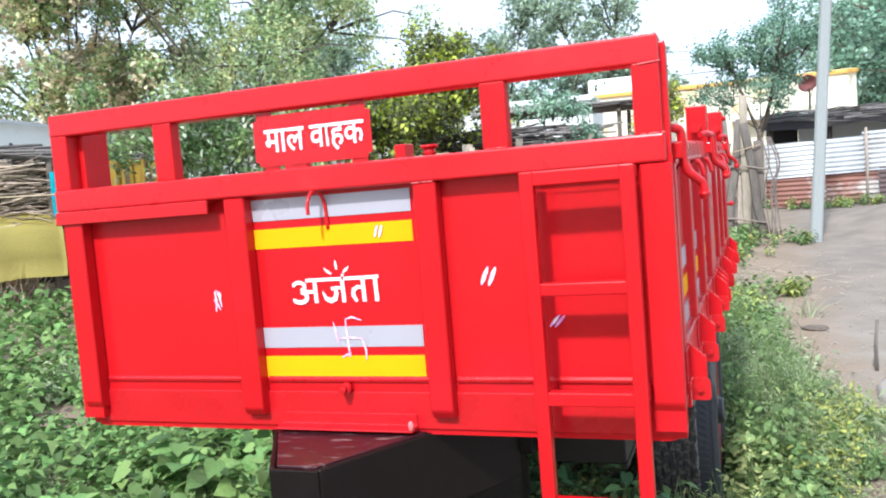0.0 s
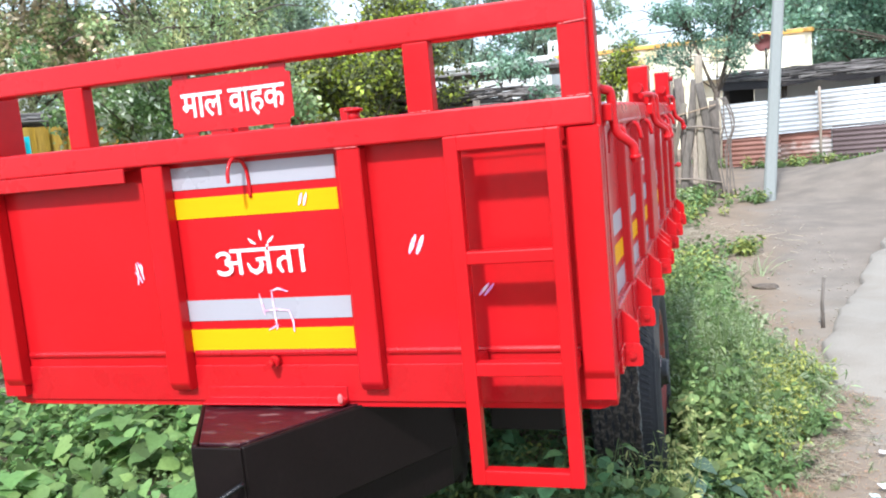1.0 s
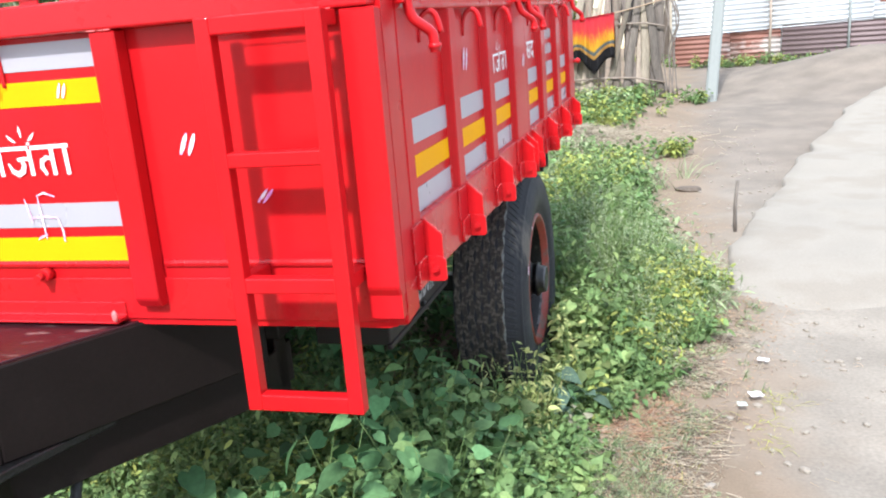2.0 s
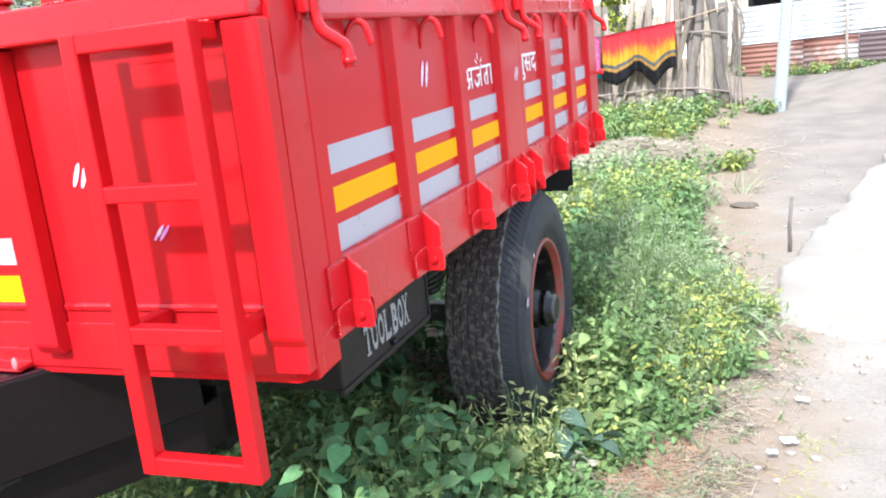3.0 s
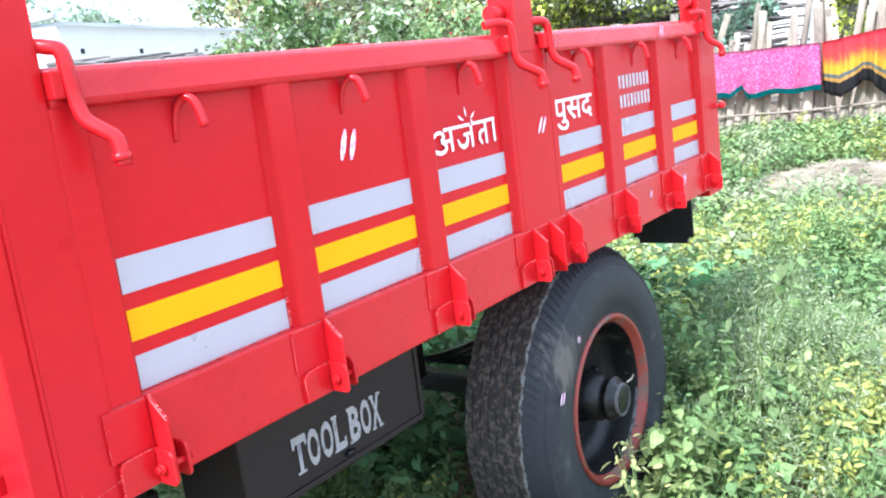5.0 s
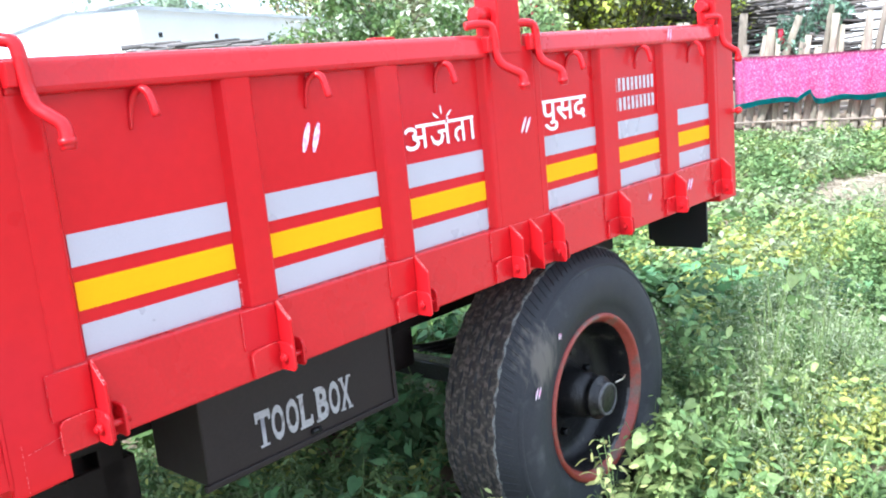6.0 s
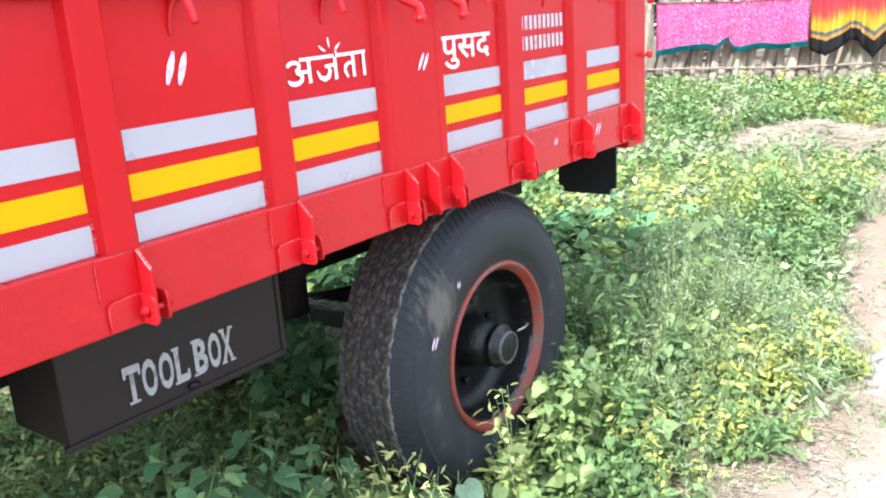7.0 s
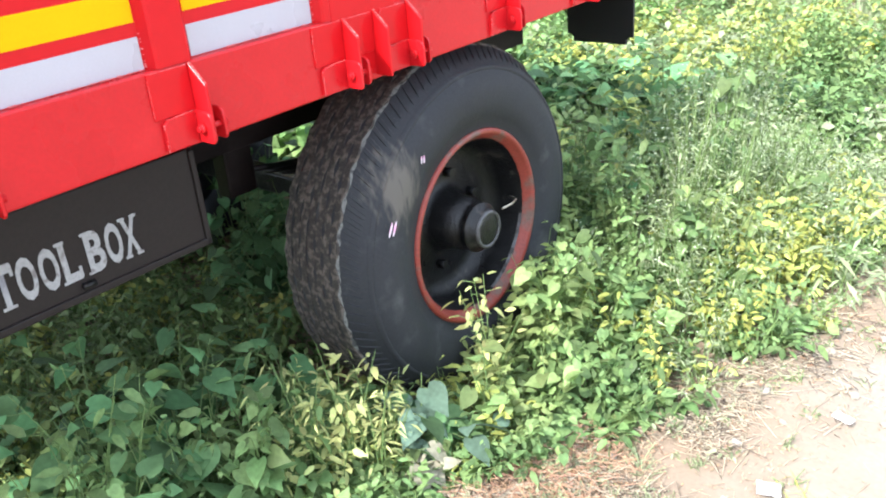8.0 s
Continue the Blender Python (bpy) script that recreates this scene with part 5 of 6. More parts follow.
# upright yellow-flowering clumps
for cx, cy, n in ((1.53, 3.1, 30), (1.64, 3.35, 16), (1.4, 2.6, 10), (1.62, 3.6, 12), (1.3, 2.2, 6), (0.35, 5.8, 22), (0.7, 6.2, 14), (-0.3, 6.4, 16), (0.1, 5.0, 12), (-0.7, 5.3, 12), (0.9, 7.3, 8), (-0.9, 12.2, 9), (0.5, 11.6, 7), (-2.6, 9.5, 14), (-1.8, 7.6, 14), (-3.2, 11.8, 9)):
    for _ in range(n):
        low = 0.7 if cy < 4 else 1.0
        (O if rv.random() < 0.46 else Y if rv.random() < 0.75 else W).plant(rv.gauss(cx, 0.2 * low), rv.gauss(cy, 0.25), rv.uniform(0.25, 0.45) * low, 5, 12, rv.uniform(0.04, 0.07) * low, 0.1)
# small growth on the far track: at the pole and along the tin fence
for cx, cy, sx, sy, n in ((2.0, 13.1, 0.25, 0.3, 14), (3.5, 18.6, 2.6, 0.3, 70), (1.6, 8.5, 0.2, 0.25, 12), (0.9, 12.0, 0.5, 0.8, 60)):
    for _ in range(n):
        (Y if rv.random() < 0.25 else W).plant(rv.gauss(cx, sx * 0.6), rv.gauss(cy, sy * 0.6), rv.uniform(0.12, 0.35), 4, 7, rv.uniform(0.06, 0.1), 0.15)
O.finish("golden_weeds", OVATE, LEAF_GOLD, "yellow-leaved weeds at the edge of the dirt")
W.finish("leafy_weeds", OVATE, LEAF_BRIGHT, "bright green leafy weeds beside the track")
Y.finish("yellowing_weeds", OVATE, LEAF_YELLOW, "yellowing weeds in the sun")
G.finish("feathery_weeds", LANCE, LEAF_GREY, "grey-green feathery weeds with tiny white flowers")
# tiny white flower heads of the feathery weeds
tops = [s[1] for s in G.stems if s[3] == 0.0012]
pos = [t + Vector((rv.gauss(0, 0.02), rv.gauss(0, 0.02), rv.uniform(0, 0.03))) for t in tops for _ in range(3)]
n = len(pos)
tagged(foliage("flower_heads", CLUMP, pos, [rv.uniform(0, 6.3) for _ in pos], [rv.uniform(-0.5, 0.8) for _ in pos], [0] * n, [rv.uniform(0.005, 0.011) for _ in pos], PETAL), "tiny white flower heads", "flowers", kind="stuff")
# squash-like creeper beside the far side of the trailer
W = Weeds(6)
for _ in range(1100):
    x, y = rv.uniform(-5.5, -0.75), rv.uniform(-1.5, 7.0)
    if y < 3.2 and abs(x) < 1.05:
        continue
    n = 0.6 + 0.8 * noise.noise((x * 0.9, y * 0.9, 61))
    W.plant(x, y, rv.uniform(0.25, 0.7) * n * (0.7 if y < -0.8 else 1), 4, 7, rv.choice((0.04, 0.05, 0.065, 0.085) if y < 0.6 else (0.05, 0.07, 0.09, 0.12)), 0.25)
for _ in range(900):
    x, y = rv.uniform(-15, -4.5), rv.uniform(-2.5, 8.6)
    if math.hypot(x + 9.8, y - 8.2) < 1.9 or y > 8.4 + 0.5 * (x + 9.8):
        continue
    W.plant(x, y, rv.uniform(0.25, 0.6), 4, 6, rv.uniform(0.1, 0.18), 0.3)
W.finish("creeper_weeds", LOBED, LEAF_VINE, "large lobed green creeper leaves", None, 5.6)
W = Weeds(61)
for _ in range(110):
    x, y = rv.uniform(-0.9, 1.0), rv.gauss(4.75, 0.3)
    W.plant(x, y, rv.uniform(0.12, 0.3), 4, 4, rv.uniform(0.09, 0.16), 0.2)
W.finish("gourd_weeds", LOBED, LEAF_DARK, "patch of large dark green lobed leaves behind the wheel", None, 5.6)
# single weeds that stand out beside the wheel
def lone_weed(label, x, y, h, stems, leaves, leaf, spread, shape, mat, seed):
    one = Weeds(seed)
    one.plant(x, y, h, stems, leaves, leaf, spread)
    t = thing("weed", label, "weed", at=(x, y, ground_z(x, y)))
    o = Vector((x, y, ground_z(x, y)))
    lm = foliage("leaf_mass", shape, [p - o for p in one.pos], one.yaw, one.pitch, one.roll, one.size, mat, t)
    tagged(lm, kind="stuff")
    tagged(sticks("stem", [(a - o, b - o, c, d) for a, b, c, d in one.stems], STEM, t, 4), kind="stuff")
    return t


lone_weed("upright yellow-green weed leaning on the wheel rim", 1.12, 1.8, 0.52, 5, 14, 0.046, 0.11, OVATE, LEAF_PALE, 81)
lone_weed("tall green weed reaching over the rim", 1.14, 2.3, 0.36, 6, 12, 0.034, 0.12, OVATE, LEAF_BRIGHT, 86)
for k, (px, py, ph) in enumerate(((1.02, 1.3, 0.5), (1.08, 1.34, 0.42), (0.95, 1.22, 0.46), (1.04, 1.22, 0.36), (0.98, 1.28, 0.4), (0.9, 1.15, 0.36), (0.96, 1.12, 0.28), (1.06, 1.4, 0.3))):
    lone_weed("pale yellow-green weed in front of the tyre", px, py, ph, 6, 16, 0.042, 0.11, LANCE if k % 3 else OVATE, LEAF_PALE, 820 + k)
lone_weed("low weed with big dusty blue-green leaves by the tyre", 1.1, 1.48, 0.28, 4, 3, 0.105, 0.09, HEART, LEAF_BLUE, 83)
lone_weed("low weed with dusty blue-green leaves in the chaff", 1.19, 1.56, 0.18, 3, 3, 0.085, 0.08, HEART, LEAF_BLUE, 87)
lone_weed("leafy green weed beside the rim", 1.21, 2.32, 0.42, 6, 10, 0.036, 0.2, OVATE, LEAF_BRIGHT, 84)
lone_weed("broad-leaved bright green weed below the rim", 1.2, 1.68, 0.3, 5, 6, 0.06, 0.15, HEART, LEAF_BRIGHT, 88)
lone_weed("broad-leaved bright green weed at the edge of the dirt", 1.3, 1.85, 0.26, 5, 6, 0.055, 0.16, HEART, LEAF_BRIGHT, 89)
lone_weed("small dried weed with curled pale leaves", 1.16, 1.41, 0.12, 4, 3, 0.075, 0.07, HEART, LEAF_DRY, 85)
# close low cover under the weeds
pos, yaw, pit, rol, siz = [], [], [], [], []
for _ in range(60000):
    y = rv.triangular(-2.6, 9.0, 1.0)
    x = rv.uniform(-3.6, track_edge(y) - 0.02)
    if not clear(x, y) or noise.noise((x * 1.7, y * 1.7, 91)) < -0.35:
        continue
    pos.append(Vector((x, y, ground_z(x, y) + rv.uniform(0.005, 0.11)))); yaw.append(rv.uniform(0, 6.3)); pit.append(rv.gauss(0, 0.5)); rol.append(rv.gauss(0, 0.5)); siz.append(rv.choice((0.02, 0.026, 0.035, 0.05)))
tagged(foliage("ground_cover", CLUMP, pos, yaw, pit, rol, siz, LEAF_COVER), "close low green cover on the earth", "weeds", kind="stuff")
# grass tufts on the bank
pos, yaw, pit, siz = [], [], [], []
for _ in range(150):
    y = rv.gauss(6.6, 0.9)
    x = rv.gauss(0.5, 0.45)
    for k in range(26):
        p = Vector((x + rv.gauss(0, 0.06), y + rv.gauss(0, 0.06), 0))
        p.z = ground_z(p.x, p.y) - 0.01
        pos.append(p); yaw.append(rv.uniform(0, 6.3)); pit.append(rv.uniform(0.8, 1.45)); siz.append(rv.uniform(0.12, 0.34))
tagged(foliage("grass", BLADE, pos, yaw, pit, [0] * len(pos), siz, LEAF_GREY), "tufts of long green grass", "grass", kind="stuff")
# straw, dry stalks and leaf litter
segs = []
for k in range(5200):
    y = rv.uniform(-1.5, 6.5)
    x = track_edge(y) + (rv.gauss(0.22, 0.28) if k % 2 else rv.gauss(0.06, 0.1))
    z = ground_z(x, y) + 0.006
    a, l = rv.uniform(0, 6.3), rv.uniform(0.012, 0.055)
    segs.append(((x, y, z + rv.uniform(0, 0.012)), (x + l * math.cos(a), y + l * math.sin(a), ground_z(x, y) + rv.uniform(0.004, 0.016)), 0.0011, 0.0006))
tagged(sticks("straw", segs, STRAW, None, 3), "scattered dry straw and stalks on the earth", "straw", kind="stuff")
segs = []
for _ in range(1500):
    x, y = rv.gauss(1.39, 0.1), rv.gauss(1.62, 0.17)
    a, l = rv.uniform(0, 6.3), rv.uniform(0.02, 0.09)
    z = ground_z(x, y) + rv.uniform(0.002, 0.03)
    segs.append(((x, y, z), (x + l * math.cos(a), y + l * math.sin(a), z + rv.uniform(-0.008, 0.015)), 0.0016, 0.0009))
tagged(sticks("chaff", segs, CHAFF, None, 3), "patch of reddish-brown dry chaff", "straw", kind="stuff")
segs = []
for _ in range(3400):
    a, rr = rv.uniform(0, 6.3), abs(rv.gauss(0, 0.62))
    x, y = 0.5 + rr * math.cos(a) * 1.15, 9.1 + rr * math.sin(a)
    l, b = rv.uniform(0.06, 0.3), rv.uniform(0, 6.3)
    z = ground_z(x, y) + rv.uniform(0.0, 0.16) * math.exp(-rr * 1.6)
    segs.append(((x, y, z), (x + l * math.cos(b), y + l * math.sin(b), z + rv.uniform(-0.03, 0.06)), 0.0035, 0.0015))
tagged(sticks("straw_heap", segs, PALESTRAW, None, 3), "low heap of bleached straw and dry stalks", "straw", kind="stuff")
# dry leaf crumbs and sparse seedlings on the strip beside the weeds
pos, yaw, pit, rol, siz = [], [], [], [], []
for _ in range(4200):
    y = rv.uniform(-1.5, 5.5)
    x = track_edge(y) + abs(rv.gauss(0.02, 0.22))
    pos.append(Vector((x, y, ground_z(x, y) + rv.uniform(0.002, 0.012)))); yaw.append(rv.uniform(0, 6.3)); pit.append(rv.gauss(0, 0.25)); rol.append(rv.gauss(0, 0.3)); siz.append(rv.uniform(0.006, 0.017))
tagged(foliage("leaf_litter", CLUMP, pos, yaw, pit, rol, siz, CHAFF), "crumbled dry leaves on the earth", "litter", kind="stuff")
pos, yaw, pit, rol, siz = [], [], [], [], []
for _ in range(11000):
    y = rv.triangular(-0.5, 2.6, 0.9)
    x = track_edge(y) + rv.triangular(-0.06, 0.6, 0.12)
    if noise.noise((x * 2.6, y * 2.6, 77)) < -0.16:
        continue
    pos.append(Vector((x, y, ground_z(x, y) + rv.uniform(0.002, 0.016)))); yaw.append(rv.uniform(0, 6.3)); pit.append(rv.gauss(0, 0.3)); rol.append(rv.gauss(0, 0.4)); siz.append(rv.uniform(0.008, 0.026))
tagged(foliage("leaf_crumbs", LANCE, pos, yaw, pit, rol, siz, STRAW), "brown crumbs of dry grass trodden into the earth", "litter", kind="stuff")
S = Weeds(12)
for _ in range(420):
    y = rv.uniform(-1.2, 6.0)
    x = track_edge(y) + abs(rv.gauss(0.05, 0.2))
    S.plant(x, y, rv.uniform(0.02, 0.07), 3, 4, rv.uniform(0.014, 0.03), 0.05)
S.finish("seedlings", OVATE, LEAF_GREY, "sparse low seedlings beside the track")
# trampled fringe between the weeds and the dirt: dry stalks, bits of grass, low tufts
for name, mat, label, count in (("dry_stalks", PALESTRAW, "bleached dry stalks trampled into the earth", 5000), ("dead_stalks", BARK, "dark rotting stalks trampled into the earth", 2000)):
    segs = []
    for _ in range(count):
        y = rv.triangular(-0.2, 3.0, 1.3)
        x = track_edge(y) + rv.triangular(-0.08, 0.62 - 0.14 * abs(y - 1.3), 0.1)
        if noise.noise((x * 4, y * 4, 71)) < -0.18:
            continue
        a, l = rv.uniform(0, 6.3), rv.choice((0.02, 0.03, 0.045, 0.07, 0.12))
        z = ground_z(x, y) + rv.uniform(0.002, 0.02)
        segs.append(((x, y, z), (x + l * math.cos(a), y + l * math.sin(a), ground_z(x, y) + rv.uniform(0.002, 0.022)), 0.0016, 0.0009))
    tagged(sticks(name, segs, mat, None, 3), label, "straw", kind="stuff")
F = Weeds(19)
for _ in range(620):
    y = rv.triangular(-0.2, 2.2, 1.0)
    x = track_edge(y) + rv.triangular(-0.05, 0.5, 0.08)
    if noise.noise((x * 3, y * 3, 53)) > -0.1:
        F.plant(x, y, rv.uniform(0.025, 0.09), 4, 7, rv.uniform(0.01, 0.02), 0.06)
F.finish("fringe_weeds", LANCE, LEAF_GREY, "low feathery weeds in the trampled fringe", LEAF_GREY)
pos, yaw, pit, siz = [], [], [], []
for cx, cy, n, s in ((2.04, 1.92, 60, 0.05), (1.97, 1.68, 50, 0.05), (1.95, 1.5, 40, 0.04), (1.7, 1.6, 40, 0.04), (1.57, 1.2, 40, 0.05)):
    for _ in range(n):
        p = Vector((rv.gauss(cx, s), rv.gauss(cy, s), 0))
        p.z = ground_z(p.x, p.y) - 0.003
        pos.append(p); yaw.append(rv.uniform(0, 6.3)); pit.append(rv.uniform(0.15, 0.8)); siz.append(rv.uniform(0.03, 0.085))
tagged(foliage("dry_grass", BLADE, pos, yaw, pit, [0] * len(pos), siz, LEAF_GOLD), "small yellowed grass tufts on the dirt", "grass", kind="stuff")
# pebbles
bm = bmesh.new()
for _ in range(420):
    y = rv.uniform(-1, 12)
    x = track_edge(y) + rv.uniform(0.1, 1.6)
    s0 = rv.uniform(0.006, 0.022)
    bmesh.ops.create_icosphere(bm, subdivisions=1, radius=s0, matrix=pose(x, y, ground_z(x, y) + s0 * 0.3, 0, 0, rv.uniform(0, 360)) @ Matrix.Diagonal((1.3, 0.9, 0.6, 1)))
tagged(part("pebbles", bm, CONCRETE), "small pale stones on the dirt", "stones", kind="stuff")


def litter(x, y, w0, l0, rot, mat, label):
    bm = bmesh.new()
    bmesh.ops.create_grid(bm, x_segments=5, y_segments=4, size=0.5)
    for v in bm.verts:
        v.co = Vector((v.co.x * w0, v.co.y * l0, 0.006 * noise.noise((v.co.x * 5, v.co.y * 5, x))))
    bmesh.ops.solidify(bm, geom=bm.faces[:], thickness=0.0015)
    ob = part("litter", bm, mat)
    ob.matrix_basis = pose(x, y, max(ground_z(x, y) + 0.012, 0.03), 4, 3, rot)
    return tagged(ob, label, "litter")


litter(1.925, 1.91, 0.06, 0.045, 20, WHITE, "crumpled white scrap of paper on the dirt")
litter(2.0, 2.32, 0.055, 0.03, -15, WHITE, "small white scrap of paper on the dirt")
litter(1.86, 1.8, 0.04, 0.03, 10, WRAPPER, "green and white torn wrapper on the dirt")
bm = bmesh.new()
bmesh.ops.create_icosphere(bm, subdivisions=3, radius=0.11)
for v in bm.verts:
    v.co = Vector((v.co.x * 1.2, v.co.y * 0.8, v.co.z * 0.3)) * (1 + 0.25 * noise.noise(v.co * 14))
dung = part("dung", bm, BARK, None, smooth=True)
dung.location = (1.76, 6.7, ground_z(1.76, 6.7) + 0.01)
tagged(dung, "dry dark dung pat on the dirt", "dung")

# ---- background: fence, cloths, pole ----
def polar(eye, az, dist):
    return eye[0] + dist * math.sin(radians(az)), eye[1] + dist * math.cos(radians(az))


rf = random.Random(21)
fence = thing("palisade_fence", "weathered grey palisade fence of split stakes", "fence", at=(-2, 13.4, 0.3))
stake_meshes = []
for k in range(8):
    bm = bmesh.new()
    h = 2.0
    pts = [(0.02 * noise.noise((k, j * 0.8, 0)), 0.02 * noise.noise((k, j * 0.8, 5)), h * j / 6) for j in range(7)]
    tube(bm, pts, [0.048 * (1 - 0.03 * j) * (1 + 0.25 * noise.noise((k * 3, j, 2))) for j in range(7)], 6)
    me = bpy.data.meshes.new("stake")
    bm.to_mesh(me); bm.free()
    me.materials.append(WOOD if k < 5 else PLANK)
    stake_meshes.append(me)
x = 1.46
while x > -5.3:
    y = 13.4 + rf.uniform(-0.05, 0.05)
    g = ground_z(x, 13.4) - 0.08
    tall = rf.uniform(0.8, 1.04) if x < 0.7 else rf.uniform(0.95, 1.2)
    thick = rf.uniform(1.0, 1.9) if x < 0.7 else rf.uniform(0.9, 2.3)
    shared("stake", rf.choice(stake_meshes[:5] if x < 0.7 else stake_meshes[4:]), fence, Matrix.Translation((x + 2, y - 13.4, g - 0.3)) @ pose(0, 0, 0, rf.gauss(0, 1.0), rf.gauss(6.5, 4.5) if x < 0.7 else rf.gauss(1.0, 3.2), rf.uniform(-14, 14)) @ Matrix.Diagonal((thick, rf.uniform(0.5, 0.9), tall * rf.uniform(0.92, 1.1), 1)))
    x -= rf.uniform(0.075, 0.135) if x < 0.7 else rf.uniform(0.1, 0.15)
for z, dy, x0 in ((0.3, -0.09, -5.3), (1.23, -0.1, 0.72)):
    bm = bmesh.new()
    tube(bm, [(xx + 2, dy + 0.03 * noise.noise((xx, z, 0)), ground_z(xx, 13.4) + z + 0.05 * noise.noise((xx * 0.7, z, 3)) - 0.3) for xx in np.linspace(x0, 1.52, 14)], 0.017, 6)
    part("fence_rail", bm, WOOD, fence)
bm = bmesh.new()
for k in range(5):
    tube(bm, curve_points([(3.45 + rf.uniform(-0.05, 0.2), -0.1, 1.85), (3.6 + rf.uniform(-0.1, 0.15), -0.2, 1.4), (3.55 + rf.uniform(-0.1, 0.15), -0.15, 0.9), (3.65 + rf.uniform(-0.2, 0.1), -0.2, 0.15)], 4), 0.012, 5)
part("bent_branch", bm, PLANK, fence)
# rope and washing
bm = bmesh.new()
line = [(-3.7, 13.2, 1.82), (-2.9, 13.2, 1.8), (-1.7, 13.22, 1.75), (-0.54, 13.22, 1.735), (0.68, 13.23, 1.875), (1.45, 13.3, 2.03)]
tube(bm, curve_points(line, 6), 0.012, 6)
tagged(part("washing_line", bm, STRAW), "slack straw-coloured rope tied along the fence", "rope")


def cloth(name, x0, x1, z0, mat, hem, label, ztop, points=0.0, caught=()):
    """A cloth folded over the rope, gathered into uneven folds; its hem may hang in points."""
    nx, nz = 70, 12
    def at(u, k):
        xx = x0 + (x1 - x0) * u
        zt = ztop(xx) + 0.01
        saw = abs(((u * 1.9 + 0.15) % 1.0) - 0.5) * 2
        drop = (zt - z0) * (0.95 + 0.1 * noise.noise((u * 4.5, 2, x0)) - points * saw)
        if caught:
            drop -= float(np.interp(u, [c[0] for c in caught], [c[1] for c in caught]))
        fold = 0.045 * math.sin(u * 38 + 3 * noise.noise((u * 4, 0, x0))) + 0.06 * noise.noise((u * 17, 0.5 * k / nz, 3)) + 0.015 * noise.noise((u * 45, 0, 7))
        return Vector((xx, 13.13 + fold * (0.25 + k / nz), zt - drop * k / nz))
    bm = bmesh.new()
    fall = bm.verts.layers.float.new("fall")          # 0 at the rope, 1 at the hem
    grid = [[bm.verts.new(at(i / nx, k)) for k in range(nz + 1)] for i in range(nx + 1)]
    for column in grid:
        for k, v in enumerate(column):
            v[fall] = k / nz
    for a, b in zip(grid, grid[1:]):
        for k in range(nz):
            bm.faces.new((a[k], b[k], b[k + 1], a[k + 1])).smooth = True
    bmesh.ops.solidify(bm, geom=bm.faces[:], thickness=0.006)
    ob = part(name, bm, mat, None, smooth=True)
    if hem:
        bm = bmesh.new()
        prev = None
        for i in range(nx + 1):
            q = [bm.verts.new(at(i / nx, k) + Vector((0, -0.012, 0))) for k in (nz - 1.3, nz + 0.05)]
            if prev:
                bm.faces.new((prev[0], q[0], q[1], prev[1])).smooth = True
            prev = q
        bmesh.ops.solidify(bm, geom=bm.faces[:], thickness=-0.004)
        part("hem", bm, hem, ob, "teal border")
    return tagged(ob, label, "cloth")


rope = lambda xx: float(np.interp(xx, [p[0] for p in line], [p[2] for p in line]))
cloth("pink_sari", -2.94, -0.56, 0.95, PINK, TEAL, "pink printed cotton sari with teal border hung on the fence", rope, caught=((0, -0.05), (0.06, 0.0), (0.16, 0.06), (0.3, 0.02), (0.42, 0.02), (0.5, 0.2), (0.515, 0.1), (0.53, 0.05), (1, 0.04)))
cloth("dyed_sari", -0.54, 0.68, 0.84, DYED, None, "red and yellow tie-dyed sari, black border, on the fence", rope, 0.24)

bm = bmesh.new()
rag = [[bm.verts.new((0.02 * i + 0.02 * noise.noise((i, j, 1)), 0.03 * noise.noise((i * 0.7, j * 0.5, 2)), -0.035 * j)) for j in range(8)] for i in range(6)]
for a, b in zip(rag, rag[1:]):
    for j in range(7):
        bm.faces.new((a[j], b[j], b[j + 1], a[j + 1])).smooth = True
bmesh.ops.solidify(bm, geom=bm.faces[:], thickness=0.004)
rag = part("rag", bm, PETAL_RED)
rag.location = (-2.3, 13.31, 2.2)
tagged(rag, "scrap of red cloth caught on the fence stakes", "cloth")

pole_x, pole_y = 2.27, 13.2
bm = bmesh.new()
z0 = ground_z(pole_x, pole_y)
g = [(0.098, z0 - 0.3), (0.08, z0 + 7.5)]
prev = None
for rr, z in g:
    ring = [bm.verts.new((pole_x + sx * rr + 0.07 * (z - z0), pole_y + sy * rr, z)) for sx, sy in ((-1, -0.7), (-0.7, -1), (0.7, -1), (1, -0.7), (1, 0.7), (0.7, 1), (-0.7, 1), (-1, 0.7))]
    if prev:
        for k in range(8):
            bm.faces.new((prev[k], prev[(k + 1) % 8], ring[(k + 1) % 8], ring[k]))
    prev = ring
bm.faces.new(prev)
tagged(part("utility_pole", bm, POLE), "grey concrete utility pole standing in the dirt", "pole")

# tethering peg
bm = bmesh.new()
tube(bm, [(2.07, 5.05, -0.05), (2.065, 5.06, 0.2), (2.08, 5.05, 0.42)], [0.016, 0.014, 0.012], 6)
tagged(part("wooden_peg", bm, PLANK), "short wooden tethering peg in the ground", "peg")

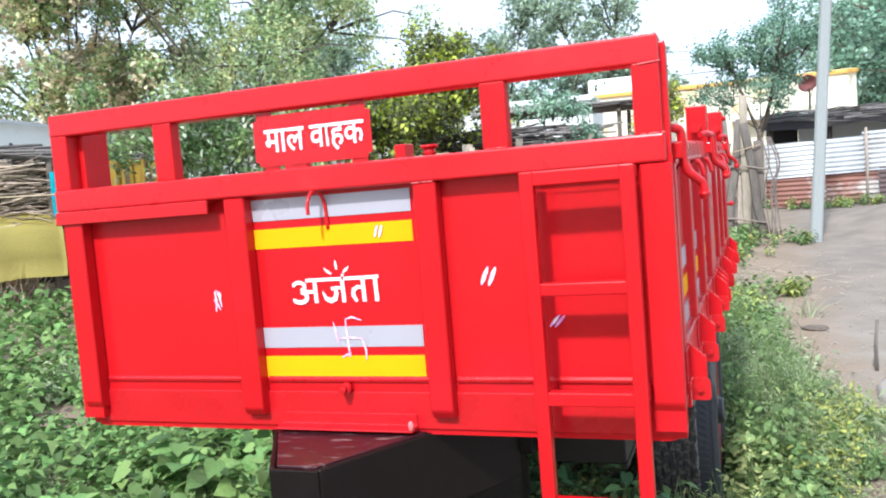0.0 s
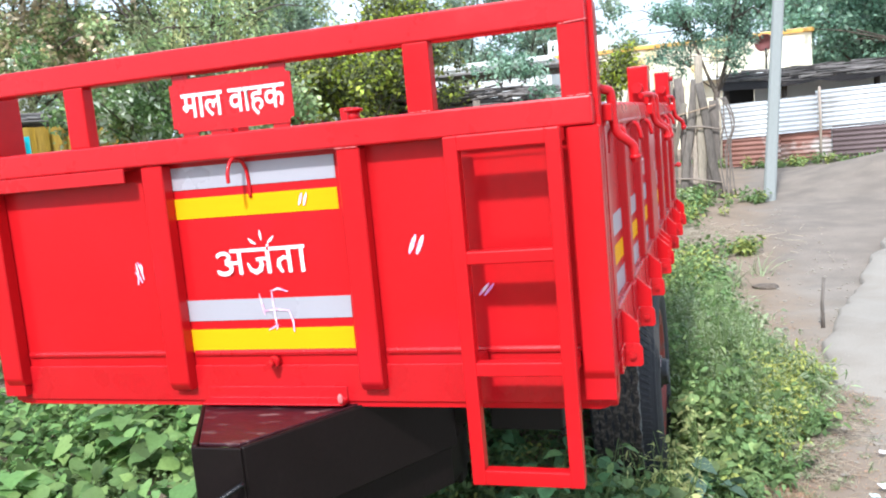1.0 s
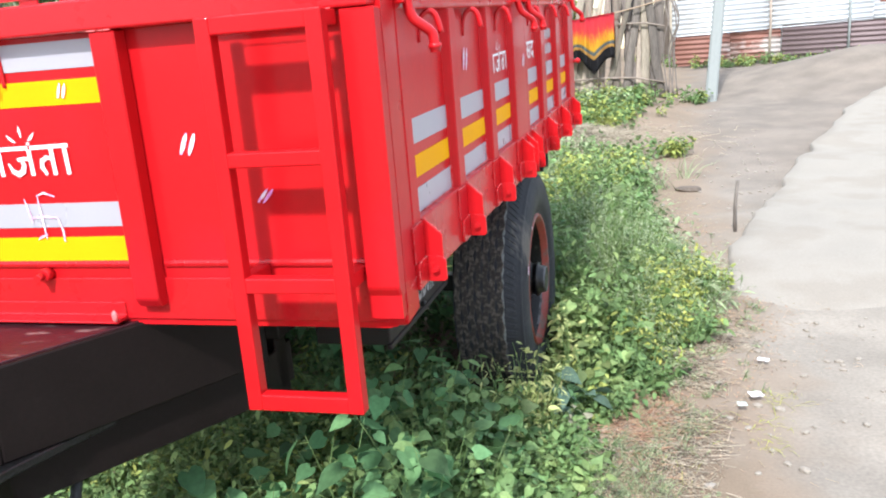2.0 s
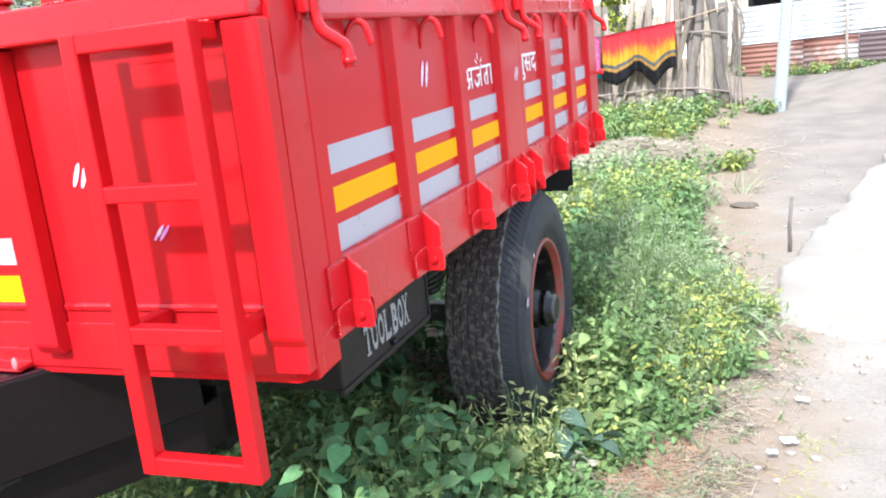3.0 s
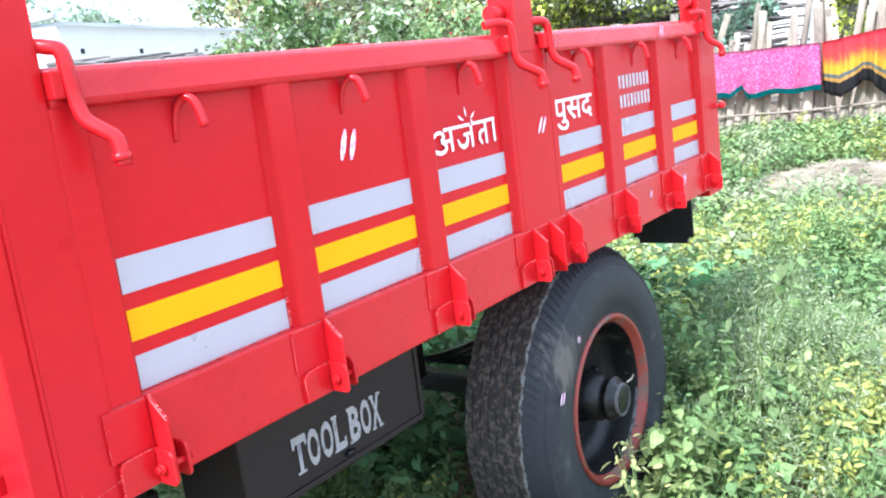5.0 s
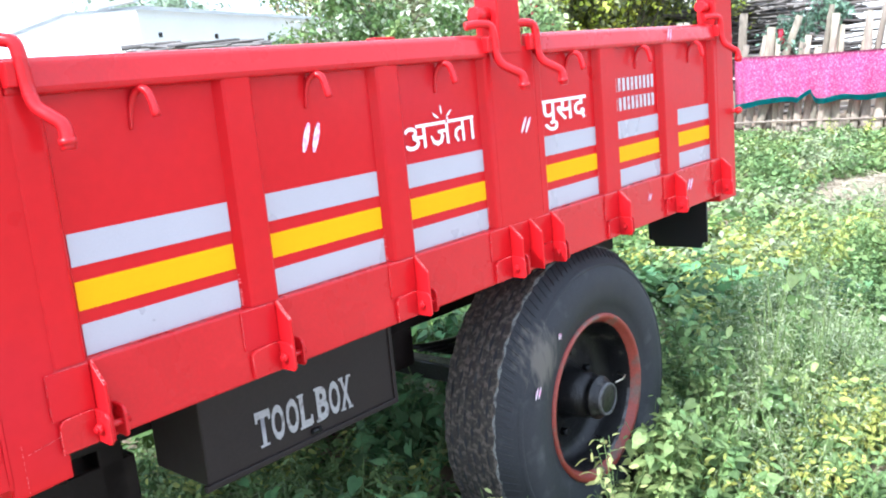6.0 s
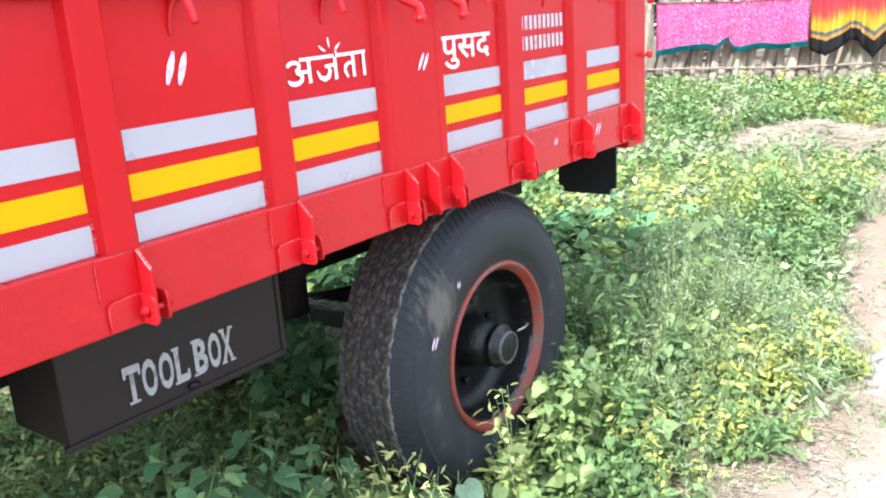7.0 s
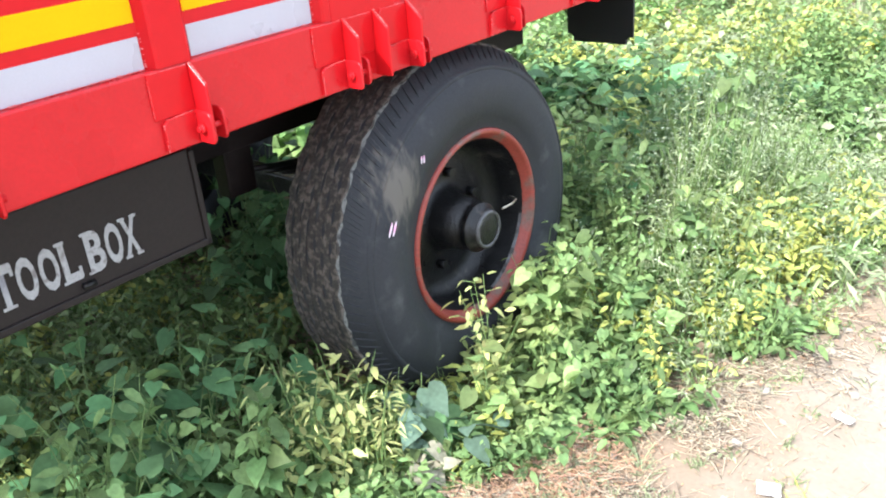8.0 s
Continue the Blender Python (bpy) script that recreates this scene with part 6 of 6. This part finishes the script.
# tin fence
tin = thing("tin_fence", "patched fence of pale and rusty corrugated sheets", "fence", at=(4.37, 19, 0.6))
def sheet(x0, x1, z0, z1, dy, mat, pitch=0.11, tilt=0.0):
    bm = bmesh.new()
    n = max(2, int((z1 - z0) / pitch * 6))
    prev = None
    for k in range(n + 1):
        z = z0 + (z1 - z0) * k / n
        y = dy + 0.02 * math.sin(2 * math.pi * (z - z0) / pitch)
        q = [bm.verts.new((xx - 4, y + yy, z - 0.6 + tt)) for yy in (0, 0.004) for xx, tt in ((x0, 0), (x1, tilt))]
        if prev:
            for a, b in ((0, 1), (1, 3), (3, 2), (2, 0)):
                bm.faces.new((prev[a], prev[b], q[b], q[a])).smooth = a + b in (1, 5)
        prev = q
    part("tin_sheet", bm, mat, tin, turn=False)
sheet(1.25, 3.4, 1.30, 2.12, 0.0, TIN, tilt=0.05)
sheet(3.38, 5.6, 1.36, 2.26, 0.03, TIN, tilt=0.05)
sheet(5.58, 7.9, 1.45, 2.25, 0.06, TIN)
sheet(5.72, 6.5, 1.78, 2.12, 0.035, RUST)
sheet(6.7, 7.5, 1.84, 2.2, 0.035, RUST)
sheet(7.92, 10.5, 0.9, 2.3, 0.05, BLUETIN)
sheet(1.25, 2.6, 0.62, 1.33, 0.04, RUST)
sheet(2.58, 3.7, 0.66, 1.36, 0.07, RUST)
sheet(3.72, 7.8, 0.68, 1.42, 0.045, DARKTIN)
for xx, mat, hgt in ((1.26, WOOD, 2.3), (3.45, WOOD, 2.35), (5.1, POLE, 2.4), (6.6, POLE, 2.4), (8.9, WOOD, 2.3)):
    bm = bmesh.new()
    tube(bm, [(xx - 4, -0.06, -0.1), (xx - 3.99, -0.05, 0.9), (xx - 4, -0.06, hgt - 0.6)], 0.03, 6)
    part("fence_post", bm, mat, tin)

# thatched shed behind the tin fence
shed = thing("thatched_shed", "low dark shed with a roof of sticks and thatch on posts", "shed", at=(4.45, 23, 0.6))
bm = bmesh.new()
gr = []
for i in range(22):
    xx = -2.7 + i * 0.47
    gr.append([bm.verts.new((xx, yy, zz + 0.1 * noise.noise((xx * 1.3, yy, 0)))) for yy, zz in ((-1.9, 1.92), (-0.6, 2.25), (1.2, 2.45), (2.6, 2.2))])
for a, b in zip(gr, gr[1:]):
    for k in range(3):
        bm.faces.new((a[k], b[k], b[k + 1], a[k + 1]))
bmesh.ops.solidify(bm, geom=bm.faces[:], thickness=0.12)
part("roof", bm, ROOF, shed)
sg = []
for _ in range(260):
    xx, yy = rf.uniform(-2.9, 6.4), rf.uniform(-2.15, 0.5)
    l = rf.uniform(0.5, 1.6)
    z = 2.05 + 0.16 * (yy + 2) + rf.uniform(0, 0.12)
    a = rf.gauss(0, 0.35)
    sg.append(((xx, yy, z), (xx + l * math.cos(a), yy + l * math.sin(a), z + rf.uniform(-0.06, 0.06)), 0.022, 0.012))
tagged(sticks("stick_cover", sg, GREYLOG, shed, 5), kind="stuff")
for xx in (-2.5, -1.2, 1.0, 3.2, 5.6, 7.0):
    bm = bmesh.new()
    tube(bm, [(xx, -1.5, -0.3), (xx + rf.uniform(-0.1, 0.1), -1.5, 2.0)], 0.07, 6)
    part("post", bm, BARK, shed)
# dark left end: the shed's unlit inside is put into the wall colour
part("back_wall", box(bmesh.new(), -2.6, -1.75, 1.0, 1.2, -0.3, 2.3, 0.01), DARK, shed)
part("back_wall", box(bmesh.new(), -1.73, 7.0, 1.0, 1.2, -0.3, 2.3, 0.01), WALL_W, shed)

# houses
def house(name, label, at, rot, w0, d0, h0, wall, trim=None, roof_mat=None, openings=()):
    hs = thing(name, label, "house", at=at)
    hs.rotation_euler = (0, 0, radians(rot))
    bm = bmesh.new()
    box(bm, -w0 / 2, w0 / 2, 0, d0, -0.5, h0, 0.02)
    part("wall", bm, wall, hs)
    if trim:
        part("band", box(bmesh.new(), -w0 / 2 - 0.08, w0 / 2 + 0.08, -0.1, d0 + 0.1, h0 - 0.18, h0 - 0.02, 0.02), trim, hs)
    if roof_mat:
        bm = bmesh.new()
        gr = []
        for i in range(2):
            xx = (-w0 / 2 - 0.3, w0 / 2 + 0.3)[i]
            gr.append([bm.verts.new((xx, yy, zz)) for yy, zz in ((-0.35, h0 + 0.02), (d0 * 0.5, h0 + 0.32), (d0 + 0.35, h0 - 0.05))])
        for k in range(2):
            bm.faces.new((gr[0][k], gr[1][k], gr[1][k + 1], gr[0][k + 1]))
        bmesh.ops.solidify(bm, geom=bm.faces[:], thickness=0.06)
        part("roof", bm, roof_mat, hs)
    for x0, x1, z0, z1 in openings:
        wd = part("window", box(bmesh.new(), x0, x1, -0.03, 0.02, z0, z1, 0.005), DARK, hs)
        bm = bmesh.new()
        for a, b, c, d in ((x0 - 0.06, x1 + 0.06, z0 - 0.06, z0), (x0 - 0.06, x1 + 0.06, z1, z1 + 0.06), (x0 - 0.06, x0, z0, z1), (x1, x1 + 0.06, z0, z1)):
            box(bm, a, b, -0.05, 0.0, c, d, 0.004)
        part("frame", bm, WOOD, wd)
    return hs


yh = house("yellow_house", "cream-yellow flat-roofed house with orange bands", (0.33, 34, 0.45), 0, 10.3, 6, 4.7, WALL_Y, ORANGE, None, ((-4.4, -3.4, 1.6, 2.8), (-1.0, 0.2, 1.6, 2.8)))
part("ledge", box(bmesh.new(), 0.5, 5.5, -0.7, 0.0, 3.0, 3.12, 0.01), WALL_W, yh)
part("upper_room", box(bmesh.new(), -5.4, -2.8, 0.6, 3.0, 4.7, 5.4, 0.02), WALL_W, yh)
# dish on a bracket
dish = thing("satellite_dish", "dull red satellite dish on a wall bracket", "dish", at=(3.72, 33.0, 4.15))
bm = bmesh.new()
bmesh.ops.create_uvsphere(bm, u_segments=24, v_segments=12, radius=0.5)
bmesh.ops.delete(bm, geom=[v for v in bm.verts if v.co.z > -0.28], context="VERTS")
bmesh.ops.solidify(bm, geom=bm.faces[:], thickness=0.02)
dd = part("reflector", bm, DISH, dish, smooth=True)
dd.matrix_basis = pose(0, -0.3, 0.35, 115, 0, 12)
bm = bmesh.new()
tube(bm, [(0, 0.4, -0.9), (0, 0.1, -0.4), (0, 0.1, 0.3)], 0.035, 6)
tube(bm, [(0, 0.1, 0.1), (0, -0.45, -0.1), (0.05, -0.6, 0.2)], 0.015, 6)
part("bracket", bm, DARK, dish)

house("white_house", "whitewashed single-storey house with a sheet roof", (-13.0, 27.0, 0.4), -8, 12, 5, 3.9, WALL_W, None, SHEET, ((-3.4, -2.4, 1.2, 2.3), (2.4, 3.4, 1.2, 2.3)))
house("white_house", "small whitewashed house behind bushes", (-6.3, 24.5, 0.4), 4, 6.0, 4, 3.9, WALL_W, WALL_W, None, ((-1.8, -1.0, 1.2, 2.2),))
# the long white shed beyond the brushwood
ws = thing("white_shed", "long white shed with a low sheet roof and small vents", "shed", at=(-16.6, 10.46, 0.4))
ws.rotation_euler = (0, 0, radians(102.7))
bm = bmesh.new()
prism(bm, [(0, -0.6), (5.0, -0.6), (5.0, 3.69), (2.5, 4.0), (0, 3.86)], 0, 0, 8.4, 0.01)
part("wall", bm, WALL_W, ws)
bm = bmesh.new()
gr = [[bm.verts.new((xx, yy, zz)) for yy, zz in ((-0.3, 3.9), (2.5, 4.05), (5.3, 3.72))] for xx in (-0.12, 8.5)]
for k in range(2):
    bm.faces.new((gr[0][k], gr[1][k], gr[1][k + 1], gr[0][k + 1]))
bmesh.ops.solidify(bm, geom=bm.faces[:], thickness=0.045)
part("roof", bm, SHEET, ws)
for xx in (0.6, 2.6, 4.8, 7.2):
    part("vent", box(bmesh.new(), xx, xx + 0.1, -0.03, 0.02, 3.2, 3.32, 0.004), DARK, ws)
bm = bmesh.new()
tube(bm, [(-0.3, -0.35, 4.02), (0.1, 0.9, 4.08), (0.3, 1.6, 4.1)], 0.07, 8)
part("roll_of_sheet", bm, SHEET, ws)

# open shed with brushwood and tarpaulin
bs = thing("brushwood_shed", "open pole shed stacked with dry brushwood under branches", "shed", at=(-9.8, 8.2, 0.3))
bs.rotation_euler = (0, 0, radians(55))
sg = []
for _ in range(1400):
    xx, yy, zz = rf.uniform(-1.9, -0.1), rf.uniform(-0.98, 0.0), rf.uniform(1.2, 2.2)
    a, l = rf.gauss(0, 0.3) + rf.choice((0, math.pi)), rf.uniform(0.3, 0.8)
    b = rf.gauss(0, 0.22)
    sg.append(((xx, yy, zz), (xx + l * math.cos(a), yy + l * math.sin(a) * 0.5, zz + l * math.sin(b)), 0.011, 0.007))
for _ in range(420):
    xx, yy, zz = rf.uniform(-1.9, -0.1), rf.uniform(-0.95, 0.0), rf.uniform(-0.1, 0.5)
    a = rf.gauss(1.57, 0.5)
    l = rf.uniform(0.3, 0.7)
    sg.append(((xx, yy, zz), (xx + l * math.cos(a), yy, zz + l * math.sin(a)), 0.014, 0.01))
tagged(sticks("brushwood", sg, BRUSH, bs, 4), "stacked dry brushwood", kind="stuff")
bm = bmesh.new()
gr = []
for i in range(30):
    xx = -2.2 + i * 0.085
    gr.append([bm.verts.new((xx, -1.02 + 0.05 * noise.noise((xx * 2, zz, 0)) + dy, zz + 0.06 * noise.noise((xx * 1.5, 0, 8)))) for zz, dy in ((0.45, -0.05), (0.75, -0.1), (1.15, -0.05), (1.42, 0.15), (1.46, 0.9))])
for a, b in zip(gr, gr[1:]):
    for k in range(4):
        bm.faces.new((a[k], b[k], b[k + 1], a[k + 1])).smooth = True
bmesh.ops.solidify(bm, geom=bm.faces[:], thickness=0.01)
part("tarpaulin", bm, TARP, bs, "olive-yellow tarpaulin", True)
bm = bmesh.new()
gr = [[bm.verts.new((xx, yy, zz - 0.045 * (xx + 1.7) + 0.03 * noise.noise((xx, yy, 1)))) for yy, zz in ((-0.75, 2.28), (0.6, 2.4), (1.7, 2.45))] for xx in np.linspace(-1.7, 1.7, 9)]
for a, b in zip(gr, gr[1:]):
    for k in range(2):
        bm.faces.new((a[k], b[k], b[k + 1], a[k + 1]))
bmesh.ops.solidify(bm, geom=bm.faces[:], thickness=0.05)
part("roof", bm, SHEET, bs)
sg = []
for _ in range(240):
    xx, yy = rf.uniform(-1.7, 1.0), rf.uniform(-0.9, 1.4)
    z = 2.34 + 0.07 * (yy + 1) + rf.uniform(0, 0.14)
    z -= 0.045 * (xx + 1.7)
    a, l = rf.gauss(0, 0.2), rf.uniform(0.4, 1.1)
    sg.append(((xx, yy, z), (xx + l * math.cos(a), yy + l * math.sin(a), z + rf.uniform(-0.05, 0.05)), 0.03, 0.018))
tagged(sticks("branch_cover", sg, GREYLOG, bs, 5), kind="stuff")
for xx in (-1.6, 0.15, 1.6):
    bm = bmesh.new()
    tube(bm, [(xx, -0.85, -0.3), (xx + 0.05, -0.85, 2.3)], 0.055, 6)
    part("post", bm, BARK, bs)
# wall coloured near-black for the shade inside the open shed
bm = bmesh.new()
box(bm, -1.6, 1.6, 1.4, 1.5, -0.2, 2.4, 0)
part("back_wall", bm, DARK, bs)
bm = bmesh.new()
prev = None
for i in range(45):
    xx = 0.3 + i * 0.045
    yy = -0.95 + 0.05 * math.sin(i * 1.3)
    q = [bm.verts.new((xx, yy, 2.2)), bm.verts.new((xx, yy - 0.03, 1.5 + 0.12 * math.sin(i * 0.7)))]
    if prev:
        bm.faces.new((prev[0], q[0], q[1], prev[1])).smooth = True
    prev = q
bmesh.ops.solidify(bm, geom=bm.faces[:], thickness=0.006)
tagged(part("hanging_cloth", bm, GOLDCLOTH), "yellow cloth hung under the shed roof", "cloth")
bpy.data.objects["hanging_cloth"].matrix_basis = pose(-9.8, 8.2, 0.3, 0, 0, 55)
bm = bmesh.new()
strip = [[bm.verts.new((0.06 * i, 0.05 * math.sin(i * 1.9) + 0.02 * noise.noise((i, j * 0.6, 4)), -0.09 * j * (1 + 0.05 * (i % 3)))) for j in range(8)] for i in range(9)]
for a, b in zip(strip, strip[1:]):
    for j in range(7):
        bm.faces.new((a[j], b[j], b[j + 1], a[j + 1])).smooth = True
bmesh.ops.solidify(bm, geom=bm.faces[:], thickness=0.006)
towel = part("towel", bm, TEAL)
towel.location = (-8.02, 6.9, 2.3)
towel.rotation_euler = (0, 0, radians(35))
tagged(towel, "dull teal cloth hung beside the brushwood", "cloth")
# rope from the shed across the yard
bm = bmesh.new()
tube(bm, curve_points([(-9.5, 5.6, 2.0), (-6.5, 7.6, 1.98), (-3.0, 9.6, 2.2)], 8), 0.012, 5)
tagged(part("rope", bm, STRAW), "thin straw-coloured rope stretched across the yard", "rope")
# pergola in the yard behind
pg = thing("pergola", "rough pole pergola with a flat stick roof", "pergola", at=(-3.4, 19.5, 0.55))
for xx, yy in ((-1.6, 0), (1.6, 0), (-1.6, 2), (1.6, 2)):
    bm = bmesh.new()
    tube(bm, [(xx, yy, -0.3), (xx + 0.03, yy, 2.92)], 0.06, 6)
    part("post", bm, BARK, pg)
sg = [((-2.0 + rf.uniform(-0.3, 0.3), -0.4 + 0.045 * k, 2.92 + rf.uniform(0, 0.08)), (2.0 + rf.uniform(-0.3, 0.3), -0.4 + 0.045 * k + rf.uniform(-0.2, 0.2), 2.92 + rf.uniform(0, 0.1)), 0.03, 0.025) for k in range(60)]
tagged(sticks("pole_roof", sg, GREYLOG, pg, 5), kind="stuff")
wp = thing("wood_pile", "long stack of dark firewood in the yard", "firewood", at=(-3.06, 16.5, 0.6))
sg = []
for _ in range(420):
    xx, zz = rf.uniform(-2.6, 0.6), 2.3 * rf.random() ** 0.7
    a, l = rf.gauss(0, 0.25), rf.uniform(0.5, 1.4)
    sg.append(((xx, rf.uniform(-0.4, 0.4), zz), (xx + l * math.cos(a), rf.uniform(-0.4, 0.4), zz + l * 0.3 * math.sin(a)), 0.03, 0.022))
tagged(sticks("firewood", sg, GREYLOG, wp, 5), kind="stuff")

# ---- trees and bushes ----
def tree(name, label, x, y, height, trunk_h, spread, n_leaves, leaf, mat, seed, squash=0.8, lumps=9, extra=None, trunk_r=0.16, lean=0.0):
    r = random.Random(seed)
    z0 = ground_z(x, y) - 0.1
    t = thing(name, label, "tree" if height > 3 else "bush", "distant trees" if label.startswith("distant") else "", at=(x, y, z0))
    bm = bmesh.new()
    tips = []
    top = Vector((lean, 0, trunk_h))
    tube(bm, curve_points([(0, 0, 0), (lean * 0.3 + r.uniform(-0.1, 0.1), r.uniform(-0.1, 0.1), trunk_h * 0.5), top], 4), [trunk_r * (1.25 - 0.06 * k) for k in range(9)], 8)
    centers = []
    for k in range(lumps):
        a = 2 * math.pi * k / lumps * 2.4 + r.uniform(-0.4, 0.4)
        d = spread * r.uniform(0.25, 0.85)
        c = Vector((lean + d * math.cos(a), d * math.sin(a), trunk_h + (height - trunk_h) * r.uniform(0.12, 0.85)))
        centers.append((c, spread * r.uniform(0.18, 0.36)))
        m = top.lerp(c, 0.5) + Vector((0, 0, -0.06 * height * r.random()))
        tube(bm, curve_points([top - Vector((0, 0, trunk_h * 0.15 * r.random())), m, c], 4), [trunk_r * 0.26 * (1 - 0.1 * j) for j in range(9)], 6)
        for _ in range(6):
            e = c + Vector((r.gauss(0, 1), r.gauss(0, 1), r.gauss(0, 0.7))) * spread * 0.34
            tube(bm, [m.lerp(c, 0.6), c.lerp(e, 0.6) + Vector((0, 0, 0.05)), e], [trunk_r * 0.22, trunk_r * 0.14, trunk_r * 0.05], 4)
            centers.append((e, spread * r.uniform(0.09, 0.18)))
    part("trunk", bm, BARK, t)
    pos, yaw, pit, rol, siz = [], [], [], [], []
    weights = [c[1] ** 2 for c in centers]
    for c, rad in r.choices(centers, weights, k=n_leaves // 6):
        v = Vector((r.gauss(0, 1), r.gauss(0, 1), r.gauss(0, 1))).normalized() * rad * r.random() ** 0.4
        v.z *= squash
        for _ in range(6):
            pos.append(c + v + Vector((r.gauss(0, 1), r.gauss(0, 1), r.gauss(0, 1))) * leaf * 0.9)
            yaw.append(r.uniform(0, 6.3)); pit.append(r.gauss(-0.25, 0.5)); rol.append(r.gauss(0, 0.7)); siz.append(leaf * r.uniform(0.6, 1.3))
    foliage("crown", CLUMP, pos, yaw, pit, rol, siz, mat, t)
    if extra:
        emat, count, esize, ename = extra
        bunch = 34 if esize > 0.2 else 5 if esize > 0.1 else 2
        idx = [k for k in (r.randrange(len(pos)) for _ in range(count // bunch)) for _ in range(bunch)]
        p2 = [pos[i] + Vector((r.gauss(0, 1), r.gauss(0, 1) - 0.6, r.gauss(0, 1))) * leaf * (1.9 if bunch > 20 else 1.1) for i in idx]
        foliage(ename, CLUMP, p2, [r.uniform(0, 6.3) for _ in idx], [r.gauss(0, 0.6) for _ in idx], [r.gauss(0, 0.6) for _ in idx], [esize * r.uniform(0.6, 1.2) for _ in idx], emat, t)["kind"] = "stuff"
    return t


E0 = (1.12, -2.13)
x, y = polar(E0, -33.3, 33)
tree("tree", "large spreading green tree with dark limbs", x, y, 12.5, 4.0, 6.2, 42000, 0.16, LEAF_TREE, 1, 0.8, 13, None, 0.28)
x, y = polar(E0, -43.5, 37)
tree("tree", "leafy tree with brown seed clusters among its leaves", x, y, 14, 3.6, 4.4, 26000, 0.2, LEAF_TREE, 2, 0.9, 12, (LEAF_RUST, 7000, 0.28, "seed_mass"), 0.3)
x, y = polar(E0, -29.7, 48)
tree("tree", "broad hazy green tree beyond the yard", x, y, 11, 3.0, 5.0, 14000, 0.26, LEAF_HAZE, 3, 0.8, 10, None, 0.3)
x, y = polar(E0, -34.2, 13.4)
tree("bush", "green bush dotted with white flowers", x, y, 3.0, 0.8, 1.5, 11000, 0.085, LEAF_BRIGHT, 4, 0.9, 8, (PETAL, 1300, 0.13, "blossom"), 0.06)
x, y = polar(E0, -22.2, 18)
tree("tree", "small tree with lime-green and yellow leaves", x, y, 4.3, 1.2, 1.45, 13000, 0.11, LEAF_OLIVE, 5, 1.0, 9, (LEAF_LIME, 6500, 0.12, "young_growth"), 0.1)
x, y = polar(E0, -19.0, 20.5)
tree("tree", "dense shrub tree with lime-tipped leaves", x, y, 3.8, 1.0, 1.7, 14000, 0.1, LEAF_OLIVE, 6, 1.0, 8, (LEAF_LIME, 3200, 0.11, "young_growth"), 0.1)
x, y = polar(E0, -11.6, 16.0)
tree("tree", "slender sapling with sparse leaves", x, y, 4.0, 1.3, 0.6, 2300, 0.085, LEAF_NEEM, 7, 1.6, 7, None, 0.035)
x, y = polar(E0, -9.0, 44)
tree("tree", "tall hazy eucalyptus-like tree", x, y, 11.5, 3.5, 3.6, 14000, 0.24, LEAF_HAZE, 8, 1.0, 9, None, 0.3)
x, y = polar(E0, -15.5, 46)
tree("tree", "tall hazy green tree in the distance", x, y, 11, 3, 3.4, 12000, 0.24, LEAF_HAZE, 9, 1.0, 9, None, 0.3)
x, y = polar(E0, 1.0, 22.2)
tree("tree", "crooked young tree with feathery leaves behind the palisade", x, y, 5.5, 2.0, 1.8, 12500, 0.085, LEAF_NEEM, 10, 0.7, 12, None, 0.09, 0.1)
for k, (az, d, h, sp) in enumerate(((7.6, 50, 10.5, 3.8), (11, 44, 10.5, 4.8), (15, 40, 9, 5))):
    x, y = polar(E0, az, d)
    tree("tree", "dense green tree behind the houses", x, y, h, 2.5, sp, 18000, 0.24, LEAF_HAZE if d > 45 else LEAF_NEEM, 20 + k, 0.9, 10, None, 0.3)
x, y = polar(E0, -5.1, 18.5)
tree("bush", "slim green bush behind the palisade", x, y, 3.0, 1.0, 0.55, 2600, 0.095, LEAF_LIME, 40, 1.1, 6, (LEAF_OLIVE, 1400, 0.1, "old_growth"), 0.05)
E6 = (2.13, -0.72)
x, y = polar(E6, -78.5, 31)
tree("tree", "dark green tree beside the white shed", x, y, 7.6, 2.4, 3.0, 12000, 0.2, LEAF_NEEM, 31, 0.9, 8, None, 0.2)
x, y = polar(E6, -38, 19)
tree("bush", "tall flowering bush with white and red blossoms", x, y, 4.0, 1.0, 2.0, 8000, 0.13, LEAF_OLIVE, 32, 0.9, 8, (PETAL, 260, 0.08, "blossom"), 0.08)
x, y = polar(E6, -34, 16)
tree("bush", "green bush with red blossoms", x, y, 3.3, 0.8, 1.2, 5000, 0.12, LEAF_TREE, 33, 0.9, 7, (PETAL_RED, 240, 0.1, "blossom"), 0.06)
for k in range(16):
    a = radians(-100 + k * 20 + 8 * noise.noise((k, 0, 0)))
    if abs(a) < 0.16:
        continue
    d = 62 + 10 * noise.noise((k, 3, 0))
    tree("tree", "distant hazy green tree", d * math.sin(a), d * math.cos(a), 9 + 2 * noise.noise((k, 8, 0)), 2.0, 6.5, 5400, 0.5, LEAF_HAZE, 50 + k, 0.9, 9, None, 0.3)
